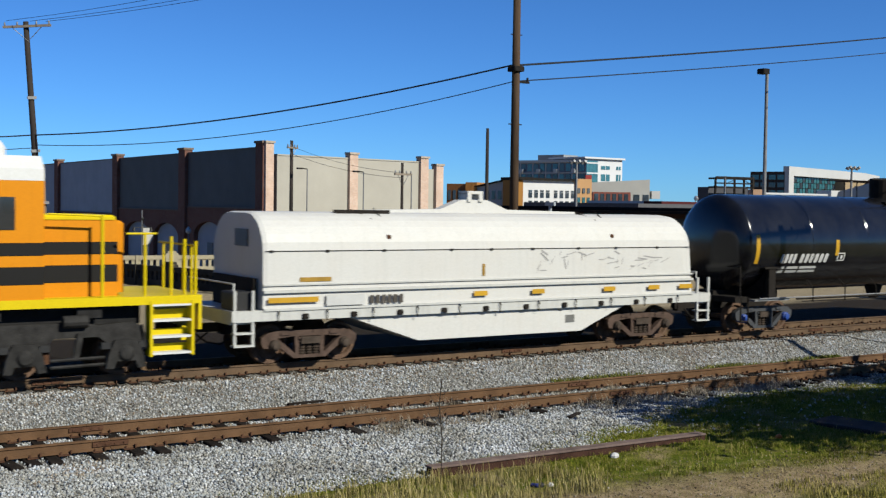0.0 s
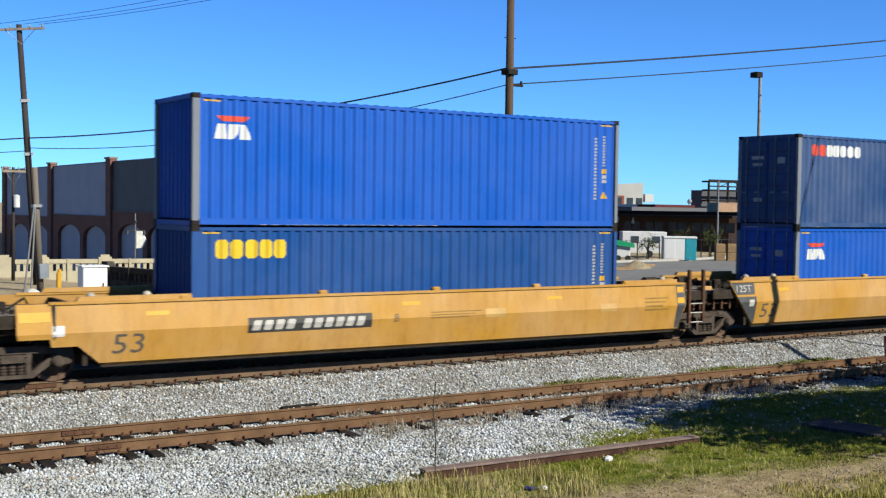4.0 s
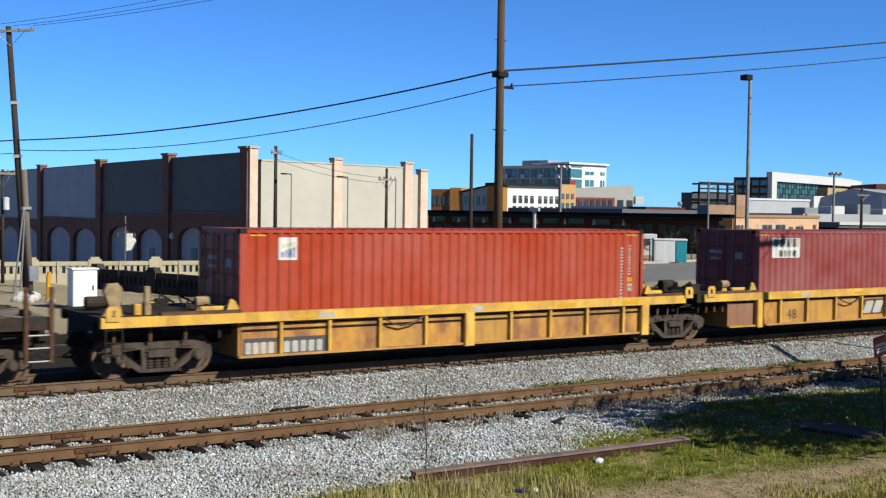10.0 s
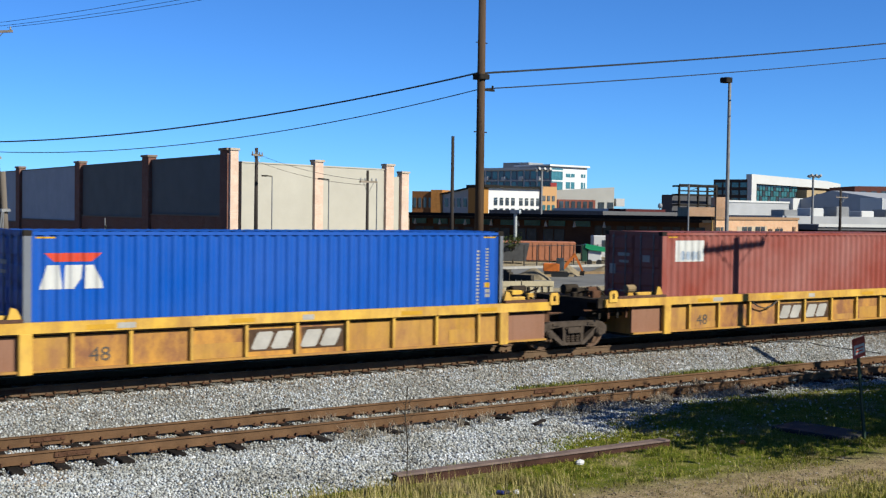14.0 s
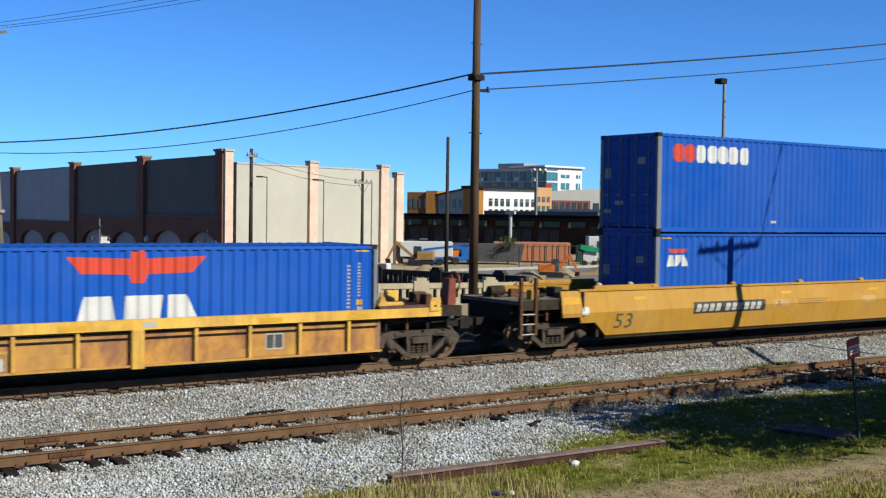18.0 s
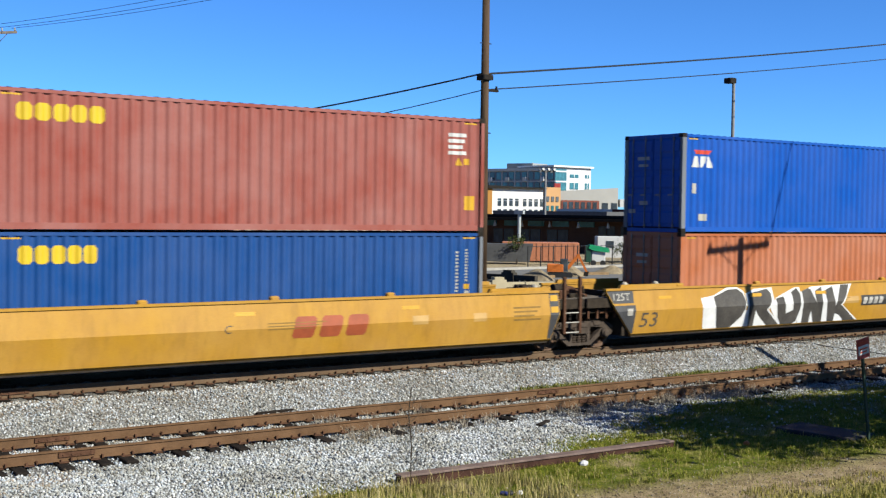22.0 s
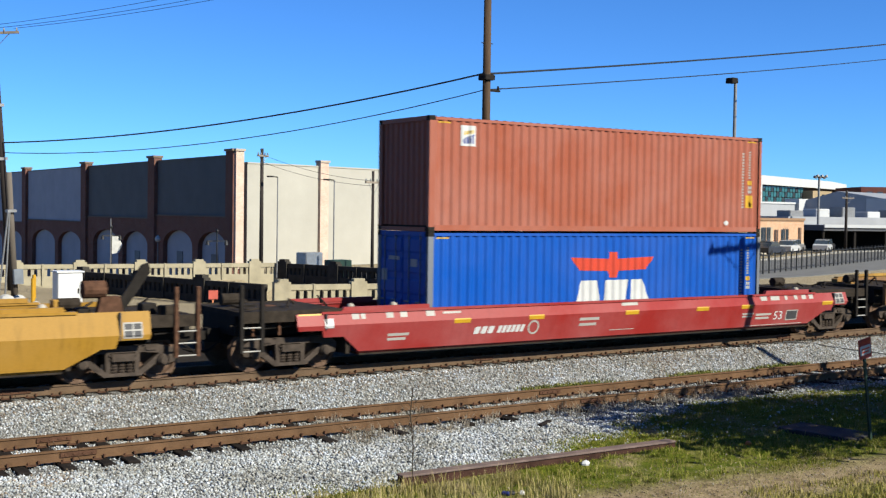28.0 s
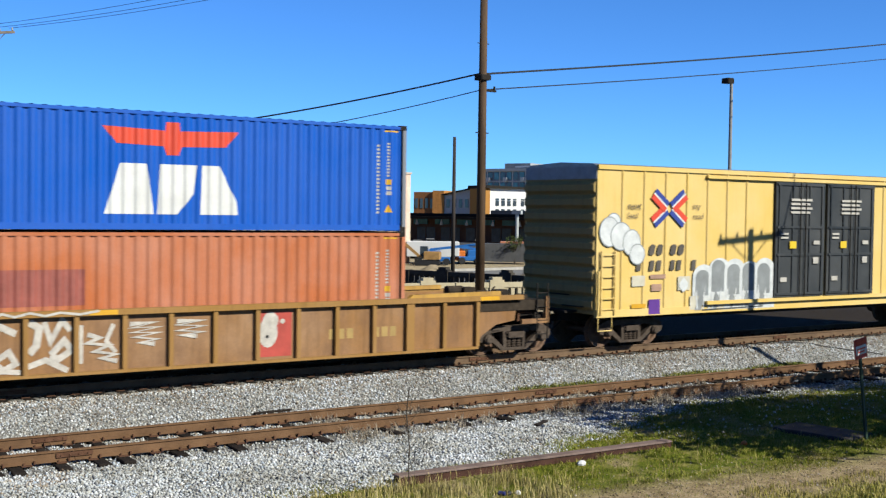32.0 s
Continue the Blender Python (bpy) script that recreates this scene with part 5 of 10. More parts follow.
    part("spray_dot", stamp_z([disc(8.78, 1.2, 0.06)], lvp, 0.008), SPRAYL, c)
    part("spray_dot", stamp_z([disc(8.4, 0.86, 0.04)], lvp, 0.009), BLACKP, c)
    part("mark", stamp_z([rect(10.0 + i * 0.24, 0.72, 0.17, 0.24) for i in range(3)] + [rect(11.2 + i * 0.24, 0.72, 0.17, 0.24) for i in range(3)], lvp), mat("yellowed_mark", (0.45, 0.3, 0.1), 0.6), c, "worn yellow mark")
    return c


# -- coil car with its white hood --
def coil_car(off):
    c = rolling(thing("coil_car", "white covered coil car with rounded hood and faint graffiti", "rail car"), off)
    wm = paint("hood_white", (0.93, 0.92, 0.88), 0.2, 0.02, 0.5, 0.14, (0.55, 0.42, 0.3), 0.08)
    grey = paint("sill_white", (0.80, 0.80, 0.76), 0.35, 0.1, 0.5, 0.35, (0.3, 0.18, 0.1))
    a, b = -6.55, 6.6     # hood ends
    sec = [(-1.46, 1.30), (-1.46, 2.62)] + [(-1.46 + 0.95 * (1 - math.cos(t * math.pi / 14)), 2.62 + 0.88 * math.sin(t * math.pi / 14)) for t in range(1, 8)]
    sec = sec + [(-y, z) for y, z in reversed(sec)]
    hood, n = M(), len(sec)
    rings = [(a, 0.985), (a + 0.10, 1.0), (b - 0.45, 1.0), (b - 0.18, 0.985), (b - 0.05, 0.95), (b, 0.90)]
    for x, k in rings:
        hood.v += [(x, y * (1 if z < 2.6 else k), 1.30 + (z - 1.30) * k) for y, z in sec]
    for r in range(len(rings) - 1):
        hood.f += [(r * n + i + 1, r * n + i, (r + 1) * n + i, (r + 1) * n + i + 1) for i in range(n - 1)]
    hood.f += [tuple(range(n)), tuple(reversed(range((len(rings) - 1) * n, len(rings) * n)))]
    hd = part("hood", hood, wm, c, "white rounded steel hood")
    part("hood_seam", M().box(a + 0.05, b - 0.1, -1.472, -1.455, 2.608, 2.628), STEEL, c, "dark seam of the hood")
    cl = M()
    for x in (-6.4, -5.0, -3.5, -1.6, -0.4, 0.9, 2.4, 3.7, 5.2):
        cl.cbox(x, x + 0.10, -1.49, -1.46, 2.595, 2.64, 0.01)
    part("hood_clamps", cl, STEEL, c, "dark hood clamps along the seam")
    part("sill", M().box(-7.3, 7.3, -1.50, 1.50, 1.06, 1.30), grey, c, "white painted side sill")
    part("sill_lip", M().box(a, b, -1.53, -1.46, 1.68, 1.74).box(a, b, -1.53, -1.46, 1.28, 1.33), grey, c)
    for x0, x1 in ((-6.45, -5.2), (-0.9, -0.5), (0.9, 1.3), (3.3, 3.7), (4.9, 5.3), (6.05, 6.55)):
        part("reflector", M().box(x0, x1, -1.536, -1.530, 1.46, 1.58), YELLOW, c, "faded yellow reflector strip")
    belly = [(-4.45, 1.10), (4.28, 1.10), (2.63, 0.42), (-2.43, 0.42)]
    part("centre_beam", M().prism(belly, "y", -1.40, 1.40), wm, c, "white deep side beam that tapers to both ends")
    lug = M()
    for i in range(10):
        x = -5.6 + i * 1.25
        lug.cbox(x, x + 0.16, -1.55, -1.48, 1.08, 1.2, 0.02)
    part("sill_brackets", lug, STEEL, c)
    # lifting frame on the roof
    part("lifting_beam", M().prism([(-3.5, 3.47), (3.4, 3.47), (3.4, 3.56), (1.05, 3.60), (0.4, 3.85), (-0.4, 3.85), (-1.05, 3.60), (-3.5, 3.55)], "y", -0.16, 0.16), wm, c)
    part("lifting_eye", M().box(-0.24, -0.12, -0.2, 0.2, 3.8, 4.02).box(0.12, 0.24, -0.2, 0.2, 3.8, 4.02).box(-0.24, 0.24, -0.2, 0.2, 4.0, 4.08), wm, c)
    part("roof_bar", M().box(-4.4, -2.9, -0.75, -0.65, 3.42, 3.56), STEEL, c)
    part("end_plate", M().box(a - 0.03, a - 0.005, -0.62, 0.1, 2.7, 3.1), mat("faded_data_plate", (0.10, 0.11, 0.14), 0.5), c, "dark data plate on the hood end")
    part("data_panel", M().box(-5.0, -4.0, -1.53, -1.5, 1.36, 1.60), WHITE, c, "white data panel")
    part("number", stamp([rect(-3.85 + i * 0.16, 1.37, 0.11, 0.2) for i in range(6)], [(-7, -1.505), (7, -1.505)]), GREYP, c, "grey number blocks")
    rs = random.Random(8)
    tag = []
    for k in range(46):
        x, z, ang, l = rs.uniform(1.0, 5.6), rs.uniform(1.9, 2.45), rs.uniform(0, 3.14), rs.uniform(0.15, 0.45)
        if 2.7 < x < 3.1:
            continue
        dx, dz = l * math.cos(ang), l * math.sin(ang) * 0.6
        tag.append([(x, z), (x + 0.03, z + 0.03), (x + dx + 0.03, z + dz + 0.03), (x + dx, z + dz)])
    part("spray_tag", stamp(tag, [(-7, -1.463), (7, -1.463)], 0.003), mat("faint_grey_spray", (0.52, 0.51, 0.5), 0.6), c, "faint grey graffiti")
    part("rust_plate", M().box(-5.65, -4.85, -1.475, -1.462, 1.92, 2.02).box(-0.62, -0.54, -1.475, -1.462, 1.95, 2.25), mat("rusty_decal", (0.5, 0.3, 0.06), 0.7), c, "rust-stained yellow decals")
    part("vent", M().box(2.1, 2.4, -1.412, -1.402, 0.66, 0.86), mat("vent_grey", (0.2, 0.2, 0.19), 0.6), c, "small dark plate on the beam")
    for s, x in ((-1, -7.3), (1, 6.75)):
        part("end_platform", M().box(x, x + 0.55, -1.4, 1.4, 1.0, 1.12), grey, c)
        st = M().box(x + 0.05, x + 0.11, -1.48, -1.42, 0.5, 1.75).box(x + 0.48, x + 0.54, -1.48, -1.42, 0.5, 1.75)
        for z in (0.5, 0.78, 1.05):
            st.box(x + 0.05, x + 0.54, -1.5, -1.3, z, z + 0.04)
        part("end_steps", st, grey, c, "white corner steps and grab iron")
        part("handrail", M().tube([(x + 0.08, -1.4, 1.12), (x + 0.08, -1.4, 1.9), (x + 0.08, 1.4, 1.9), (x + 0.08, 1.4, 1.12)], 0.022), grey, c)
        coupler(c, x + (0 if s < 0 else 0.55), s)
    part("brake_box", M().cbox(-7.2, -6.75, -1.35, -0.6, 1.12, 1.72, 0.03), BLACK, c, "black brake valve box")
    # dark plate added in place of the shaded hollow at the hood end
    part("end_shadow_plate", M().box(a - 0.12, a - 0.04, -1.2, 1.2, 1.3, 2.0), STEEL, c)
    for x in (-3.85, 3.1):
        part("lifting_strut", M().tube([(x, -0.5, 3.55), (x + 0.28, -1.02, 3.33), (x + 0.55, -1.36, 2.95)], 0.032), STEEL, c, "dark angled lifting strut")
        part("lifting_strut", M().tube([(x + 0.58, -0.6, 3.6), (x + 0.58, -1.05, 3.32), (x + 0.56, -1.36, 2.95)], 0.014), STEEL, c)
        part("strut_foot", M().cbox(x + 0.50, x + 0.62, -1.42, -1.32, 2.88, 2.98, 0.02), RUST, c)
    part("belt_rail", M().box(a, b, -1.50, -1.46, 1.84, 1.88), grey, c)
    for i in range(11):
        x = -6.2 + i * 1.22
        part("drain_hook", M().tube([(x, -1.50, 1.30), (x, -1.56, 1.22), (x, -1.52, 1.02)], 0.018), STEEL, c)
    for x in (-5.22, 5.02):
        bogie(c, off, x, frame_m=mat("rusty_bogie", (0.14, 0.095, 0.075), 0.8, 0, 0.3, 6, 50, 0.3))
    return c


# -- tank car --
def tank_car(off):
    c = rolling(thing("tank_car", "glossy black tank car with white lettering and yellow reflector strips", "rail car"), off)
    bm, nodes, links, b = node_mat("tank_black")
    mp = coords(nodes, links)
    n1 = noise_tex(nodes, links, mp, 1.2, 5)
    r1 = ramp(nodes, [(0.3, (0.004, 0.004, 0.005)), (0.75, (0.010, 0.010, 0.011))])
    links.new(n1.outputs[0], r1.inputs[0])
    links.new(r1.outputs[0], b.inputs["Base Color"])
    rr = ramp(nodes, [(0.35, (0.145,) * 3), (0.7, (0.205,) * 3)])
    links.new(n1.outputs[0], rr.inputs[0])
    links.new(rr.outputs[0], b.inputs["Roughness"])
    R, zc, h, mid = 1.49, 2.66, 7.83, 0.38
    prof = [(-h - 0.52 * math.cos(t), R * math.sin(t)) for t in [math.pi / 2 * i / 8 for i in range(1, 8)]] + [(-h, R), (-h + 0.02, R)]
    prof = prof[:8]
    sh = M().lathe([(-h + 2 * h * k / 10, R) for k in range(11)], "x", 72, (mid, 0, zc))
    sh.f = sh.f[:-2]
    sh.smooth = True
    part("tank_shell", sh, bm, c, "glossy black cylindrical tank")
    for sgn in (1, -1):
        hd = M().lathe([(sgn * x, r) for x, r in prof][::sgn], "x", 72, (mid, 0, zc))
        hd.smooth = True
        part("tank_head", hd, bm, c, "black dished tank end")
    for k in (1, 2, 4, 5):
        x = -h + 2 * h * k / 6
        part("weld_band", M().lathe([(x - 0.03, R + 0.001), (x - 0.015, R + 0.006), (x + 0.015, R + 0.006), (x + 0.03, R + 0.001)], "x", 72, (mid, 0, zc)), bm, c)

    def on_shell(polys, lift=0.006):
        m = M()
        for poly in polys:
            zs = [p[1] for p in poly]
            steps = max(1, int((max(zs) - min(zs)) / 0.12))
            for i in range(steps):
                z0 = min(zs) + (max(zs) - min(zs)) * i / steps
                z1 = min(zs) + (max(zs) - min(zs)) * (i + 1) / steps
                cc = clip([(z, x) for x, z in poly], z0, z1)
                if len(cc) > 2:
                    ar = sum(p[0] * q[1] - q[0] * p[1] for p, q in zip(cc, cc[1:] + cc[:1]))
                    cc = cc if ar < 0 else cc[::-1]
                    m.add([(x, -math.sqrt(max(0.01, (R + lift) ** 2 - (z - zc) ** 2)), z) for z, x in cc], [tuple(range(len(cc)))])
        return m

    yel = [rect(-7.36, 2.09, 0.16, 0.87)] + [rect(x, 2.30, 0.16, 0.49) for x in (-3.81, -0.88, 2.56, 5.37)] + [rect(8.04, 2.12, 0.15, 0.88)]
    for p in yel:
        part("reflector", on_shell([p]), YELLOW, c, "yellow reflector strip")
    part("hazard_board", on_shell([rect(1.77, 2.22, 0.79, 0.34)]), ORANGEY, c, "yellow placard board")
    part("owner_mark", on_shell(blocks(4, -6.25, 2.09, 0.72, 0.28, 0.3, 0.1, 0.04) + blocks(6, -5.4, 2.09, 1.32, 0.28, 0.3, 0.15, 0.04)), WHITE, c, "white block lettering and number")
    part("small_writing", on_shell([rect(x, z, w, 0.075) for z in (1.79, 1.91) for x, w in ((-6.24, 0.28), (-5.85, 0.5), (-5.28, 0.75))] + bars(4, 2.53, 1.81, 0.82, 0.46, 0.6) + bars(1, 3.87, 1.82, 0.68, 0.09) + bars(2, 5.15, 1.76, 0.95, 0.15, 0.3) + bars(3, 7.6, 1.82, 0.34, 0.24, 0.4)), WHITE, c, "lines of small white writing")
    part("data_panel", on_shell([rect(6.98, 2.12, 1.05, 0.47)]), mat("grey_panel", (0.55, 0.55, 0.55), 0.5), c, "pale data panel")
    part("data_lines", on_shell(bars(3, 7.05, 2.17, 0.4, 0.36, 0.6) + bars(3, 7.55, 2.17, 0.4, 0.36, 0.6), 0.01), BLACKP, c)
    for x, z, w, k in ((-3.68, 2.13, 0.34, 0.0), (6.33, 1.66, 0.5, 0.1)):
        part("stencil_frame", on_shell([rect(x, z, w, 0.035), rect(x + k, z + 0.22, w, 0.035), rect(x, z, 0.04, 0.25, k), rect(x + w - 0.04, z, 0.04, 0.25, k), rect(x + 0.42 * w, z + 0.06, 0.1, 0.12)]), WHITE, c)
    # fittings on top
    part("valve_housing", M().lathe([(zc + R - 0.05, 0.45), (zc + R + 0.62, 0.45), (zc + R + 0.66, 0.40), (zc + R + 0.67, 0.05)], "z", 20, (0.38, 0, 0)), STEEL, c, "black domed valve housing")
    part("manway", M().lathe([(zc + R - 0.05, 0.33), (zc + R + 0.16, 0.33), (zc + R + 0.2, 0.28)], "z", 18, (1.33, 0, 0)), STEEL, c)
    plat = M().box(-0.6, 1.7, -0.85, -0.5, zc + R - 0.22, zc + R - 0.15).box(-0.6, 1.7, 0.5, 0.85, zc + R - 0.22, zc + R - 0.15)
    part("top_platform", plat, STEEL, c)
    rail = M()
    for y in (-0.85, 0.85):
        rail = M().tube([(-1.35, y, zc + R + 0.58), (1.85, y, zc + R + 0.58)], 0.02)
        for x in (-0.55, 0.1, 0.9, 1.65):
            rail.cyl((x, y, zc + R - 0.24), (x, y, zc + R + 0.58), 0.018, 6)
        part("top_handrail", rail, STEEL, c)
    lad = M()
    arc = [(math.cos(t), math.sin(t)) for t in [math.radians(a) for a in range(188, 128, -6)]]
    for x in (0.95, 1.4):
        pts = [(x, -R - 0.12, 1.15)] + [(x, (R + 0.12) * cc, zc - (R + 0.12) * -ss) for cc, ss in arc]
        lad.tube(pts, 0.025)
    for i in range(9):
        z = 1.25 + i * 0.3
        y = -(R + 0.12) if z < zc else -math.sqrt(max(0.05, (R + 0.12) ** 2 - (z - zc) ** 2))
        lad.cyl((0.95, y, z), (1.4, y, z), 0.018, 6)
    part("side_ladder", lad, STEEL, c, "black steel ladder up the tank side")
    # underframe
    part("underframe", M().box(-8.0, -5.2, -0.4, 0.4, 0.72, 1.25).box(5.95, 8.75, -0.4, 0.4, 0.72, 1.25), STEEL, c)
    for s in (-1, 1):
        part("saddle", M().prism([(-1.1, 1.0), (1.1, 1.0), (1.3, 1.95), (-1.3, 1.95)], "x", s * 6.93 + 0.20, s * 6.93 + 0.50), STEEL, c)
        x = s * 8.18 + 0.37
        part("end_sill", M().box(x - 0.25, x + 0.25, -1.35, 1.35, 0.95, 1.12), STEEL, c)
        part("end_handrail", M().tube([(x, -1.3, 1.1), (x, -1.3, 2.0), (x, 1.3, 2.0), (x, 1.3, 1.1)], 0.022).tube([(x, -1.35, 0.4), (x, -1.35, 1.1)], 0.02).tube([(x + 0.3, -1.35, 0.4), (x + 0.3, -1.35, 1.1)], 0.02).tube([(x, -1.35, 0.4), (x + 0.3, -1.35, 0.4)], 0.02), STEEL, c)
        coupler(c, s * 8.38 + 0.37, s)
    pipem = mat("bright_handrail_steel", (0.42, 0.42, 0.43), 0.35, 0.3, 0.15)
    part("side_rail", M().tube([(-7.2, -1.5, 1.06), (8.0, -1.5, 1.06)], 0.02), pipem, c, "long thin steel side rail")
    part("side_rail", M().tube([(-5.3, -1.46, 0.92), (6.0, -1.46, 0.92)], 0.016), STEEL, c)
    for i in range(8):
        x = -4.9 + i * 1.5
        part("rail_bracket", M().tube([(x, -1.30, 1.55), (x + 0.05, -1.5, 1.3), (x + 0.06, -1.5, 0.9)], 0.022), STEEL, c)
    for x in (-6.6, 7.0):
        part("side_bolster", M().box(x - 0.35, x + 0.35, -1.47, -1.36, 1.93, 1.99).box(x - 0.14, x + 0.14, -1.44, -1.30, 1.0, 1.94), STEEL, c, "black upright tank support")
        part("bolster_plate", M().box(x - 0.75, x + 0.75, -1.46, -1.2, 0.98, 1.03), pipem, c)
    part("brake_lever_box", M().cbox(3.2, 3.6, -1.2, -0.8, 0.72, 0.98, 0.03), STEEL, c)
    part("bottom_outlet", M().lathe([(0.75, 0.12), (0.85, 0.2), (1.2, 0.3)], "z", 14, (0, 0, 0)), STEEL, c)
    part("air_reservoir", M().lathe([(4.0, 0.05), (4.03, 0.17), (4.9, 0.17), (4.93, 0.05)], "x", 14, (0, -0.95, 0.98)), STEEL, c)
    part("brake_pipe", M().tube([(-5.0, -1.0, 0.95), (5.5, -1.0, 0.95)], 0.03), STEEL, c)
    part("end_reservoir", M().lathe([(7.62, 0.05), (7.66, 0.15), (8.46, 0.15), (8.5, 0.05)], "x", 14, (0, -1.3, 1.28)), mat("blue_grey_label", (0.08, 0.09, 0.13), 0.35), c)
    capm = mat("blue_bearing_cap", (0.03, 0.09, 0.42), 0.4, 0, 0.15)
    grey = mat("new_bogie_grey", (0.075, 0.078, 0.085), 0.6, 0.1, 0.2, 5)
    for x in (-6.58, 7.29):
        bogie(c, off, x, capm, grey)
    return c


# -- the rear of the locomotive --
def locomotive(off):
    c = rolling(thing("locomotive", "orange and black diesel locomotive with yellow steps, white roof", "locomotive"), off)
    om, ym = paint("loco_orange", (1.0, 0.36, 0.002), 0.05, 0.0, 0.5, 0.15), paint("loco_yellow", (1.0, 0.76, 0.003), 0.05, 0.0, 0.5, 0.15)
    wm, km = paint("cab_white", (1.0, 1.0, 0.98), 0.05, 0.05, 0.4, 0.1), paint("loco_black", (0.014, 0.013, 0.012), 0.05, 0.0, 0.55, 0.1)
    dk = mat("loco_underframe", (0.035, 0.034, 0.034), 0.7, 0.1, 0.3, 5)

    def banded(name, x0, x1, y, bands):
        """A hood side in coloured bands, each a strip of its own."""
        for a, b, m in bands:
            part(name, M().cbox(x0, x1, -y, y, a, b, 0.012), m, c)

    part("frame_sill", M().box(-16.5, 0.0, -1.5, 1.5, 1.52, 1.70), ym, c, "yellow frame sill")
    banded("short_hood", -3.28, -1.66, 1.05, [(1.70, 2.0, om), (2.0, 2.36, km), (2.36, 2.58, om), (2.58, 2.84, km), (2.84, 3.30, om)])
    part("hood_lid", M().cbox(-3.28, -1.7, -1.07, 1.07, 3.30, 3.40, 0.05), ym, c, "yellow-edged orange lid")
    part("nose_front", M().cbox(-1.68, -1.46, -0.85, 0.85, 1.75, 3.28, 0.06), om, c)
    banded("cab", -5.9, -3.28, 1.48, [(1.70, 2.0, om), (2.0, 2.36, km), (2.36, 2.58, om), (2.58, 2.84, km), (2.84, 4.08, om)])
    part("cab_roof", M().prism([(-1.48, 4.08), (-1.46, 4.32), (-1.2, 4.58), (1.2, 4.58), (1.46, 4.32), (1.48, 4.08)], "x", -5.9, -3.28), wm, c, "white cab roof")
    part("cab_window", M().box(-4.75, -3.85, -1.495, -1.475, 3.1, 3.75), glass_mat("cab_glass", (0.02, 0.02, 0.022)), c, "dark cab side window")
    part("antenna_dome", M().lathe([(4.56, 0.36), (4.75, 0.36), (4.9, 0.26), (4.95, 0.05)], "z", 16, (-4.15, -0.4, 0)), wm, c)
    part("cab_number", stamp(bars(1, -4.6, 2.62, 0.35, 0.2), [(-5, -1.482), (0, -1.482)]), BLACKP, c)
    banded("long_hood", -16.0, -5.9, 0.95, [(1.70, 2.0, om), (2.0, 2.36, km), (2.36, 2.58, om), (2.58, 2.84, km), (2.84, 3.95, om)])
    part("end_plate", M().box(-0.02, 0.05, -1.45, 1.45, 0.95, 1.7), ym, c)
    for x in (-1.05, -16.3):
        st = M()
        for z in (0.45, 0.80, 1.15, 1.48):
            st.box(x, x + 0.85, -1.5, -1.22, z, z + 0.05)
        part("steps", st, wm, c, "white-edged step treads")
        part("step_side", M().box(x - 0.06, x, -1.52, -1.2, 0.42, 1.6).box(x + 0.85, x + 0.91, -1.52, -1.2, 0.42, 1.6), ym, c, "yellow step side")
        for z0, z1 in ((0.50, 0.66), (0.85, 0.98), (1.2, 1.40)):
            part("step_riser", M().box(x, x + 0.85, -1.24, -1.2, z0, z1), ym, c)
    hr = M()
    for x, h in ((-2.1, 3.4), (-1.2, 3.05), (-0.55, 2.95), (-0.25, 2.9), (0.0, 2.85)):
        hr.cyl((x, -1.42 if x < -0.6 else -1.2, 1.65), (x, -1.42 if x < -0.6 else -1.2, h), 0.035, 8)
    hr.tube([(-2.1, -1.42, 3.38), (-3.2, -1.42, 3.42)], 0.022).tube([(-1.6, -1.42, 3.02), (-0.95, -1.42, 3.02)], 0.025)
    for y in (-0.9, -0.4, 0.4, 0.9):
        hr.cyl((0.02, y, 1.7), (0.02, y, 2.75), 0.03, 8)
    hr.tube([(0.02, -1.2, 2.75), (0.02, 1.2, 2.75)], 0.025)
    part("handrail", hr, ym, c, "yellow handrails and posts")
    part("headlight", M().lathe([(-1.48, 0.16), (-1.42, 0.18), (-1.39, 0.15)], "x", 14, (0, 0, 3.0)), km, c)
    part("coupler_pocket", M().box(0.0, 0.3, -0.35, 0.35, 0.6, 1.1), ym, c)
    coupler(c, 0.2, 1)
    part("fuel_tank", M().cbox(-10.4, -6.6, -1.4, 1.4, 0.45, 1.4, 0.1), dk, c)
    tm = mat("loco_bogie_iron", (0.05, 0.048, 0.046), 0.7, 0.0, 0.4, 5, 40, 0.3)
    for x in (-3.65, -13.0):
        side = [(-2.42, 0.74), (-2.46, 1.06), (-2.2, 1.17), (-1.5, 1.12), (-1.1, 1.19), (1.1, 1.19), (1.5, 1.12), (2.2, 1.17), (2.46, 1.06), (2.42, 0.74), (1.72, 0.70), (1.5, 0.88), (0.6, 0.88), (0.38, 0.70), (-0.38, 0.70), (-0.6, 0.88), (-1.5, 0.88), (-1.72, 0.70)]
        bg = part("power_bogie", M().prism(side, "y", -1.36, -1.16).prism(side, "y", 1.16, 1.36), tm, c, "grimy cast power bogie", pose(x, 0, 0))
        for k in (-2.05, 0.0, 2.05):
            part("axle_box", M().prism([(k - 0.42, 0.22), (k - 0.36, 0.52), (k - 0.24, 0.80), (k + 0.24, 0.80), (k + 0.36, 0.52), (k + 0.42, 0.22), (k + 0.26, 0.20), (k + 0.2, 0.36), (k - 0.2, 0.36), (k - 0.26, 0.20)], "y", -1.46, -1.30), tm, bg)
            part("bearing_cap", M().lathe([(-1.53, 0.05), (-1.52, 0.12), (-1.47, 0.17), (-1.42, 0.18)], "y", 14, (k, 0, 0.52)), tm, bg)
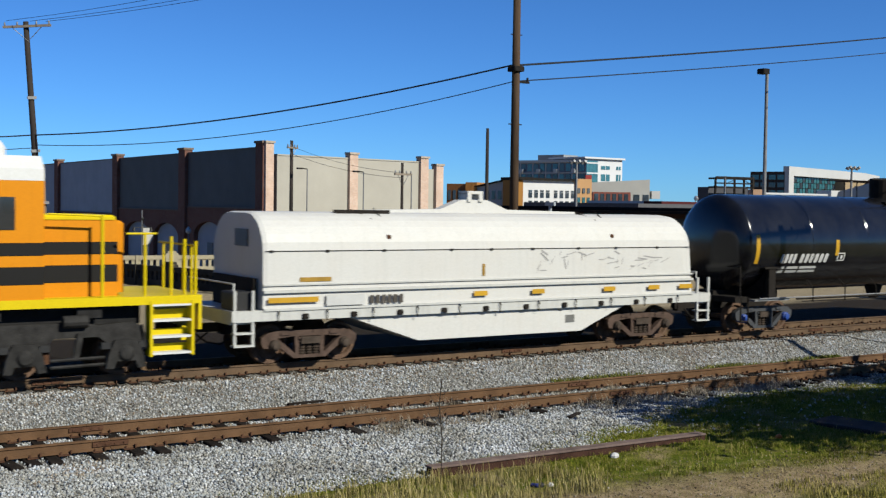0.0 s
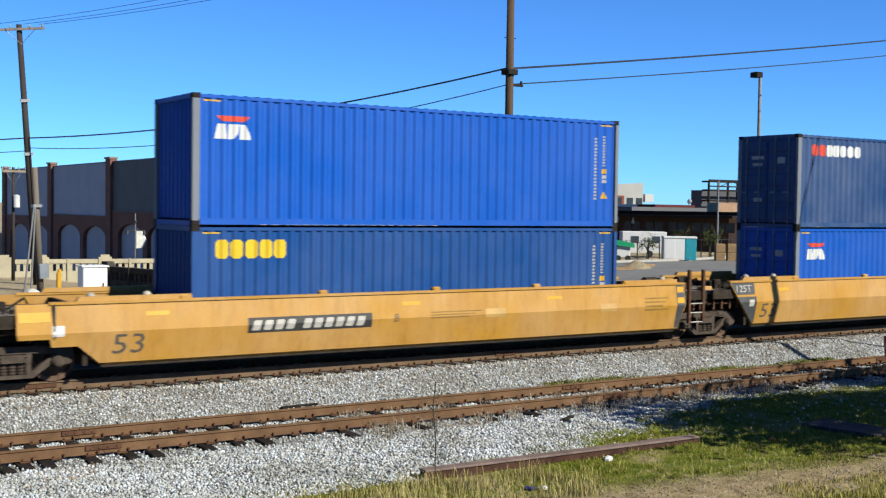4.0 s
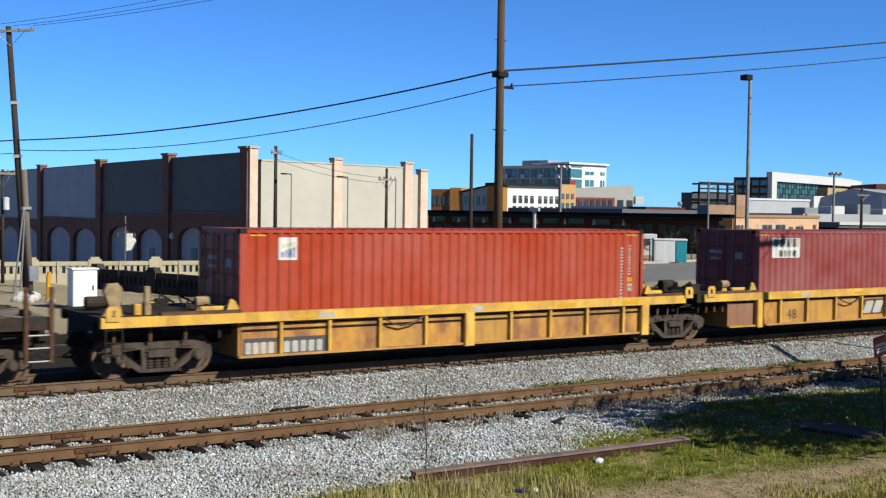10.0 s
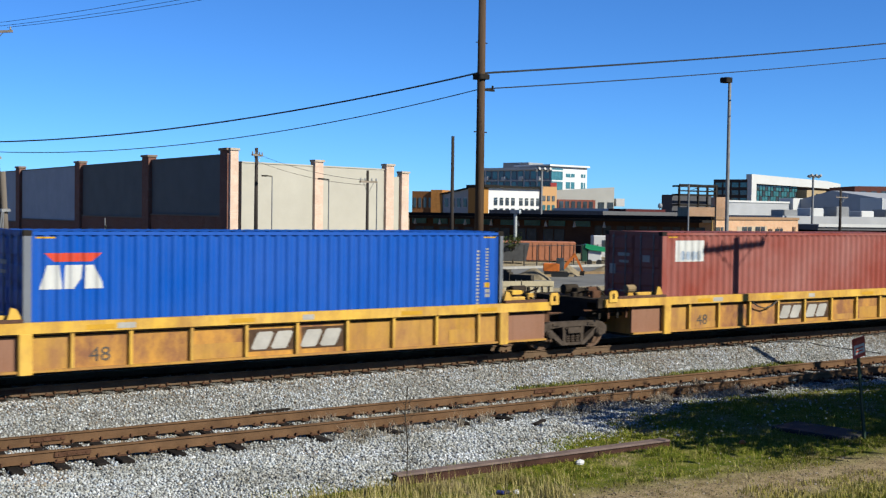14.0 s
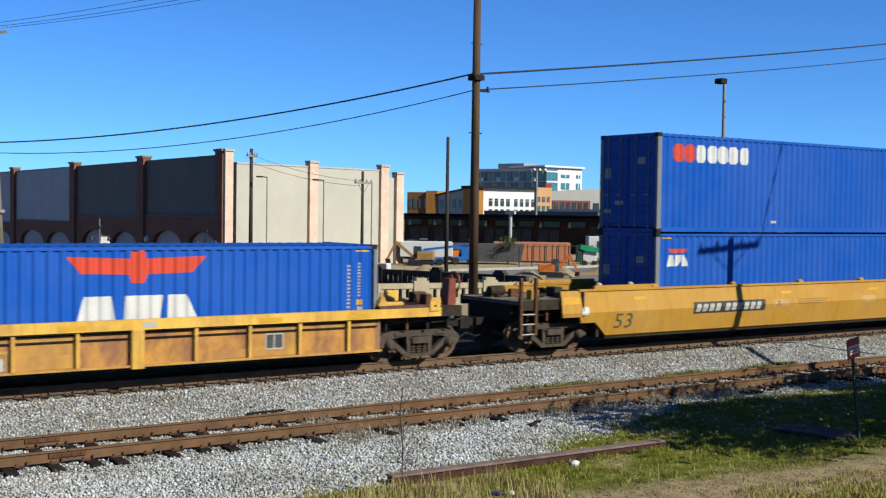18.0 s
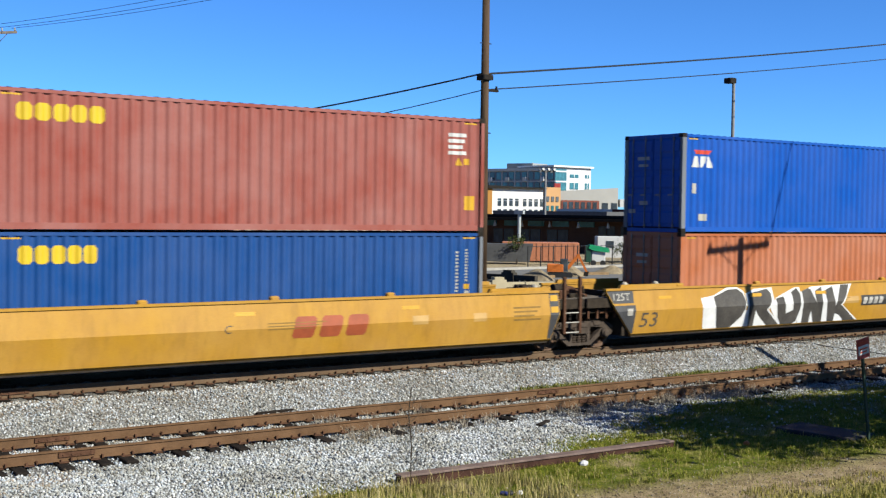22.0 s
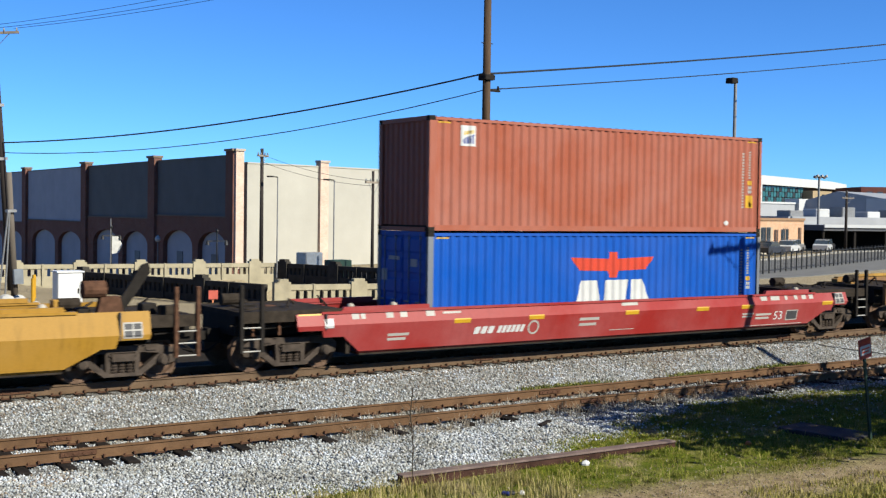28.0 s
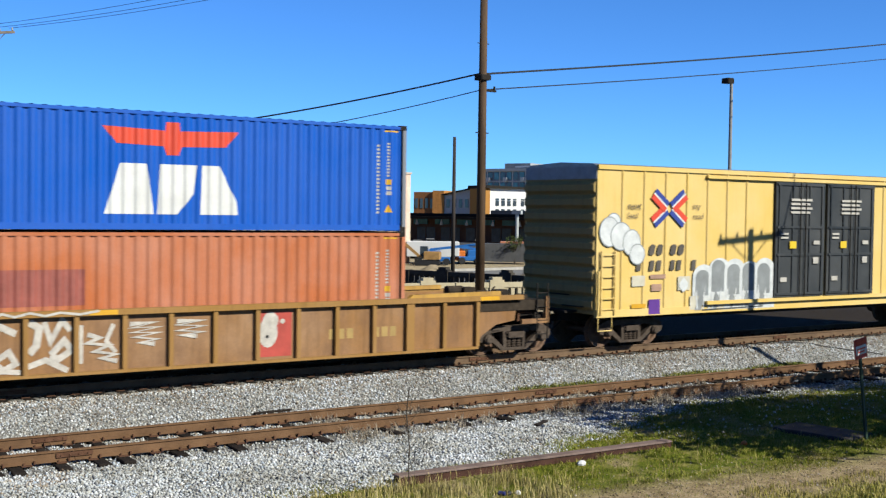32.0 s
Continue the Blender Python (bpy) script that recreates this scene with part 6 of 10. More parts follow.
            for q in (k - 0.5, k + 0.3):
                part("rubber_spring", M().box(q, q + 0.2, -1.4, -1.24, 0.62, 0.76), BLACK, bg)
        for k in (-1.05, 1.05):
            part("brake_cylinder", M().lathe([(k - 0.32, 0.05), (k - 0.30, 0.13), (k + 0.2, 0.13), (k + 0.22, 0.05)], "x", 12, (0, -1.42, 1.22)), tm, bg)
            part("brake_lever", M().prism([(k - 0.1, 0.42), (k + 0.02, 0.42), (k + 0.12, 0.96), (k, 0.98)], "y", -1.44, -1.38), tm, bg)
            part("brake_shoe", M().cbox(k - 0.55, k - 0.42, -0.86, -0.66, 0.30, 0.66, 0.03), RUST, bg)
        for z in (0.30, 0.44):
            for q in (-1.6, 0.5):
                part("brake_rod", M().tube([(q, -1.43, z), (q + 1.1, -1.43, z + 0.02)], 0.035), tm, bg)
        part("sand_pipe", M().tube([(2.4, -1.40, 1.1), (2.5, -1.38, 0.6), (2.38, -1.0, 0.25)], 0.03), tm, bg)
        for k in (-2.05, 0.0, 2.05):
            w = part("wheelset", BOGIE["wheelset"], WHEELM, bg, "", pose(k, 0, 0.457))
            WHEELS.append((w, off + x + k, k))
    bx = M()
    for x in (-4.6, -2.6):
        bx.box(x, x + 0.5, -1.4, -1.25, 1.28, 1.48)
    part("equipment_box", bx, dk, c)
    # dark box added over the bogie to imitate the shade under the frame
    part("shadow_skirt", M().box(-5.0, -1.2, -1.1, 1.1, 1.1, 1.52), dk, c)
    return c


# -- yellow box car --
def box_car(off):
    c = rolling(thing("box_car", "yellow steel box car with black plug doors and graffiti", "rail car"), off)
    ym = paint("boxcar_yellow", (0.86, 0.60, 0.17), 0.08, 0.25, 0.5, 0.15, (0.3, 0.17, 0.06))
    # end paint: the side yellow about halved, its shade put into the colour
    em = paint("boxcar_end_shaded", (0.40, 0.28, 0.09), 0.2, 0.1, 0.6, 0.4)
    km = paint("door_black", (0.035, 0.04, 0.045), 0.12, 0.1, 0.5, 0.1)
    L, yo = 18.6, 1.56
    part("side_wall", M().box(0, L, -yo, -yo + 0.06, 1.0, 5.05), ym, c, "yellow ribbed steel side")
    part("side_wall", M().box(0, L, yo - 0.06, yo, 1.0, 5.05), ym, c)
    part("side_sill", M().box(0, L, -yo - 0.04, -yo + 0.05, 0.92, 1.12), ym, c)
    part("side_sill", M().box(0, L, yo - 0.05, yo + 0.04, 0.92, 1.12), ym, c)
    part("roof_rail", M().box(0, L, -yo - 0.05, -yo + 0.04, 4.98, 5.10), ym, c)
    part("roof", M().prism([(-yo, 5.05), (yo, 5.05), (yo - 0.2, 5.14), (0, 5.2), (-yo + 0.2, 5.14)], "x", 0, L), mat("galvanised_roof", (0.35, 0.38, 0.42), 0.4, 0.5), c, "galvanised sheet roof")
    ribs = [0.92, 1.75, 2.59, 3.44, 4.29, 5.12, 5.96, 12.64, 13.48, 14.31, 15.16, 16.01, 16.85, 17.68]
    for x in ribs:
        part("side_rib", M().prism([(x - 0.05, -yo), (x - 0.02, -yo - 0.035), (x + 0.02, -yo - 0.035), (x + 0.05, -yo)], "z", 1.12, 4.98), ym, c)
    for i in range(9):
        z = 1.1 + i * 0.4
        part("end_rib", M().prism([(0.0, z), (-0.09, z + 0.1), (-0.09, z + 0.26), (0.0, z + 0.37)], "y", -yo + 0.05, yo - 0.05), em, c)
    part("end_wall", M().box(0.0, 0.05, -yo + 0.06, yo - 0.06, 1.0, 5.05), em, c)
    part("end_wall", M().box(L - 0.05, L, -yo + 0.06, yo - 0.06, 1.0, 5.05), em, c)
    # grey-blue colour imitates the sheen on the roof's metal end
    part("end_fascia", M().box(-0.02, 0.0, -yo + 0.02, yo - 0.02, 4.72, 5.06), mat("fascia_sheen_grey_blue", (0.33, 0.36, 0.42), 0.5), c)
    for x0, x1 in ((7.2, 9.52), (9.66, 12.05)):
        d = part("plug_door", M().box(x0, x1, -yo - 0.09, -yo, 1.28, 4.82), km, c, "black steel plug door with locking bars")
        fr = M()
        for z in (1.34, 2.55, 3.4, 4.72):
            fr.box(x0 + 0.05, x1 - 0.05, -yo - 0.13, -yo - 0.09, z, z + 0.07)
        for x in (x0 + 0.12, x0 + 0.75, x0 + 1.55, x1 - 0.18):
            fr.box(x, x + 0.06, -yo - 0.125, -yo - 0.09, 1.34, 4.78)
        part("door_frame", fr, km, d)
        rods = M()
        for x in (x0 + 1.1, x0 + 1.35):
            rods.cyl((x, -yo - 0.14, 1.3), (x, -yo - 0.14, 4.8), 0.02, 6)
        part("lock_rods", rods, STEEL, d)
        pl = [rect(x0 + 0.65, 4.25 - 0.13 * i, 1.0 - 0.1 * (i % 2), 0.07) for i in range(4)] + [rect(x0 + 0.2, 3.2 - 0.12 * i, 0.35, 0.06) for i in range(2)] + [rect(x0 + 1.75, 2.9, 0.3, 0.12), rect(x0 + 1.75, 2.3, 0.25, 0.2), rect(x0 + 0.2, 1.75, 0.3, 0.14)]
        part("door_writing", stamp(pl, [(0, -yo - 0.135), (20, -yo - 0.135)]), DULLW, d, "small white stencils")
        part("sticker", stamp([rect(x0 + 0.62, 2.78, 0.3, 0.22)], [(0, -yo - 0.137), (20, -yo - 0.137)]), SIGNYEL, d)
    part("door_track", M().box(4.2, 14.8, -yo - 0.16, -yo, 1.16, 1.26).box(4.2, 14.8, -yo - 0.1, -yo, 4.84, 4.92), ym, c)
    lad = M()
    for x in (0.12, 0.62):
        lad.box(x, x + 0.05, -yo - 0.09, -yo - 0.05, 1.0, 2.75)
    for i in range(6):
        lad.cyl((0.14, -yo - 0.08, 1.15 + i * 0.3), (0.65, -yo - 0.08, 1.15 + i * 0.3), 0.016, 6)
    lad.tube([(0.02, -yo - 0.08, 1.0), (0.02, -yo - 0.08, 2.2)], 0.04)
    part("corner_ladder", lad, ym, c, "yellow corner ladder")
    part("step", M().tube([(0.1, -yo, 0.95), (0.1, -yo, 0.55), (0.6, -yo, 0.55), (0.6, -yo, 0.95)], 0.022), ym, c)
    flat = [(0, -yo), (20, -yo)]
    lz = 3.95
    def arm(sx, sz, m, k0, k1, lift):
        """One stripe of the crossed emblem, between two of its parallel lines."""
        pt = lambda u, k: (2.71 + sx * (u + 0.22 * k), lz + sz * (0.76 * u + 0.16 - 0.30 * k))
        part("emblem", stamp([[pt(0.0, k0), pt(0.52, k0), pt(0.52, k1), pt(0.0, k1)]], flat, lift), m, c, "blue, white and red crossed emblem")

    for sx in (-1, 1):
        for sz in (-1, 1):
            up = 0.041 + 0.004 * (sx > 0) + 0.008 * (sz > 0)
            arm(sx, sz, BLUEP, 0.0, 0.38, up)
            arm(sx, sz, WHITE, 0.38, 0.52, up + 0.001)
            arm(sx, sz, REDLOGO, 0.52, 0.95, up + 0.002)
    for words, x, z, h in ((("next", "load"), 1.1, 3.90, 0.16), (("any", "road"), 3.66, 3.90, 0.16)):
        for i, wd in enumerate(words):
            part("slogan", stamp(lettering(wd, x, z - 0.25 * i, h, 1.0, 0.2), flat, 0.04), GREYP, c, "small brown slogan")
    part("owner_mark", stamp(blocks(2, 1.93, 2.62, 0.6, 0.30, 0.3, 0.15, 0.05) + blocks(2, 2.76, 2.62, 0.62, 0.30, 0.3, 0.15, 0.05), flat, 0.04), GREYP, c, "brown block lettering")
    part("number", stamp([rect(x, 2.18, 0.17, 0.29, 0.04) for x in (1.45, 1.95, 2.22, 2.76, 3.02, 3.62)], flat, 0.04), GREYP, c, "brown number blocks")
    rs = random.Random(3)
    cloudg, cloudw = mat("spray_mid_grey", (0.30, 0.33, 0.35), 0.6), mat("spray_pale_blue", (0.72, 0.75, 0.76), 0.6)
    for i, (dx, z, w, h) in enumerate(((0.25, 3.25, 0.55, 0.55), (0.0, 2.85, 0.75, 0.85), (0.40, 2.75, 0.8, 0.8), (0.85, 2.6, 0.7, 0.75), (1.12, 2.35, 0.6, 0.6))):
        part("graffiti_bubble", stamp([disc(0.06 + dx + w / 2, z + h / 2, w / 2, 18, h / 2)], flat, 0.038 + 0.003 * i), cloudg, c, "grey outline of bubble graffiti")
        part("graffiti_bubble", stamp([disc(0.06 + dx + w / 2, z + h / 2, w / 2 - 0.03, 18, h / 2 - 0.03)], flat, 0.0395 + 0.003 * i), cloudw, c, "pale grey bubble graffiti")
    sd, ss = mat("spray_dark", (0.05, 0.06, 0.06), 0.6), mat("spray_silver", (0.70, 0.73, 0.74), 0.5)
    def dome(u, z, w, h):
        """A shape with a round top."""
        return [(u, z), (u + w, z)] + [(u + w / 2 + w / 2 * math.cos(t), z + h - 0.4 * w + 0.4 * w * math.sin(t)) for t in [math.pi * j / 12 for j in range(13)]]

    smoke = mat("spray_smoke_grey", (0.27, 0.29, 0.30), 0.6)
    for i in range(5):
        # pale domes that overlap, each with a grey shade inside and pale drips
        x, hh = 3.70 + i * 0.66, 1.42 + 0.14 * rs.random() - 0.1 * (i == 0)
        part("graffiti_bubble", stamp([dome(x, 0.98, 0.92, hh)], flat, 0.038 + 0.002 * i), ss, c, "silver-white bubble graffiti")
        part("graffiti_shade", stamp([dome(x + 0.12, 1.42 + 0.1 * (i % 2), 0.58, hh - 0.6)], flat, 0.0388 + 0.002 * i), smoke, c, "grey shade in bubble graffiti")
        part("graffiti_shade", stamp([[(x + 0.1 + 0.1 * (i % 3), 1.0), (x + 0.34, 1.0), (x + 0.5, 1.3), (x + 0.3, 1.55), (x + 0.22, 1.3)]], flat, 0.0495), smoke, c)
        for k in range(3):
            u = x + 0.14 + 0.24 * k + 0.06 * rs.random()
            part("graffiti_line", stamp([[(u, 1.02), (u + 0.05, 1.02), (u + 0.1 + 0.1 * (k - 1), 1.5 + 0.3 * rs.random()), (u + 0.04 + 0.1 * (k - 1), 1.5)]], flat, 0.0505 + 0.0005 * k), ss, c, "pale sprayed drip")
    part("graffiti_bubble", stamp(blocks(1, 3.15, 1.55, 0.36, 0.4, 0, 0.42), flat, 0.049), ss, c)
    part("graffiti_line", stamp([[(4.1, 0.98), (6.75, 1.02), (6.75, 1.05), (4.1, 1.02)]], flat, 0.053), sd, c, "dark sprayed line")
    part("paint_square", stamp([rect(1.96, 0.95, 0.44, 0.42)], flat, 0.043), mat("spray_purple", (0.12, 0.03, 0.30), 0.6), c, "purple painted square")
    part("paint_patches", stamp([rect(2.0, 1.95, 0.6, 0.12), rect(2.05, 1.6, 0.4, 0.2)], flat, 0.04), mat("spray_tan", (0.45, 0.28, 0.2), 0.6), c)
    part("paint_patches", stamp([rect(3.1, 1.6, 0.5, 0.4), rect(1.3, 1.75, 0.5, 0.3), rect(3.6, 1.02, 0.5, 0.4)], flat, 0.041), mat("spray_cream", (0.66, 0.62, 0.5), 0.6), c)
    part("reflector", stamp([rect(1.3, 1.14, 0.55, 0.12), rect(8.0, 1.18, 0.5, 0.1)], flat, 0.045), ORANGEY, c)
    part("underframe", M().box(0.2, L - 0.2, -0.45, 0.45, 0.72, 1.0).box(3.5, L - 3.5, -1.3, 1.3, 0.8, 0.95), STEEL, c)
    part("end_handrail", M().tube([(-0.12, -1.2, 1.2), (-0.12, -0.3, 1.2)], 0.02).tube([(-0.12, -0.6, 1.5), (-0.12, 0.6, 1.5)], 0.02), STEEL, c)
    part("end_platform", M().box(-0.45, 0.0, -0.8, 0.8, 1.02, 1.08), STEEL, c)
    for x in (1.75, L - 1.75):
        bogie(c, off, x)
    coupler(c, -0.1, -1)
    coupler(c, L + 0.1, 1)
    return c

# -- what runs in the train, from the front --
BLUE = paint("container_blue", (0.003, 0.108, 0.57), 0.12, 0.035, 0.5, 0.25, (0.10, 0.06, 0.05))
BLUE2 = paint("container_deep_blue", (0.006, 0.075, 0.30), 0.15, 0.05, 0.5, 0.3, (0.10, 0.06, 0.05))
SLATE = paint("container_slate_blue", (0.014, 0.068, 0.22), 0.28, 0.14, 0.5, 0.4, (0.16, 0.09, 0.06))
ORANGE = paint("container_orange", (0.60, 0.20, 0.085), 0.10, 0.2, 0.5, 0.18, (0.25, 0.1, 0.05))
ORANGE2 = paint("container_tan_orange", (0.50, 0.17, 0.07), 0.10, 0.2, 0.5, 0.18, (0.2, 0.08, 0.04))
MAROON = paint("container_maroon", (0.33, 0.055, 0.05), 0.08, 0.2, 0.5, 0.18, (0.16, 0.05, 0.035))
MAROON2 = paint("container_red_brown", (0.37, 0.085, 0.06), 0.08, 0.2, 0.5, 0.18, (0.16, 0.05, 0.035))
RUSTC = paint("container_rust_orange", (0.47, 0.125, 0.065), 0.08, 0.15, 0.5, 0.18, (0.16, 0.05, 0.035))
REDOR = paint("container_red_orange", (0.50, 0.062, 0.02), 0.08, 0.12, 0.45, 0.15, (0.2, 0.05, 0.02))
CRIMSON = paint("container_crimson", (0.33, 0.035, 0.032), 0.08, 0.15, 0.45, 0.15, (0.16, 0.05, 0.035))
SALMON = paint("container_salmon", (0.55, 0.165, 0.06), 0.08, 0.2, 0.5, 0.15, (0.2, 0.06, 0.04))
POSTG = paint("faded_corner_post", (0.22, 0.24, 0.28), 0.5, 0.1, 0.6, 0.3, (0.2, 0.12, 0.07))
LOW, HIGH, HC, STD = 0.349, 3.250, 2.896, 2.591


def logo_square(h):
    return [("emblem", [rect(0.95, h - 0.72, 0.48, 0.52)], WHITE, "white square emblem"), ("emblem", [[(1.0, h - 0.66), (1.38, h - 0.66), (1.38, h - 0.4), (1.0, h - 0.55)]], BLUEP, "blue wave"),
            ("emblem", [[(1.02, h - 0.36), (1.38, h - 0.30), (1.38, h - 0.38), (1.02, h - 0.46)]], SIGNYEL, "yellow wave")]


def panel_mark(x, h, w=1.15, hh=0.5, yellow=False):
    out = [("emblem_panel", [rect(x, h - 0.25 - hh, w, hh)], WHITE, "white emblem panel")]
    if yellow:
        out += [("emblem", [rect(x + 0.06, h - 0.22 - hh * 0.5, w - 0.12, hh * 0.42)], BLACKP, "black bar"), ("emblem", [[(x + 0.35, h - 0.22 - hh * 0.48), (x + w - 0.06, h - 0.22 - hh * 0.48), (x + w - 0.06, h - 0.24 - hh * 0.1)]], SIGNYEL, "yellow wedge")]
        out += [("mark", blocks(4, x + 0.3, h - 0.22 - hh, w - 0.4, hh * 0.33), GREYP, "grey block letters")]
    else:
        out += [("mark", blocks(4, x + 0.2, h - 0.22 - hh, w - 0.3, hh * 0.45), mat("pale_blue_mark", (0.3, 0.42, 0.6), 0.5), "pale blue block letters")]
    return out


def upright_mark(n, h, x=0.95, w=0.3, hh=1.5, m=None):
    step = hh / n
    return [("mark", [blocks(1, x, h - 0.25 - (i + 1) * step, w, step * 0.82, 0, 0.06)[0] for i in range(n)], m or WHITE, "white block letters set upright")]


def big_emblem(h, x=6.2, low=0.0):
    return [("emblem", eagle(x + 0.0, h - 0.62 - 1.8 * low, 3.1), REDLOGO, "large red winged emblem"), ("mark", big_mark(x - 1.5, h - 2.15 - low, 3.0, 1.08), WHITE, "large white block mark")]


def row_mark(n, x, h, w, hh, m, red=0):
    z = h - 0.3 - hh
    step = w / n
    out = []
    if red:
        out.append(("mark", blocks(red, x, z, step * red, hh, 0.12, 0.2), REDLOGO, "red block letters"))
    out.append(("mark", blocks(n - red, x + step * red, z, step * (n - red), hh, 0.12, 0.2), m, "rounded block letters of a company mark"))
    return out


def ew(h, k=1):
    return end_writing(h) + [strips(h)]


locomotive(-190.55)
coil_car(-182.52)
tank_car(-165.98)

well53(-151.11, "yellow-orange well car with grey patches under two blue containers", WELLYP, "end", "mid", number=1.2, letter="B", stripe=False, seed=11)
container(-151.11, LOW, HC, BLUE2, "dark blue corrugated container low in the well", False, row_mark(5, 0.55, HC, 1.75, 0.42, SIGNYEL) + ew(HC), post_m=BLUE2)
container(-151.11, HIGH, HC, BLUE, "blue corrugated container with rust stains, stacked on another", False, small_mark(0.55, HC) + ew(HC), post_m=POSTG)
well53(-131.63, "yellow-orange well car with a black mark panel under blue containers", WELLYP, ttx=(4.82, "panel"), letter="C", seed=12)
container(-131.63, LOW, HC, BLUE, "bright blue corrugated container low in the well", True, small_mark(0.55, HC) + ew(HC), post_m=POSTG)
container(-131.63, HIGH, HC, SLATE, "slate blue corrugated container with red and white mark", True, row_mark(7, 0.65, HC, 2.35, 0.36, WHITE, 2) + [("writing", [rect(11.0, HC - 0.6, 0.75, 0.2), rect(11.0, HC - 0.85, 0.25, 0.22), rect(6.4, 0.75, 0.22, 0.11), rect(10.6, 0.2, 0.2, 0.1)], DULLW, "white stencilled writing"), ("height_warning", [rect(11.4, HC - 1.25, 0.2, 0.15), [(11.36, HC - 1.55), (11.64, HC - 1.55), (11.5, HC - 1.35)]], YELLOW, "yellow warning stickers")], post_m=POSTG)
well53(-112.32, "yellow-orange well car under an orange and a maroon container", WELLYP, "mid", "end", number=8.07, letter="A", seed=13)
container(-112.32, LOW, HC, MAROON, "maroon corrugated container low in the well", True, panel_mark(0.6, HC) + ew(HC))
container(-112.32, HIGH, HC, ORANGE, "faded orange corrugated container, stacked", False, upright_mark(6, HC) + ew(HC) + [("faded_patch", [rect(2.75, 0.55, 0.32, 2.1)], mat("pale_stain", (0.48, 0.27, 0.12), 0.6), "pale upright stain"), ("faded_patch", [rect(5.75, 0.62, 0.55, 0.42)], mat("pale_patch", (0.45, 0.3, 0.14), 0.6), "pale patch")])

well48(-90.93, "rusty yellow ribbed well car under a red-orange container", "end", "mid", 0, False, 3, -1.84, x0=-0.1, x1=12.2)
container(-90.93, LOW, HC, REDOR, "red-orange corrugated container in a ribbed well", True, logo_square(HC) + ew(HC))
well48(-74.17, "rusty yellow ribbed well car with a hanging hose", "mid", "mid", None, True, 5, -3.25)
container(-74.17, LOW, HC, MAROON, "maroon corrugated container with a white and yellow emblem", True, panel_mark(0.75, HC, 1.3, 0.6, True) + ew(HC))
well48(-56.23, "rusty yellow ribbed well car under a blue container", "mid", "mid", None, True, 6, -3.22)
container(-56.23, LOW, HC, BLUE, "blue corrugated container with grey corner posts", True, small_mark(0.42, HC, 1.5) + ew(HC), post_m=POSTG)
well48(-38.26, "rusty yellow ribbed well car under a red-brown container", "mid", "mid", None, True, 7, -3.25)
container(-38.26, LOW, HC, MAROON2, "red-brown corrugated container with a white panel", True, panel_mark(0.55, HC, 1.2, 0.62) + ew(HC))
well48(-21.60, "rusty yellow ribbed well car with a grey end panel", "mid", "end", 1, False, 8, -1.96, 13.5, x0=-0.1, x1=12.2)
container(-21.60, LOW, STD, BLUE, "blue corrugated container with a large red and white emblem", True, big_emblem(STD) + ew(STD), post_m=POSTG)

well53(0.0, "yellow-orange well car with white reflector under blue containers", WELLY, "end", "mid", number=1.28, letter="A", stripe=False, seed=14)
container(0.0, LOW, HC, BLUE, "bright blue corrugated container with small mark, low in the well", True, small_mark(0.5, HC) + ew(HC), post_m=POSTG)
container(0.0, HIGH, HC, BLUE, "bright blue corrugated container with red and white mark, stacked", True, row_mark(7, 0.65, HC, 3.3, 0.52, WHITE, 2) + [("writing", [rect(11.3, HC - 0.55, 0.6, 0.18), rect(11.3, HC - 0.78, 0.25, 0.2), rect(5.0, 0.3, 0.2, 0.08)], DULLW, "worn white writing"), ("height_warning", [rect(11.6, HC - 1.15, 0.2, 0.16)], YELLOW, "yellow sticker")], post_m=POSTG)
well53(19.36, "yellow-orange well car with a faded red mark", WELLY, ttx=(6.62, "red"), letter="C", seed=15)
container(19.36, LOW, HC, BLUE2, "dark blue corrugated container with yellow mark, low in the well", True, row_mark(5, 0.6, HC, 1.65, 0.38, SIGNYEL) + ew(HC), post_m=POSTG)
container(19.36, HIGH, HC, MAROON2, "red-brown corrugated container with yellow mark, stacked", True, row_mark(5, 0.55, HC, 1.85, 0.36, SIGNYEL) + [("writing", bars(4, 11.1, HC - 0.95, 0.55, 0.6, 0.4), WHITE, "white writing"), ("height_warning", [rect(11.55, HC - 1.2, 0.18, 0.16), [(11.3, HC - 1.22), (11.52, HC - 1.22), (11.41, HC - 1.02)], rect(11.6, 0.55, 0.32, 0.36)], YELLOW, "yellow warning stickers"), strips(HC)])
drunk, dlv = well53(38.69, "yellow-orange well car with big black and white graffiti", WELLY, "mid", "end", number=8.05, letter="", seed=16)
SPRAYW, SPRAYK = mat("spray_white", (0.95, 0.95, 0.95), 0.6, 0, 0.1, 3), mat("spray_black", (0.09, 0.08, 0.07), 0.6, 0, 0.5, 1.6, 14)
BACKING = [[(0.6, 1.34), (1.1, 1.4), (1.33, 0.42), (0.77, 0.42)], [(1.07, 1.38), (1.7, 1.62), (2.15, 1.63), (2.43, 1.5), (2.55, 1.1), (2.43, 0.7), (2.05, 0.42), (1.27, 0.42)],
           [(2.43, 0.9), (2.72, 0.95), (2.75, 0.42), (1.95, 0.42)], [(2.5, 1.42), (2.9, 1.55), (3.7, 1.58), (3.78, 1.2), (3.55, 0.9), (4.2, 0.42), (3.16, 0.42), (2.7, 0.42)],
           [(3.55, 1.0), (3.87, 1.26), (4.73, 1.55), (5.0, 1.56), (5.1, 0.83), (4.95, 0.42), (4.1, 0.42)], [(4.98, 1.4), (5.57, 1.56), (7.6, 1.61), (7.1, 0.94), (7.98, 0.42), (6.15, 0.42), (4.99, 0.42)]]
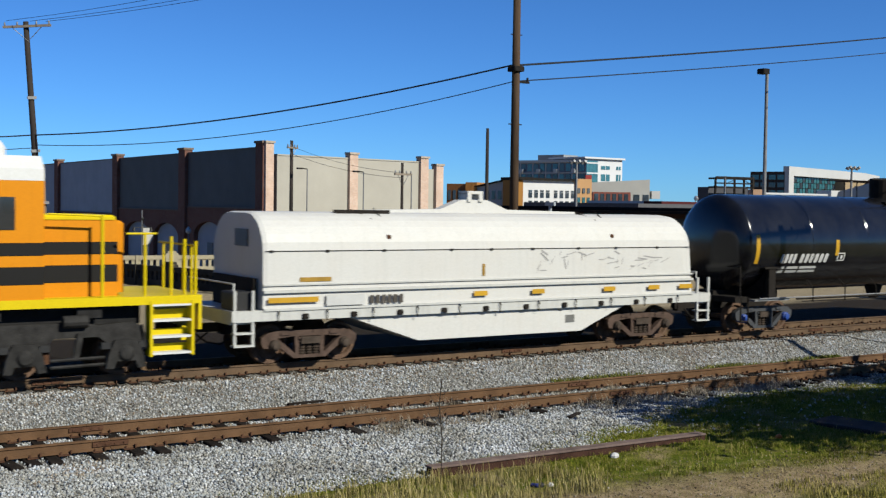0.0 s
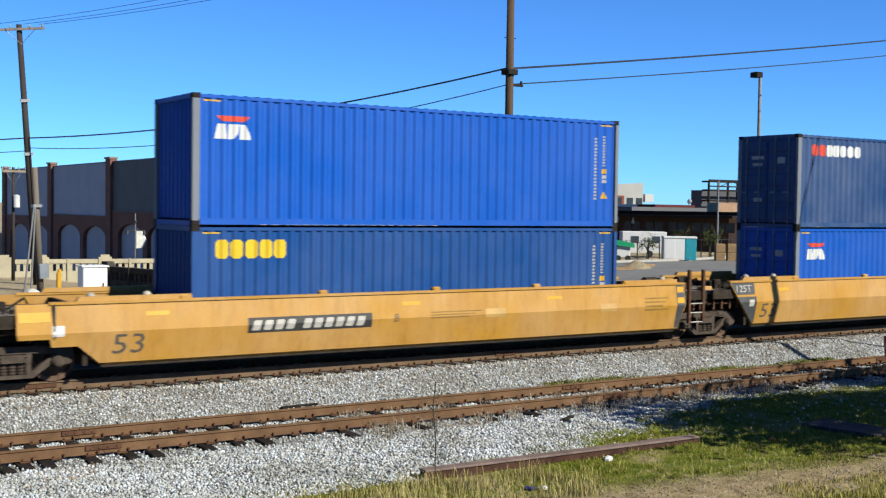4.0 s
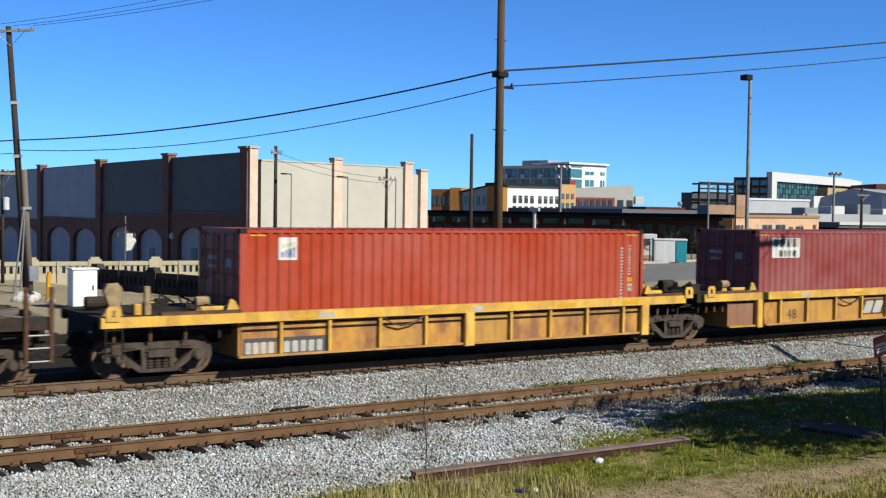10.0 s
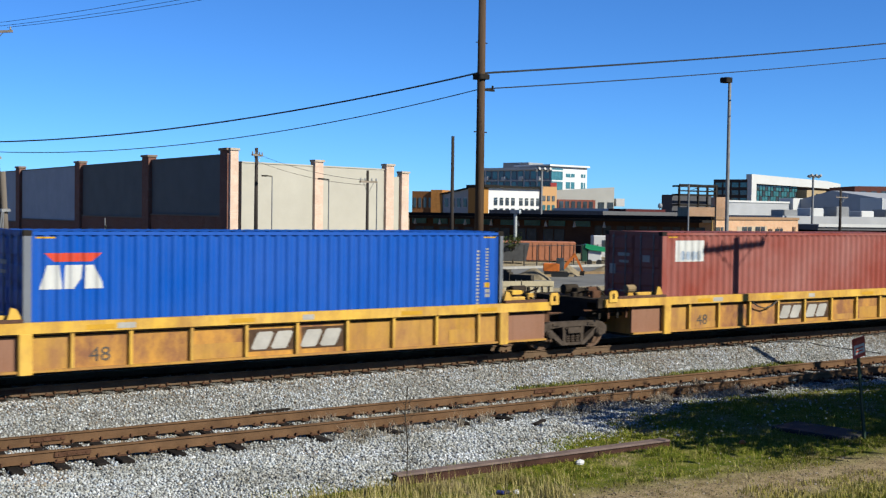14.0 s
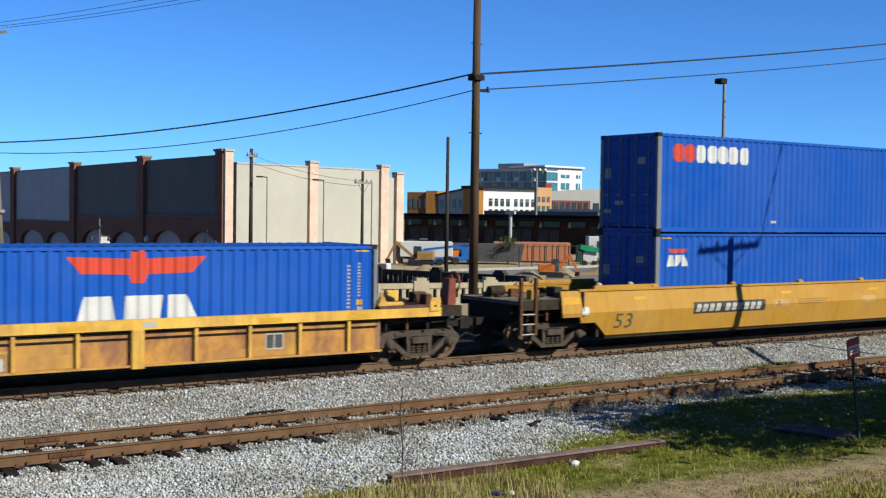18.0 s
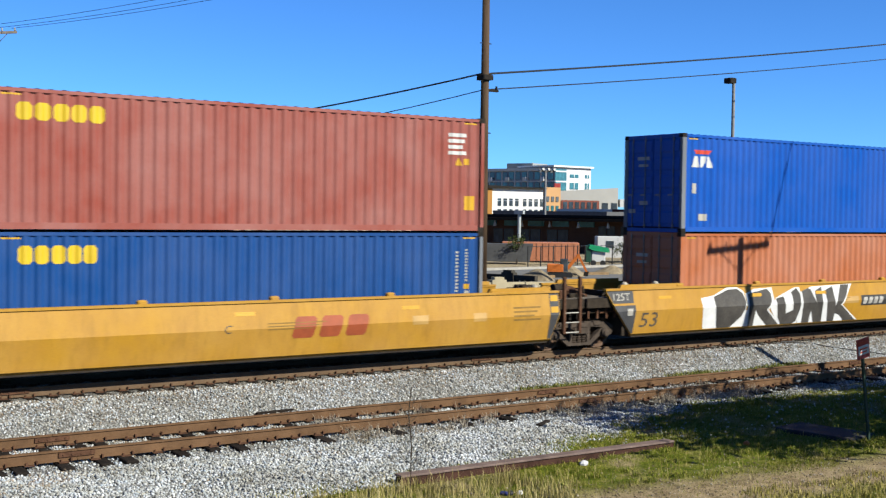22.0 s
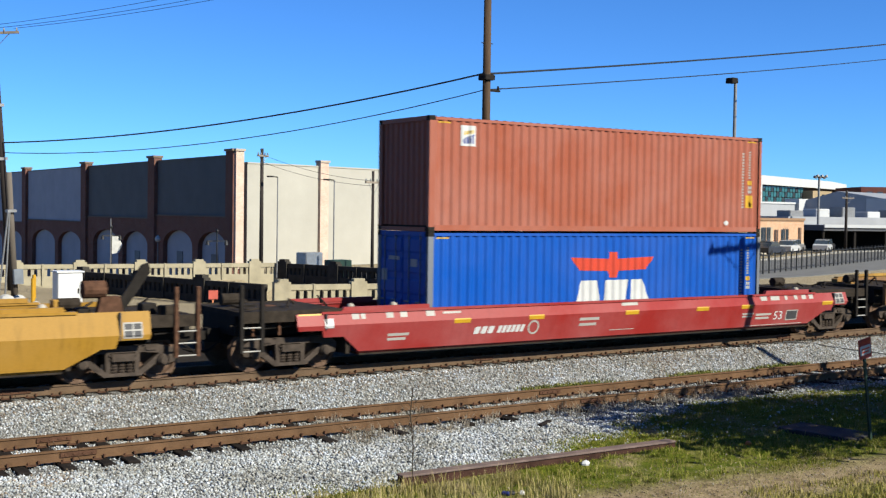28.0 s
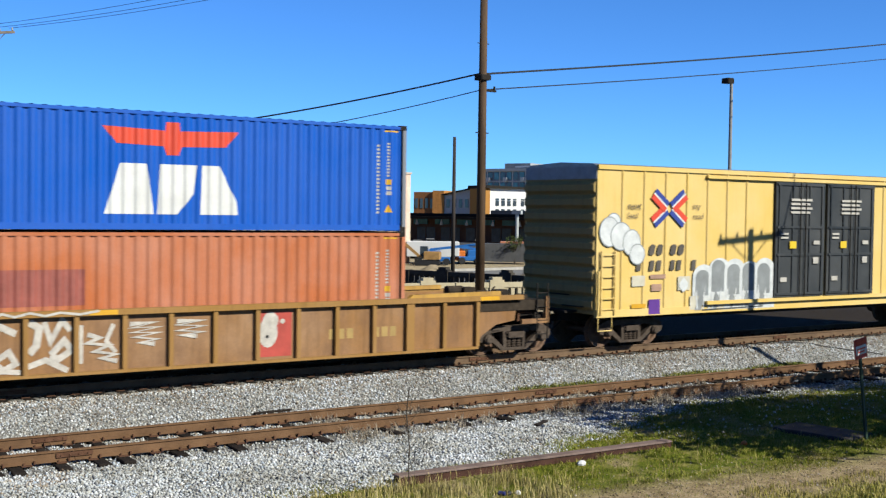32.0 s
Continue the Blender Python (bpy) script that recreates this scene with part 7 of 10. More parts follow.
for k, poly in enumerate(BACKING):
    part("graffiti_backing", stamp_z([poly], dlv, 0.004 + 0.0012 * k), SPRAYW, drunk, "white sprayed backing of the letters")
# each fat letter out of a few broad strokes
FAT = {"D": [[(1.12, 1.36), (1.75, 1.56), (2.15, 1.57), (2.38, 1.44), (2.5, 1.2), (2.48, 0.95), (2.35, 0.73), (1.92, 0.42), (1.35, 0.42)]],
       "R": [[(2.61, 1.4), (2.96, 1.48), (2.95, 0.42), (2.7, 0.42)], [(2.65, 1.41), (3.47, 1.55), (3.64, 1.4), (3.66, 1.15), (3.48, 0.91), (2.78, 0.91)], [(2.94, 0.94), (3.44, 0.91), (4.1, 0.42), (3.55, 0.42), (3.13, 0.73)]],
       "U": [[(3.85, 1.23), (4.22, 1.3), (4.39, 0.72), (4.47, 0.42), (4.21, 0.42), (4.02, 0.64)], [(4.57, 1.41), (4.84, 1.54), (5.02, 1.35), (5.02, 0.81), (4.69, 0.8), (4.63, 1.3)], [(4.27, 0.72), (4.69, 0.85), (5.01, 0.86), (4.91, 0.49), (4.75, 0.42), (4.18, 0.42)]],
       "N": [[(5.09, 1.43), (5.43, 1.52), (5.56, 0.81), (5.54, 0.42), (5.2, 0.42)], [(5.4, 1.51), (5.54, 1.48), (6.12, 0.42), (5.76, 0.42), (5.49, 0.94)], [(5.71, 1.42), (6.05, 1.55), (6.16, 0.42), (5.89, 0.42)]],
       "K": [[(6.21, 1.43), (6.6, 1.55), (6.78, 0.75), (6.77, 0.42), (6.44, 0.42)], [(7.02, 1.59), (7.44, 1.59), (7.29, 1.26), (6.98, 0.9), (6.7, 0.81), (6.84, 1.17)], [(6.73, 0.91), (7.06, 0.93), (7.87, 0.42), (7.26, 0.42), (7.0, 0.61), (6.78, 0.67)]]}
for ch, strokes in FAT.items():
    letter = part("graffiti_letter", stamp_z(strokes[:1], dlv, 0.013), SPRAYK, drunk, "black sprayed graffiti letter " + ch)
    for k, poly in enumerate(strokes[1:]):
        part("letter_stroke", stamp_z([poly], dlv, 0.0145 + 0.0015 * k), SPRAYK, letter)
for x in (2.7, 5.75):
    part("reflector", stamp_z([rect(x, 1.32, 0.5, 0.1)], dlv, 0.022), ORANGEY, drunk, "yellow reflector strip")
container(38.69, LOW, HC, SALMON, "salmon orange corrugated container low in the well", True, ew(HC))
container(38.69, HIGH, HC, BLUE, "blue corrugated container with small mark, stacked", True, small_mark(0.45, HC) + ew(HC) + [("writing", [rect(0.42, HC - 1.75, 0.2, 0.3), rect(0.7, 0.35, 0.35, 0.2)], DULLW, "small white writing")], post_m=POSTG)
tagwell, tlv = well53(62.21, "dull yellow well car with white spray tag", WELLT, "end", "end", seed=17, top=1.55, stripe=False, num=False)
SPRAYT = mat("thin_pale_spray", (0.62, 0.56, 0.42), 0.65, 0, 0.3, 6)
rg = random.Random(5)
for k in range(8):
    # rounded outlines that lean on one another, with a short line inside each
    cx, cz, rx, rz = 1.5 + 0.46 * k, 0.93 + 0.05 * (k % 3), 0.24 + 0.04 * (k % 2), 0.32 - 0.03 * (k % 3)
    loop = [(cx + rx * math.copysign(abs(math.cos(a)) ** 0.7, math.cos(a)) * rg.uniform(0.85, 1.15) + 0.1 * math.sin(a), cz + rz * math.copysign(abs(math.sin(a)) ** 0.7, math.sin(a)) * rg.uniform(0.85, 1.1)) for a in [i * 0.571 for i in range(11)]]
    spray(tagwell, loop + [loop[0]], 0.035 + 0.01 * (k % 2), tlv, 0.004 + 0.006 * (k % 3), SPRAYT, "pale sprayed outline")
    spray(tagwell, [(cx - 0.08, cz + 0.1 - 0.15 * (k % 2)), (cx + 0.02, cz + 0.02), (cx + 0.09, cz + 0.08)], 0.05, tlv, 0.024, SPRAYT, "pale sprayed line")
    if k > 4:
        part("spray_patch", stamp_z([[(cx - 0.16, cz - 0.3), (cx + 0.14, cz - 0.26), (cx + 0.2, cz + 0.3), (cx - 0.1, cz + 0.34)]], tlv, 0.003), SPRAYT, tagwell, "pale sprayed patch")
part("paint_patch", stamp_z([rect(-2.75, 0.98, 0.45, 0.24)], tlv, 0.012), ORANGEY, tagwell, "bright yellow patch")
container(62.21, LOW, HC, CRIMSON, "dark red corrugated container with white upright letters", True, upright_mark(3, HC, 0.8, 0.3, 1.15) + ew(HC) + [("label", [rect(11.35, 0.2, 0.5, 0.22)], YELLOW, "yellow label")])
container(62.21, HIGH, HC, ORANGE2, "tan orange corrugated container, stacked", False, upright_mark(6, HC, 0.7, 0.32, 1.5) + ew(HC))
redwell, rlv = well53(85.54, "red well car with white stencils and yellow reflectors", WELLR, "end", "end", seed=18, top=1.34, stripe=False, num=False)
for poly in [rect(x, 1.18, w, 0.14) for x, w in ((-2.3, 0.2), (-2.05, 0.12), (-1.35, 0.2), (-0.95, 0.2), (-0.2, 0.25), (12.0, 0.28), (12.45, 0.4), (13.1, 0.12), (13.55, 0.14), (13.9, 0.2), (14.25, 0.2))] + bars(2, 4.75, 0.72, 0.7, 0.3, 0.5) + bars(2, 11.2, 0.70, 0.5, 0.16, 0.4) + bars(2, 11.8, 0.62, 0.7, 0.22, 0.4) + bars(2, -1.3, 0.62, 0.6, 0.22, 0.4) + [rect(0.3, 1.22, 0.55, 0.05), rect(6.3, 1.22, 0.6, 0.08), rect(11.4, 0.42, 2.6, 0.02), rect(5.9, 0.55, 0.9, 0.02)]:
    part("stencil", stamp_z([poly], rlv), DULLW, redwell, "white stencilled mark")
part("owner_mark", stamp_z(blocks(3, 1.25, 0.66, 0.66, 0.19, 0.25, 0.12, 0.05) + blocks(6, 2.0, 0.66, 0.88, 0.19, 0.25, 0.12, 0.05), rlv), WHITE, redwell, "white block lettering and number")
part("round_emblem", stamp_z([[(3.18 + r * math.cos(a + k * 0.349), 0.76 + r * math.sin(a + k * 0.349)) for r, k in ((0.19, 0), (0.19, 1), (0.14, 1), (0.14, 0))] for a in [i * 0.349 for i in range(18)]], rlv), DULLW, redwell, "white ring emblem")
part("length_number", stamp_z(lettering("53", 12.62, 0.58, 0.26, 1.2), rlv, 0.006), WHITE, redwell, "white stencilled number 53")
part("data_panel", stamp_z([rect(13.2, 0.56, 0.5, 0.28)], rlv, 0.004), GREYPATCH, redwell, "dark panel with a white frame")
part("data_frame", stamp_z([rect(13.18, 0.83, 0.54, 0.03), rect(13.18, 0.54, 0.54, 0.03), rect(13.18, 0.55, 0.03, 0.3), rect(13.69, 0.55, 0.03, 0.3)], rlv, 0.006), DULLW, redwell)
for x in (0.62, 3.0, 6.4, 9.2, 11.1, 14.85):
    part("reflector", stamp_z([rect(x, 0.97, 0.5, 0.12)], rlv, 0.006), YELLOW, redwell, "yellow reflector strip")
container(85.54, LOW, HC, BLUE, "blue corrugated container with large red and white emblem", True, big_emblem(HC, 6.2, 0.25) + ew(HC), post_m=POSTG)
container(85.54, HIGH, HC, RUSTC, "rust-orange corrugated container with square emblem, stacked", False, logo_square(HC) + ew(HC) + [("label", [rect(11.5, 0.75, 0.32, 0.38)], YELLOW, "yellow label"), ("scuff", blocks(1, 10.6, 0.22, 0.22, 0.14, 0, 0.4), WHITE, "white scuff")])
well_brown(108.86, "rust-brown ribbed well car with white spray tags")
container(108.86, LOW, HC, SALMON, "orange-brown corrugated container with a faded patch", True, ew(HC) + [("faded_patch", [rect(1.7, 1.35, 2.6, 0.75)], mat("overpainted_patch", (0.36, 0.10, 0.075), 0.6), "darker overpainted patch")])
container(108.86, HIGH, STD, BLUE, "blue corrugated container with large red and white emblem, stacked", True, big_emblem(STD, 6.2, 0.08) + ew(STD), post_m=POSTG)
box_car(127.0)

# ---- behind the line ----
GZ = -0.52
WOOD = mat("pole_timber", (0.13, 0.085, 0.055), 0.85, 0, 0.3, 4, 50, 0.5, 0.3, (1, 1, 0.08))
WOODD = mat("dark_pole_timber", (0.06, 0.05, 0.045), 0.85, 0, 0.3, 4, 50, 0.5, 0, (1, 1, 0.08))
GALV = mat("galvanised_steel", (0.36, 0.36, 0.36), 0.5, 0.5, 0.15)
CONC = mat("cast_concrete", (0.56, 0.49, 0.34), 0.85, 0, 0.15, 1.5, 30, 0.2)
GLASSD = glass_mat("dark_window", (0.03, 0.04, 0.05))
GLASSK = glass_mat("black_window", (0.012, 0.013, 0.015))
GLASSB = glass_mat("blue_green_glass", (0.03, 0.10, 0.12))


def wire(name, a, b, sag, r, n=24, label="black overhead cable between the poles"):
    pts = []
    for i in range(n + 1):
        k = i / n
        p = Vector(a).lerp(Vector(b), k)
        p.z -= sag * 4 * k * (1 - k)
        pts.append(tuple(p))
    return solo(name, M().tube(pts, r, 5), BLACK, label, "cable")


def utility_pole(x, y, top, r, m, label, arms=(), lean=0.0):
    p = thing("utility_pole", label, "utility pole", pose(x, y, GZ - 0.3, 0, lean, 0), group="utility poles")
    h = top - GZ + 0.3
    sh = M().cyl((0, 0, 0), (0, 0, h), r, 14, r * 0.72)
    sh.smooth = True
    part("pole", sh, m, p)
    for z, w, ang in arms:
        k = h - z
        a = M().box(-w / 2, w / 2, -0.06, 0.06, k - 0.06, k + 0.06)
        part("crossarm", a, mat("pale_crossarm", (0.36, 0.30, 0.24), 0.85), p, at=pose(0, -r, 0, 0, 0, ang))
        for u in (-0.46, -0.2, 0.2, 0.46):
            part("insulator", M().lathe([(k + 0.06, 0.03), (k + 0.1, 0.05), (k + 0.2, 0.04), (k + 0.24, 0.02)], "z", 8, (u * w, 0, 0)), GALV, p, at=pose(0, -r, 0, 0, 0, ang))
        part("arm_brace", M().tube([(-w * 0.3, 0, k - 0.06), (0, 0.05, k - 0.75), (w * 0.3, 0, k - 0.06)], 0.02), GALV, p, at=pose(0, -r, 0, 0, 0, ang))
    return p


big = utility_pole(26.62, 10.75, 13.4, 0.19, WOOD, "tall brown wooden utility pole behind the train")
part("bracket", M().box(0.1, 0.62, -0.05, 0.05, 9.20, 9.28).cyl((0.55, 0, 9.25), (0.55, 0, 9.42), 0.04, 8), STEEL, big)
part("cable_clamp", M().cbox(-0.24, 0.24, -0.24, 0.24, 9.62, 9.82, 0.03), STEEL, big)
part("pole_steps", M().box(-0.3, 0.3, -0.02, 0.02, 7.6, 7.64).box(-0.26, 0.26, -0.02, 0.02, 11.0, 11.03), STEEL, big)
PALEC = mat("white_can", (0.75, 0.75, 0.74), 0.5)
left = utility_pole(15.55, 36.4, 12.7, 0.19, WOODD, "tall dark utility pole with a wooden crossarm", [(0.25, 2.4, -30)], -4.0)
part("pole_clips", M().box(-0.22, 0.22, -0.22, -0.1, 9.6, 9.75).box(-0.22, 0.22, -0.22, -0.1, 6.9, 7.05), GALV, left)
stub = utility_pole(14.54, 31.76, 5.35, 0.17, mat("grey_timber", (0.2, 0.17, 0.14), 0.9, 0, 0.25, 4, 50, 0.4, 0, (1, 1, 0.1)), "short grey wooden post with conduits beside the tall pole", (), -2.7)
for u0, u1 in ((-0.10, -0.52), (-0.16, -0.84)):
    part("conduit", M().cyl((u1, -0.2, 0), (u0, -0.2, 4.35), 0.045, 8), GALV, stub)
part("conduit_clamp", M().cbox(-0.22, 0.22, -0.25, 0.2, 4.28, 4.42, 0.03), GALV, stub)
part("meter_box", M().cbox(-0.1, 0.35, -0.4, -0.17, 0.9, 1.6, 0.03), mat("meter_grey", (0.25, 0.28, 0.32), 0.5), stub)
can = utility_pole(15.18, 40.0, 5.55, 0.10, WOODD, "thin dark pole with a pale crossarm and a white transformer", [(0.22, 1.25, -8)])
part("transformer", M().lathe([(4.2, 0.05), (4.22, 0.17), (4.85, 0.17), (4.9, 0.06)], "z", 12, (0.12, -0.24, 0)), PALEC, can, "white pole-mounted transformer")
for px, py, top, r, arms, lab in ((34.75, 47.5, 7.9, 0.15, [(0.5, 1.4, 35)], "dark wooden pole with service wires"), (36.8, 36.2, 6.2, 0.11, [(0.7, 1.35, 10)], "wooden pole with a small crossarm"), (41.0, 33.2, 8.35, 0.13, [], "bare wooden pole behind the parapets"), (126.5, 69.4, 7.3, 0.2, [(1.0, 2.4, 0)], "far wooden pole with crossarm")):
    utility_pole(px, py, top, r, WOODD, lab, arms)
# the pole beside the line that throws its shadow on the train
utility_pole(31.3, -10.45, 10.02, 0.16, WOOD, "roadside utility pole that shades the passing train", [(0.12, 2.6, 6)])
wire("service_cable", (32.6, -10.5, 9.95), (35.1, -10.5, 18.0), 0.0, 0.028, 4, "taut cable that rises from the pole's crossarm")

wire("overhead_cable", (15.03, 36.3, 6.95), (26.5, 10.7, 9.05), 0.55, 0.035)
wire("overhead_cable", (15.06, 36.3, 6.45), (26.5, 10.7, 8.42), 0.76, 0.02)
wire("overhead_cable", (26.75, 10.7, 9.05), (74.0, 23.17, 16.2), 0.14, 0.04)
wire("overhead_cable", (26.75, 10.7, 8.45), (74.0, 23.03, 15.2), 0.17, 0.025)
wire("overhead_cable", (15.03, 36.3, 6.95), (-12, 46, 7.2), 0.7, 0.035)
wire("overhead_cable", (15.06, 36.3, 6.3), (-12, 46, 6.5), 0.7, 0.02)
for k in (-1.0, 0.2, 1.0):
    wire("overhead_cable", (14.63 + k * 0.85, 36.4 - k * 0.5, 12.7), (34 + k, -5, 17.2), 1.1, 0.012, 24, "thin overhead power line, high up")
for k in (0, 1):
    wire("overhead_cable", (34.75, 47.5, 7.5 - k * 0.5), (36.8, 36.2, 5.6 - k * 0.3), 0.3, 0.012)


def lamp_post(x, y, top, label, kind="flood", r=0.11):
    p = thing("lamp_post", label, "lamp post", pose(x, y, GZ), group="lamp posts")
    h = top - GZ
    part("pole", M().cyl((0, 0, 0), (0, 0, h), r, 10, r * 0.75), mat("weathered_pole", (0.33, 0.33, 0.33), 0.6, 0.2), p)
    if kind == "flood":
        part("lamp_head", M().cbox(-0.55, -0.05, -0.28, 0.28, h - 0.12, h + 0.18, 0.04), STEEL, p, "dark box floodlight")
    elif kind == "cluster":
        part("ring", M().box(-1.3, 1.3, -0.08, 0.08, h - 0.1, h), GALV, p)
        for k in range(6):
            part("lamp_head", M().cyl((-1.2 + k * 0.48, -0.1, h + 0.05), (-1.2 + k * 0.48, -0.45, h - 0.1 + 0.3 * (k % 2)), 0.2, 10), GALV, p)
    elif kind == "globe":
        g = M().lathe([(h, 0.08), (h + 0.1, 0.2), (h + 0.3, 0.22), (h + 0.45, 0.1), (h + 0.55, 0.02)], "z", 12)
        g.smooth = True
        part("globe", g, mat("white_globe", (0.75, 0.74, 0.7), 0.4), p)
    else:
        part("arm", M().tube([(0, 0, h), (-0.5, 0, h + 0.05)], 0.04), STEEL, p)
        part("lamp_head", M().box(-0.75, -0.4, -0.12, 0.12, h - 0.02, h + 0.08), STEEL, p)
    return p


lamp_post(52.0, 21.2, 11.5, "tall lamp post with a box floodlight", "flood", 0.125)
for a, b, t in ((35.55, 46.7, 5.97), (36.6, 40.7, 5.7), (37.95, 37.0, 5.5)):
    lamp_post(a, b, t, "slim street lamp before the cream wall", "arm", 0.05)
gantry = thing("gantry_frame", "open steel gantry frame in the yard", "gantry")
for x, m in ((78.9, GALV), (82.45, WOODD)):
    part("post", M().cyl((x, 50, GZ), (x, 50, 6.6), 0.09, 10, 0.07), m, gantry)
for z in (5.9, 6.45):
    part("beam", M().box(77.7, 82.6, 49.94, 50.06, z, z + 0.12), STEEL, gantry)
part("brace", M().tube([(78.9, 50, 5.9), (80.6, 50, 6.45), (82.45, 50, 5.9)], 0.03), STEEL, gantry)
lamp_post(101.5, 98.8, 9.6, "stadium light with a cluster of lamps", "cluster", 0.2)
lamp_post(140.0, 84.3, 9.6, "stadium light mast with a row of lamps", "cluster", 0.2)
gl = lamp_post(32.25, 60.3, 1.2, "white globe lamp by the arcade", "globe", 0.06)
part("base", M().cyl((0, 0, -2.95), (0, 0, 0.05), 0.09, 8), GALV, gl)
bn = thing("street_banner", "white cloth banner on a street lamp pole", "banner", pose(30.7, 66.5, GZ))
part("pole", M().cyl((0, 0, -2.95), (0, 0, 3.4), 0.05, 8), GALV, bn)
part("banner", M().prism([(0.06, 0.6), (0.7, 0.7), (0.95, 1.3), (0.6, 2.0), (0.06, 2.1)], "y", -0.02, 0.02), mat("white_globe", (0.75, 0.74, 0.7), 0.4), bn)
for a, b in ((33.3, 51.6), (30.75, 66.5)):
    p = thing("lamp_post", "black twin-arm street lamp before the arcade", "lamp post", pose(a, b, GZ), group="lamp posts")
    part("pole", M().cyl((0, 0, -2.95), (0, 0, 2.6), 0.05, 8), BLACK, p)
    part("arms", M().box(-0.75, 0.75, -0.03, 0.03, 2.0, 2.07), BLACK, p)
    part("lamp_heads", M().lathe([(1.75, 0.16), (2.0, 0.1), (2.1, 0.03)], "z", 10, (-0.7, 0, 0)).lathe([(1.75, 0.16), (2.0, 0.1), (2.1, 0.03)], "z", 10, (0.7, 0, 0)).lathe([(2.6, 0.08), (2.75, 0.12), (2.9, 0.03)], "z", 10), BLACK, p)


# the warehouse with the brick arcade
def arcade_building():
    b = thing("arcade_building", "long warehouse with brick arcade, grey panels and a cream side wall", "building")
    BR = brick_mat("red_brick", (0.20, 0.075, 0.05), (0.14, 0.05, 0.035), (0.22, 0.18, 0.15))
    # pilaster brick of the sunlit side: sunlight put into a paler, pinker colour
    PK = brick_mat("sunlit_pink_brick", (0.68, 0.48, 0.37), (0.58, 0.39, 0.29), (0.62, 0.54, 0.46))
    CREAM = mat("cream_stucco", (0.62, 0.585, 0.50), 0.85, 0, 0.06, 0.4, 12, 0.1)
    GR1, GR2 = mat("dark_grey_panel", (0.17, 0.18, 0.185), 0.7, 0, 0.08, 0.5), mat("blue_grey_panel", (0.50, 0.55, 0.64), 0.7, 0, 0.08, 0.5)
    x, FZ = 35.3, -6.4
    ys = [53.0, 69.3, 87.6, 109.0, 131.0]
    part("core", M().box(x + 0.6, x + 17.5, 59.0, 130.0, FZ, 6.9), GR1, b)
    for i, (a, c) in enumerate(zip(ys, ys[1:])):
        tp, zl = (2.05, 1.75, 1.35, 1.0)[i], (3.15, 2.85, 2.3, 1.95)[i]
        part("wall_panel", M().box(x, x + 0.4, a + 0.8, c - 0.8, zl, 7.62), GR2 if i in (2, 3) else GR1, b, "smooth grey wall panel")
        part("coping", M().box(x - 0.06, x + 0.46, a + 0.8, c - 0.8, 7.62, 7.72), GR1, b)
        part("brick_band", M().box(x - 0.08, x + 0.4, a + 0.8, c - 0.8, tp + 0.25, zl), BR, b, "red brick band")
        part("ledge", M().box(x - 0.16, x + 0.4, a + 0.8, c - 0.8, zl, zl + 0.11), mat("stone_ledge", (0.25, 0.21, 0.18), 0.8), b)
        w = (c - a - 1.6) / 2
        half = a + 0.8 + 0.88 * w
        for k in range(2):
            y0, y1 = (a + 0.8, half) if k == 0 else (half, c - 0.8)
            l, r = y0 + 0.5 + 0.05 * k, y1 - (0.55, 0.2 * w)[k]
            m, rad = (l + r) / 2, (r - l) / 2
            arch = [(m - rad * math.cos(t), tp - min(rad, 1.25) * (1 - math.sin(t))) for t in [math.pi * j / 12 for j in range(13)]]
            part("arch", M().prism([(y0, FZ), (l, FZ)] + arch + [(r, FZ), (y1, FZ), (y1, tp + 0.25), (y0, tp + 0.25)], "x", x - 0.08, x + 0.4), BR, b, "red brick arch")
            part("arch_panel", M().box(x + 0.3, x + 0.38, l, r, FZ, tp + 0.1), GR2, b, "pale blue-grey infill of an arch")
            if (i, k) in ((0, 1), (1, 0), (0, 0)):
                part("door", M().box(x + 0.24, x + 0.3, m - 0.3, m + 0.9, FZ, 0.35 - 0.3 * i), mat("blue_door", (0.05, 0.075, 0.13), 0.5), b, "dark blue door")
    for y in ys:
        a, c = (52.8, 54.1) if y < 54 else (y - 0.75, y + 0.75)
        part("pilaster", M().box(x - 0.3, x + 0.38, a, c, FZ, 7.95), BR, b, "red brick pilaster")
        part("pilaster_cap", M().box(x - 0.4, x + 0.45, a - 0.08, c + 0.1, 7.95, 8.12), mat("cap_stone", (0.33, 0.24, 0.18), 0.8), b)
    # the sunlit side
    at = pose(x + 0.4, 53.0, 0, 0, 0, 14.2)
    L = 18.3
    part("side_wall", M().box(0.6, L - 2.0, 0, 0.4, GZ, 7.1), CREAM, b, "cream stucco wall", at)
    part("side_wall", M().box(L - 2.0, L, 0.05, 0.4, GZ, 6.6), CREAM, b, "", at)
    part("coping", M().box(0.6, L - 2.0, -0.05, 0.45, 7.1, 7.2), CREAM, b, "", at)
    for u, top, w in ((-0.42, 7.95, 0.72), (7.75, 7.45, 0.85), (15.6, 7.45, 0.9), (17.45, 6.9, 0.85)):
        part("pilaster", M().box(u - 0.2, u + w - 0.2, -0.25, 0.3, GZ, top), PK, b, "brick pilaster, coloured paler and pinker for the sunlit side", at)
        # caps here are a brighter copy of cap_stone, sunlight in the colour
        part("pilaster_cap", M().box(u - 0.28, u + w - 0.12, -0.33, 0.3, top, top + 0.16), mat("sunlit_pale_cap", (0.66, 0.55, 0.44), 0.8), b, "", at)
    return b


arcade_building()

# parapets of the road underpass


# concrete coloured far darker than the cream of the other parapets
DARKC = mat("near_black_concrete", (0.085, 0.076, 0.064), 0.95, 0, 0.35, 1.5, 30, 0.2)


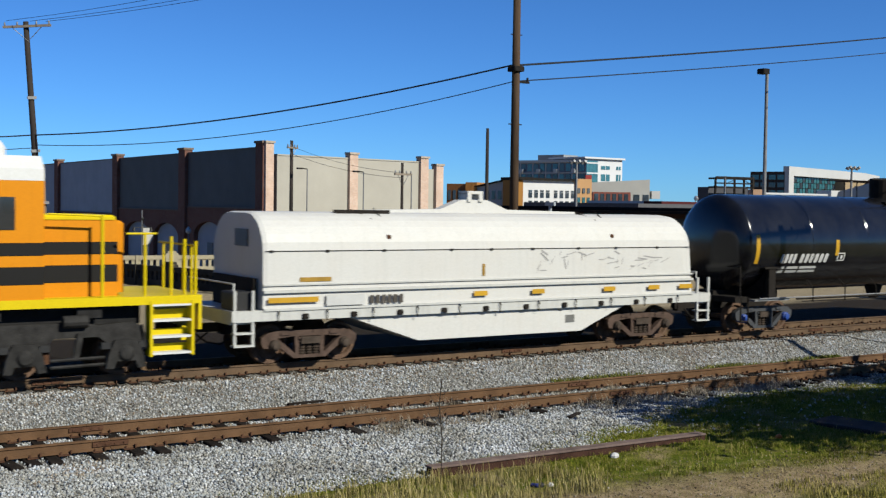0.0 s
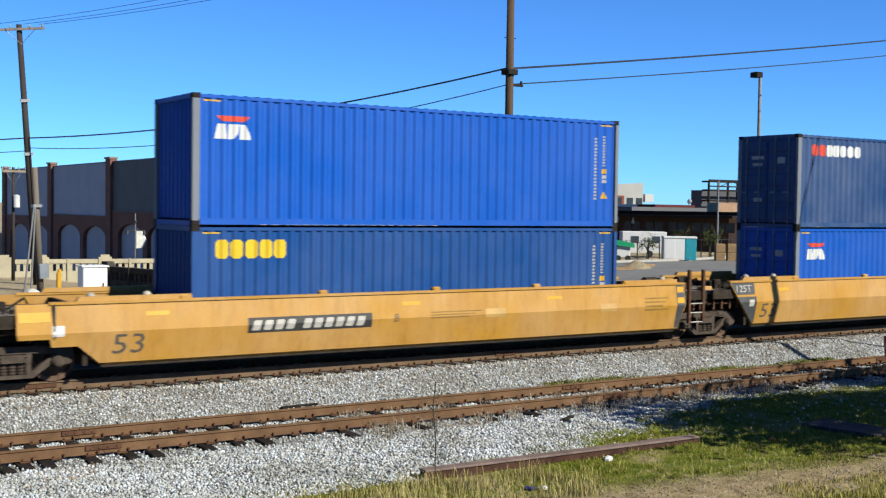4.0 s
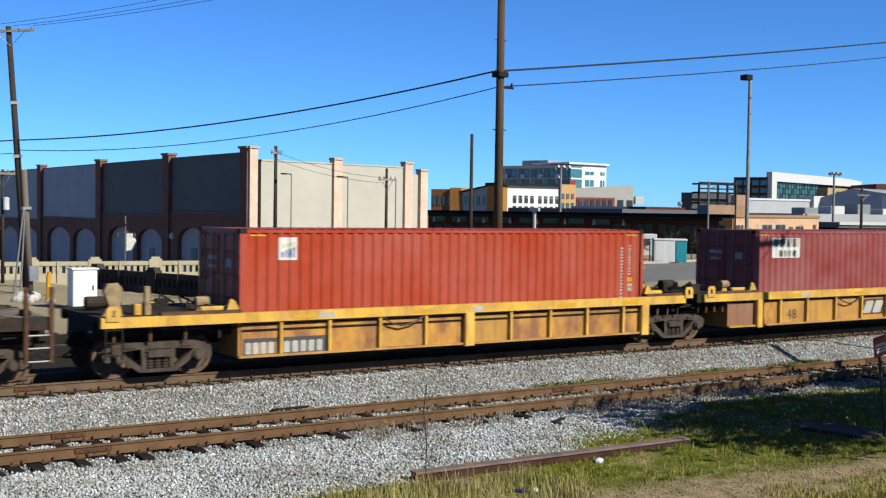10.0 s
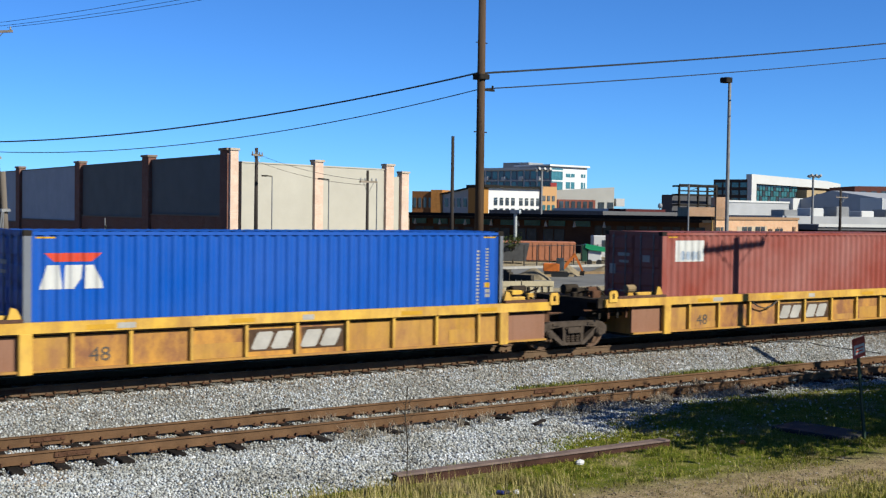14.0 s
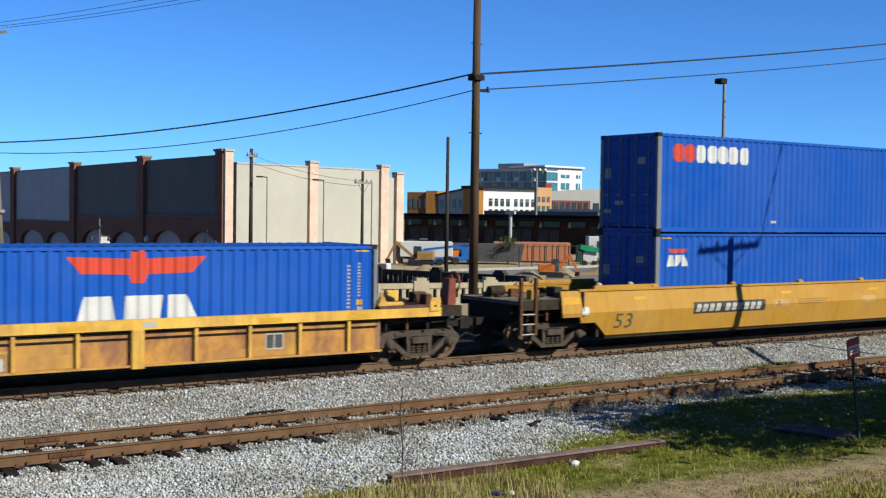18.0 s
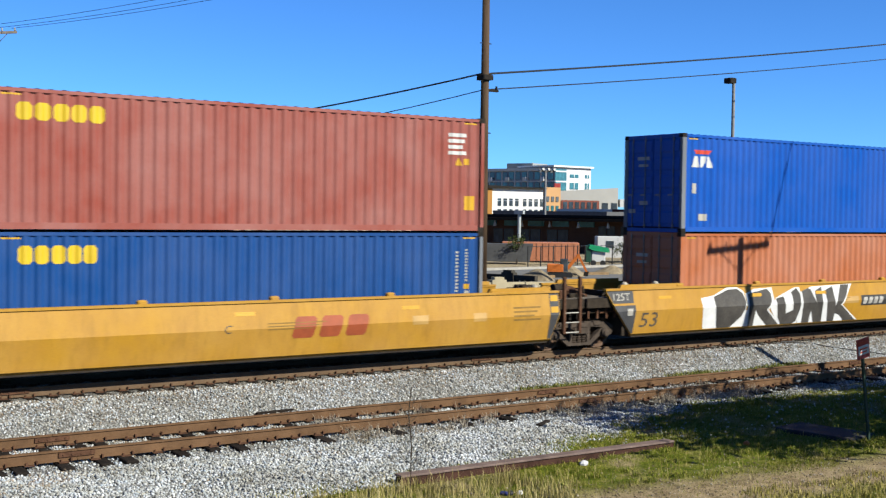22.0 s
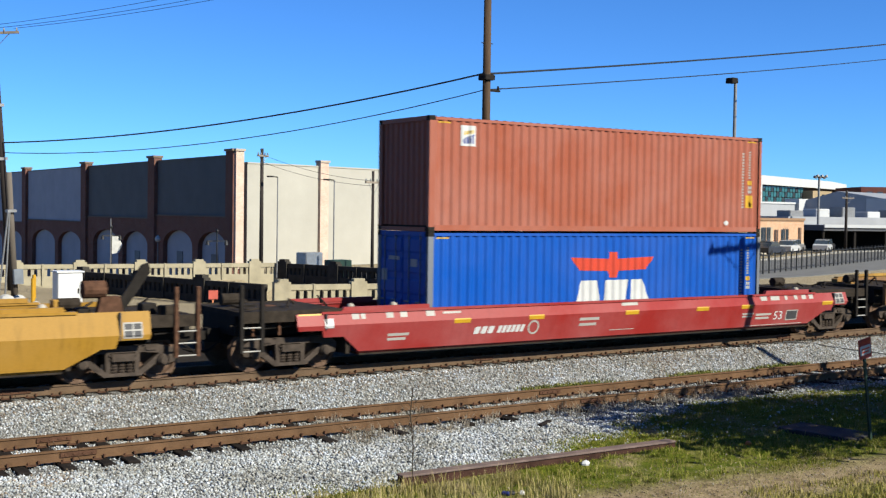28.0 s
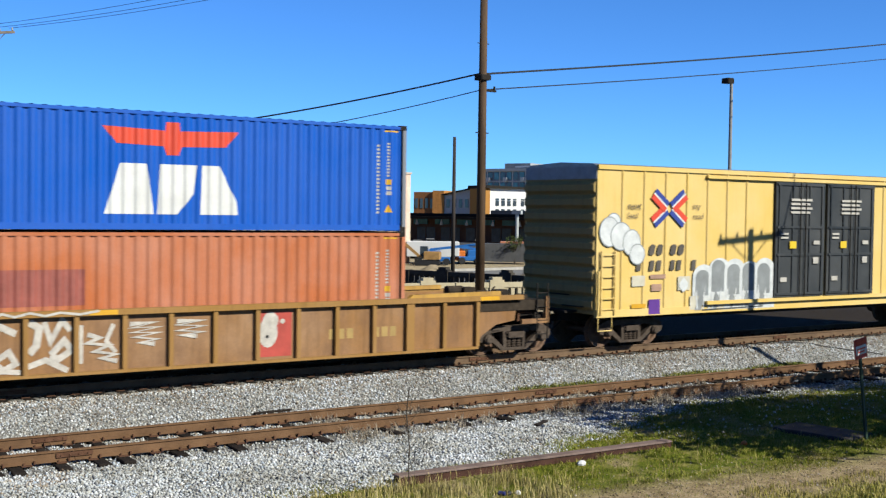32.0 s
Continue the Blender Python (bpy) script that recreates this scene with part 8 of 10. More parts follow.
def parapet(p0, p1, posts, label, top=0.45, CONC=CONC):
    """A concrete parapet with posts and rows of slots that go through it."""
    d = Vector((p1[0] - p0[0], p1[1] - p0[1]))
    L = d.length
    w = thing("parapet", label, "parapet", pose(p0[0], p0[1], GZ, 0, 0, math.degrees(math.atan2(d.y, d.x))), group="parapets")
    h = top - GZ
    n = posts
    solo("retaining_wall", M().box(0, L, -0.3, 0.3, -6.2, -0.25), CONC, "concrete retaining wall of the sunken underpass", kind="structure", at=w.matrix_basis.copy())
    for i in range(n):
        a, b = L * i / n, L * (i + 1) / n
        if i % 2 == 0:
            part("post", M().prism([(a, -0.25), (a, h + 0.12), (a + 0.12, h + 0.12), (a + 0.12, h + 0.25), (a + 0.63, h + 0.25), (a + 0.63, h + 0.12), (a + 0.75, h + 0.12), (a + 0.75, -0.25)], "y", -0.2, 0.2), CONC, w)
        else:
            part("post", M().box(a, a + 0.12, -0.2, 0.2, -0.25, h + 0.02), CONC, w)
        a += 0.75 if i % 2 == 0 else 0.12
        part("base_rail", M().box(a, b, -0.12, 0.12, -0.25, 0.30), CONC, w)
        part("cap_rail", M().box(a, b, -0.15, 0.15, h - 0.24, h), CONC, w)
        k = min(6, max(2, int((b - a) / 0.36)))
        e = (b - a - (k - 1) * 0.36) / 2
        cuts = [(a, a + e - 0.09)] + [(a + e + j * 0.36 + 0.09, a + e + (j + 1) * 0.36 - 0.09) for j in range(k - 1)] + [(b - e + 0.09, b)]
        for u0, u1 in cuts:
            if u1 > u0:
                part("baluster", M().prism([(u0, 0.30), (u1, 0.30), (u1, h - 0.32), (u1 + 0.06, h - 0.24), (u0 - 0.06, h - 0.24), (u0, h - 0.32)], "y", -0.1, 0.1), CONC, w)
    return w


parapet((7.6, 43.95), (16.85, 42.82), 5, "cream concrete parapet with slots beside the poles")
parapet((17.0, 42.8), (32.6, 40.9), 9, "cream concrete parapet with slots by the arcade")
parapet((32.75, 40.6), (39.15, 23.0), 9, "near-black concrete parapet of the underpass", 0.45, DARKC)
parapet((18.5, 34.9), (22.7, 21.7), 6, "near-black concrete parapet of the underpass, with low posts", 0.45, DARKC)
parapet((22.9, 21.3), (36.9, 18.65), 8, "cream concrete parapet with slots near the line")


def block_building(name, label, cat, x, y, ang, w, d, z0, z1, wall, wins=(), roof=None, cut=0.0, back=0.0):
    """A plain building: walls, roof edge and rows of windows. Windows: (u, z, width, height, glass)."""
    b = thing(name, label, cat, pose(x, y, 0, 0, 0, ang))
    part("wall", M().prism([(0, 0), (w, 0), (w - back, d), (cut, d)], "z", z0, z1), wall, b)
    part("roof_edge", M().prism([(-0.1, -0.15), (w + 0.1, -0.15), (w - back + 0.1, d + 0.15), (cut - 0.1, d + 0.15)], "z", z1, z1 + 0.3), roof or wall, b)
    for u, z, ww, hh, g in wins:
        o = part("window", M().box(u, u + ww, -0.06, 0.02, z, z + hh), g, b)
        if ww > 1.0:
            part("mullion", M().box(u + ww / 2 - 0.05, u + ww / 2 + 0.05, -0.12, -0.06, z, z + hh), wall, o)
    return b


BROWN = brick_mat("dark_brown_brick", (0.10, 0.052, 0.036), (0.075, 0.04, 0.03), (0.08, 0.06, 0.05))
ORB = brick_mat("orange_brick", (0.58, 0.33, 0.19), (0.48, 0.27, 0.15), (0.56, 0.44, 0.32))
DOORB = mat("brown_door", (0.1, 0.06, 0.04), 0.6)
FRAMEW = mat("window_frame_grey", (0.16, 0.15, 0.14), 0.6)
# long low brown building: its shaded side faces the line
bw = block_building("brown_warehouse", "long low dark brown brick warehouse in shade", "warehouse", 77.9, 95.2, -70.0, 39.2, 25, GZ, 3.35, BROWN,
                    [(25.5 + i * 2.7, 1.5, 2.0, 1.0, GLASSD) for i in range(5)] + [(1 + i * 3.6, 0.4, 2.7, 1.6, GLASSD) for i in range(6)], STEEL, 0.0, 5.0)
part("parapet_wall", M().box(0, 39.1, -0.3, 0.3, 3.35, 3.66), STEEL, bw)
part("canopy", M().box(-1, 39.1, -2.6, 0.0, 3.0, 3.25), STEEL, bw, "dark steel canopy")
for i in range(8):
    part("canopy_window", M().box(0.5 + i * 3.2, 2.6 + i * 3.2, -0.12, 0.0, 2.35, 2.95), GLASSB, bw)
    part("hanging_lamp", M().lathe([(2.3, 0.20), (2.6, 0.13), (2.95, 0.03)], "z", 8, (2.7 + i * 3.6, -2.4, 0)), mat("lamp_glow_white", (0.7, 0.6, 0.45), 0.5), bw)
PALEP = mat("pale_post", (0.55, 0.6, 0.62), 0.5)
part("canopy_post", M().cyl((17.0, -2.8, GZ), (17.0, -2.8, 3.9), 0.19, 10), PALEP, bw, "pale steel mast")
part("mast_head", M().box(16.4, 17.6, -3.0, -2.6, 3.7, 4.1), PALEP, bw)
ob = block_building("orange_brick_building", "low orange brick building with tall windows and pale base", "building", 91.2, 58.5, 24.3, 34, 14, GZ, 3.35, ORB,
                    [(1.3, 0.55, 2.4, 2.0, GLASSD), (10.2, 0.45, 3.6, 2.1, GLASSD), (15.2, 0.45, 3.8, 2.1, GLASSD), (23.5, 0.9, 3.2, 1.4, GLASSD), (5.2, GZ, 1.5, 2.7, DOORB), (20.6, GZ, 1.6, 2.8, DOORB), (31.2, GZ, 1.4, 3.0, DOORB)], mat("tan_coping", (0.42, 0.26, 0.15), 0.8), 1.6)
part("painted_base", M().box(0, 34, -0.05, 0.0, GZ, 0.5), mat("white_base", (0.66, 0.6, 0.5), 0.8), ob, "pale painted wall base")
part("pale_band", M().box(8.5, 20, -0.04, 0.0, 0.5, 2.6), mat("pale_brick_band", (0.62, 0.50, 0.36), 0.8), ob)
for u, w in ((1.3, 2.4), (10.2, 3.6), (15.2, 3.8), (23.5, 3.2)):
    for k in range(1, 4):
        part("glazing_bar", M().box(u + w * k / 4 - 0.04, u + w * k / 4 + 0.04, -0.1, -0.06, 0.5, 2.5), FRAMEW, ob)
part("corner_quoin", M().box(-0.1, 0.5, -0.12, 0.02, GZ, 3.6), mat("yellow_quoin", (0.55, 0.36, 0.14), 0.8), ob)
blk = thing("brick_stair_tower", "orange brick rooftop block with chimney", "building", pose(100.0, 69.5, 0, 0, 0, -34.6))
part("wall", M().box(-0.6, 3.9, 0, 6, GZ, 4.7), ORB, blk)
part("chimney", M().box(2.6, 3.9, 0.5, 2.5, 4.7, 5.9), ORB, blk)
GREYW, PALE = mat("grey_metal_wall", (0.50, 0.51, 0.53), 0.6, 0.1, 0.08, 0.3), mat("white_panel_wall", (0.75, 0.75, 0.74), 0.6, 0, 0.05, 0.3)
block_building("grey_warehouse", "long grey metal warehouse with pale roof edge", "warehouse", 142, 105.0, 0.8, 21, 12, GZ, 6.0, GREYW, [], PALE, 13.6)
part("white_box", M().box(0, 2.6, 0, 3, 4.4, 6.9), PALE, thing("white_roof_box", "white box-shaped stair head on a roof", "building", pose(160.8, 104.6, 0)))
g = thing("gabled_shed", "grey gabled metal shed with a white end", "warehouse", pose(162.4, 105.4, 0, 0, 0, -78.9))
part("shell", M().prism([(0, GZ), (15, GZ), (15, 6.9), (6.5, 8.2), (0, 6.5)], "y", 0, 30), GREYW, g)
part("white_end", M().box(11.5, 15.2, -0.2, 0, 4.0, 7.0), PALE, g)
cano = thing("yard_canopy", "dark loading canopy on posts", "canopy", pose(128, 78, 0, 0, 0, -20))
part("roof", M().box(0, 34, -6, 6, 2.1, 2.8), mat("canopy_grey", (0.13, 0.13, 0.14), 0.6), cano)
part("roof_edge", M().box(0, 34, -6.2, -6, 2.5, 2.9), PALE, cano)
for i in range(8):
    part("post", M().box(i * 4.6, i * 4.6 + 0.3, -5.8, -5.5, GZ, 2.1), STEEL, cano)
part("back_wall", M().box(0, 34, 5, 6, GZ, 2.1), STEEL, cano)
roofs = thing("flat_roof_store", "low flat-roofed shop with rooftop units", "building", pose(138, 88, 0, 0, 0, -10))
part("wall", M().box(0, 40, 0, 20, GZ, 3.9), GREYW, roofs)
for i in range(6):
    part("rooftop_unit", M().cbox(2 + i * 5, 4.6 + i * 5, 2, 5, 3.9, 4.8 + 0.3 * (i % 3), 0.1), PALE if i % 2 else GALV, roofs)

# downtown behind
DKB = mat("dark_brick_far", (0.085, 0.065, 0.06), 0.8, 0, 0.1, 0.3)


def windows(b, u0, u1, n, z0, z1, rows, w, h, glass, y=-0.1):
    """Rows of window panes in a facade, each with a sill."""
    for k in range(rows):
        z = z0 + (z1 - z0) * k / max(1, rows - 1) if rows > 1 else z0
        for i in range(n):
            u = u0 + (u1 - u0) * i / max(1, n - 1)
            part("window", M().box(u, u + w, y, 0.02, z, z + h), glass[(i * 2 + k) % len(glass)], b)


wh = thing("glass_office", "white-framed office building with blue-green glass", "office building", pose(229.9, 174.6, 0, 0, 0, 11.2))
part("wall", M().box(0, 48, 0.2, 8, GZ, 12.2), DKB, wh)
part("frame", M().prism([(0, 12.0), (34, 11.7), (48.5, 11.5), (48.5, 13.1), (40, 13.7), (0, 14.3)], "y", -1.0, 0.6), PALE, wh, "white roof frame")
part("frame_leg", M().box(0, 2.4, -1.0, 1, GZ, 12.0), PALE, wh)
windows(wh, 2.8, 24, 16, 6.2, 10.4, 4, 1.15, 1.25, (GLASSB, GLASSB, GLASSD))
part("sand_block", M().box(25, 48, -3, 0, GZ, 10.9), mat("sand_stone", (0.55, 0.42, 0.26), 0.8), wh, "sand-coloured block")
for i in range(8):
    part("window", M().box(30 + i * 2.1, 31.3 + i * 2.1, -3.1, -2.95, 8.7, 10.0), GLASSD, wh)
wing = thing("dark_office_wing", "dark brick office wing with long windows", "office building", pose(226.6, 183.0, 0, 0, 0, -68.3))
part("wall", M().box(0, 9.5, 0, 20, GZ, 13.0), DKB, wing)
windows(wing, 0.5, 7.0, 4, 5.2, 11.0, 4, 1.7, 1.2, (GLASSD, GLASSB))
st = thing("steel_frame_building", "grey building under construction with open steel frame", "building", pose(168.2, 138.1, 0, 0, 0, -2.9))
part("core", M().box(0, 10.5, 2, 5, GZ, 7.8), mat("site_grey", (0.12, 0.12, 0.135), 0.7), st)
for i in range(5):
    part("column", M().box(i * 2.5, i * 2.5 + 0.3, 0, 0.35, GZ, 9.6), STEEL, st)
for z in (5.6, 7.6, 9.3):
    part("beam", M().box(0, 10.3, 0, 0.3, z, z + 0.35), STEEL, st)
    part("beam", M().box(0, 0.3, 0.3, 2.0, z, z + 0.35), STEEL, st)
WHITEW2 = mat("white_tower_cladding", (0.92, 0.93, 0.95), 0.7, 0, 0.04, 0.3, 6, 0)
ap = thing("apartment_tower", "tall grey apartment block with balconies", "apartment building", pose(206.9, 257.5, 0, 0, 0, -71.2))
part("wall", M().box(0, 25, 0, 20, GZ, 16.2), mat("blue_grey_cladding", (0.26, 0.30, 0.37), 0.7, 0, 0.1, 0.3, 6, 0), ap)
part("roof_edge", M().box(-0.4, 25.2, -0.6, 20, 16.2, 16.9), PALE, ap)
windows(ap, 0.6, 22.9, 11, 4.6, 13.7, 4, 1.6, 2.1, (GLASSB, GLASSD, GLASSK, GLASSB))
for k in range(4):
    part("floor_band", M().box(-0.1, 25.1, -0.14, -0.02, 6.95 + 3.03 * k, 7.25 + 3.03 * k), PALE, ap, "white floor band")
for k in range(5):
    part("pilaster", M().box(2.45 + 4.5 * k, 2.75 + 4.5 * k, -0.2, -0.02, GZ, 16.2), PALE, ap)
part("roof_house", M().box(6, 15, 4, 12, 16.9, 18.6), mat("tower_plant_grey", (0.42, 0.44, 0.46), 0.7), ap, "grey plant room on the roof")
for k in range(3):
    for i in range(4):
        part("balcony", M().box(2.7 + i * 6, 3.9 + i * 6, -0.9, 0, 7.2 + k * 3.0, 8.3 + k * 3.0), PALE, ap)
tw = thing("white_corner_tower", "white corner tower with square windows", "apartment building", pose(215.0, 233.8, 0, 0, 0, 6.4))
part("wall", M().box(0, 15.2, 0, 14, GZ, 17.2), WHITEW2, tw)
part("roof_edge", M().box(-1.2, 15.6, -0.8, 14, 17.2, 17.7), WHITEW2, tw)
part("glass_bay", M().box(0.0, 4.6, -0.3, 0, GZ, 16.6), GLASSB, tw, "dark blue glass bay")
for k in range(5):
    part("bay_floor", M().box(0.0, 4.6, -0.4, -0.3, 4.2 + 2.9 * k, 4.6 + 2.9 * k), WHITEW2, tw)
for u, z, w, h in ((6.2, 11.0, 3.6, 1.9), (12.6, 11.0, 1.8, 1.9), (8.3, 7.6, 1.0, 1.8), (11.2, 7.6, 1.2, 1.8), (6.2, 14.3, 3.6, 1.0), (12.6, 14.3, 1.8, 1.0)):
    part("window", M().box(u, u + w, -0.12, 0.02, z, z + h), GLASSB, tw)
    part("mullion", M().box(u + w / 2 - 0.1, u + w / 2 + 0.1, -0.18, -0.12, z, z + h), WHITEW2, tw)
WHITEW = mat("white_render_wall", (0.98, 0.97, 0.95), 0.7, 0, 0.04, 0.3, 6, 0)
wa = thing("white_apartments", "white apartment row with dark thin eaves and small windows", "apartment building", pose(134.5, 155.3, 0, 0, 0, -6.4))
part("wall", M().box(0, 11.7, 0, 6.5, GZ, 8.56), WHITEW, wa)
part("roof", M().prism([(-1.2, 8.56), (12.1, 8.56), (11.9, 8.78), (-1.2, 9.1)], "y", -0.7, 6.5), STEEL, wa)
part("orange_strip", M().box(-1.0, 0.0, -0.15, 6.0, GZ, 8.5), mat("orange_strip_cladding", (0.50, 0.24, 0.06), 0.7, 0, 0.05, 0.3, 6, 0), wa)
part("peach_end", M().box(11.7, 15.5, -0.27, 6.0, GZ, 9.0), mat("peach_cladding", (0.72, 0.42, 0.20), 0.7, 0, 0.05, 0.3, 6, 0), wa)
for u0 in (1.3, 7.0):
    windows(wa, u0, u0 + 3.9, 4, 5.2, 5.2, 1, 0.75, 1.0, (GLASSD, GLASSK))
    windows(wa, u0, u0 + 3.9, 4, 6.3, 6.3, 1, 0.75, 0.35, (GLASSD, GLASSK))
    windows(wa, u0, u0 + 3.9, 4, 3.3, 3.3, 1, 0.75, 1.3, (GLASSD, GLASSB))
    part("balcony", M().box(u0 - 0.3, u0 + 4.9, -0.9, -0.82, 3.2, 4.0), GALV, wa, "thin grey balcony rail")
windows(wa, 12.2, 14.4, 3, 4.4, 6.2, 2, 0.6, 1.0, (GLASSB, GLASSD), -0.4)
ora = thing("orange_apartments", "orange and dark brown apartment block", "apartment building", pose(130.7, 176.1, 0, 0, 0, -52.7))
part("wall", M().box(0, 4.6, 0, 12, GZ, 7.9), mat("rust_cladding", (0.34, 0.15, 0.06), 0.7), ora)
part("orange_bay", M().box(4.2, 6.6, -0.5, 12, GZ, 8.2), mat("orange_cladding", (0.60, 0.27, 0.08), 0.7), ora)
windows(ora, 0.3, 3.6, 4, 4.6, 4.6, 1, 0.6, 2.0, (GLASSD,))
gap = thing("grey_apartments", "grey flats with a slanted roof and a red-brown bay", "apartment building", pose(134.5, 171.0, 0, 0, 0, -67.4))
part("wall", M().prism([(0, GZ), (8.2, GZ), (8.2, 8.8), (0, 7.2)], "y", 0, 10), mat("pale_grey_cladding", (0.66, 0.66, 0.66), 0.7, 0, 0.05, 0.3, 6, 0), gap)
part("roof", M().prism([(-0.3, 7.2), (8.5, 8.85), (8.5, 9.1), (-0.3, 7.45)], "y", -0.5, 10), STEEL, gap)
part("red_bay", M().box(6.6, 8.0, -0.4, 0, GZ, 8.2), mat("red_cladding", (0.45, 0.08, 0.05), 0.7), gap)
part("orange_bay", M().box(8.6, 9.6, -0.4, 0.8, GZ, 9.2), mat("orange_cladding", (0.60, 0.27, 0.08), 0.7), gap)
windows(gap, 0.8, 5.2, 4, 4.8, 4.8, 1, 0.8, 1.7, (GLASSD, GLASSB))
gr = thing("grey_brick_flats", "grey flats with red brick lower floor", "apartment building", pose(174.0, 182.7, 0, 0, 0, -26.3))
part("wall", M().prism([(0, GZ), (14, GZ), (14, 10.0), (0, 9.1)], "y", 0, 12), mat("warm_grey_cladding", (0.58, 0.57, 0.53), 0.7, 0, 0.05, 0.3, 6, 0), gr)
part("brick_floor", M().box(0.6, 9.5, -0.2, 0, GZ, 7.0), mat("far_red_brick", (0.34, 0.12, 0.09), 0.8), gr)
windows(gr, 1.0, 8.0, 6, 4.9, 4.9, 1, 0.9, 1.7, (GLASSD, PALE), -0.3)
windows(gr, 10.2, 12.4, 2, 4.9, 4.9, 1, 1.4, 1.6, (GLASSD,))
part("sign_mast", M().box(-1.3, 0.1, -1.0, -0.2, 4.5, 10.8), mat("red_sign", (0.5, 0.05, 0.04), 0.6), gr, "red sign mast")
part("white_cube", M().box(14.5, 16.5, 0, 2, 5.6, 7.4), PALE, gr)
rf = thing("red_brick_block", "far dark red brick block", "building", pose(256.1, 162.5, 0, 0, 0, -34.6))
part("wall", M().box(0, 40, 0, 20, GZ, 11.8), mat("far_maroon_brick", (0.2, 0.075, 0.06), 0.8), rf)
windows(rf, 1.5, 36, 14, 9.0, 9.0, 1, 1.4, 1.6, (GLASSD,))
low = thing("low_shop_roofs", "low grey shop roofs with a white gable", "building", pose(115.2, 101.5, 0, 0, 0, 18.6))
part("wall", M().box(0, 26, 0, 20, GZ, 4.2), mat("roof_grey", (0.16, 0.16, 0.17), 0.7), low)
part("white_roof", M().box(9, 26, 4, 14, 4.2, 4.6), PALE, low)
part("red_roof", M().box(7, 20, 0, 3, 4.2, 4.6), mat("red_roof_sheet", (0.12, 0.03, 0.03), 0.7), low)
dish = M().lathe([(0.0, 0.04), (0.06, 0.25), (0.15, 0.42)], "x", 14, (22, 2, 5.2))
part("dish", dish, PALE, low)
part("dish_post", M().cyl((22, 2, 4.2), (22, 2, 5.2), 0.06, 8), GALV, low)

# the road beyond the line, with its kerb
ASPH = mat("asphalt", (0.24, 0.235, 0.225), 0.9, 0, 0.15, 0.6, 30, 0.2)
road = M().prism([(42, 26), (70, 30), (130, 49), (150, 66), (150, 72), (122, 66), (95, 53), (70, 46), (50, 44), (36, 48), (32, 42)], "z", GZ - 0.05, GZ + 0.03)
solo("road", road, ASPH, "grey asphalt road and yard beyond the parapets", kind="structure")
kerb = M()
for a, b in zip([(48, 44.6), (70, 46.8), (95, 53.8), (122, 66.8)], [(70, 46.8), (95, 53.8), (122, 66.8), (150, 72.6)]):
    ang = math.atan2(b[1] - a[1], b[0] - a[0])
    nx, ny = -math.sin(ang) * 0.35, math.cos(ang) * 0.35
    kerb.prism([a, b, (b[0] + nx, b[1] + ny), (a[0] + nx, a[1] + ny)], "z", GZ - 0.05, GZ + 0.16)
solo("kerb", kerb, mat("pale_kerb", (0.5, 0.48, 0.44), 0.8), "pale concrete kerb along the road", kind="structure")


def car_model(x, y, ang, m, label):
    c = thing("parked_car", label, "car", pose(x, y, GZ + 0.03, 0, 0, ang), group="parked cars")
    part("body", M().prism([(-2.2, 0.3), (2.2, 0.3), (2.25, 0.75), (1.3, 0.95), (-1.6, 1.0), (-2.25, 0.85)], "y", -0.88, 0.88), m, c)
    part("cabin", M().prism([(-1.5, 0.98), (1.1, 0.93), (0.5, 1.48), (-1.0, 1.5)], "y", -0.78, 0.78), GLASSD, c)
    part("roof", M().cbox(-1.05, 0.55, -0.75, 0.75, 1.46, 1.53, 0.03), m, c)
    for k in (-1.35, 1.35):
        for s in (-1, 1):
            part("wheel", M().cyl((k, s * 0.7, 0.32), (k, s * 0.9, 0.32), 0.32, 14), BLACK, c)
    return c


CARW = mat("white_car_paint", (0.75, 0.75, 0.75), 0.25, 0, 0.03)
for x, y, a, m, l in ((112, 66.5, 25, CARW, "white parked car by the brick building"), (117, 70, 20, mat("silver_car", (0.45, 0.46, 0.48), 0.3, 0.5), "silver car parked by the road"), (121.5, 69.0, 30, CARW, "white car parked by the road"), (127, 73, 25, mat("dark_car", (0.05, 0.05, 0.06), 0.3), "dark car parked by the road"), (104, 62.5, 15, mat("dark_car", (0.05, 0.05, 0.06), 0.3), "dark parked car by the windows")):
    car_model(x, y, a, m, l)

# black iron fence along the yard
fence = thing("iron_fence", "black iron fence along the yard", "fence")
for i in range(34):
    a = Vector((66, 32)).lerp(Vector((112, 52)), i / 34)
    part("post", M().box(a.x - 0.04, a.x + 0.04, a.y - 0.04, a.y + 0.04, GZ, GZ + 1.6), BLACK, fence)
d = Vector((112 - 66, 52 - 32))
for z in (0.25, 1.4):
    part("rail", M().tube([(66, 32, GZ + z), (112, 52, GZ + z)], 0.03), BLACK, fence)
picket = M().box(-0.008, 0.008, -0.008, 0.008, GZ + 0.15, GZ + 1.4).mesh("picket")
for i in range(130):
    a = Vector((66, 32)).lerp(Vector((112, 52)), i / 130)
    part("picket", picket, BLACK, fence, "", pose(a.x, a.y, 0))

# ---- works yard beyond the parapets ----
MACHO = mat("machine_orange", (0.75, 0.20, 0.03), 0.45, 0, 0.12)
MACHB = mat("machine_blue", (0.02, 0.16, 0.5), 0.45, 0, 0.12)
MACHG = mat("machine_green", (0.02, 0.38, 0.16), 0.45, 0, 0.12)


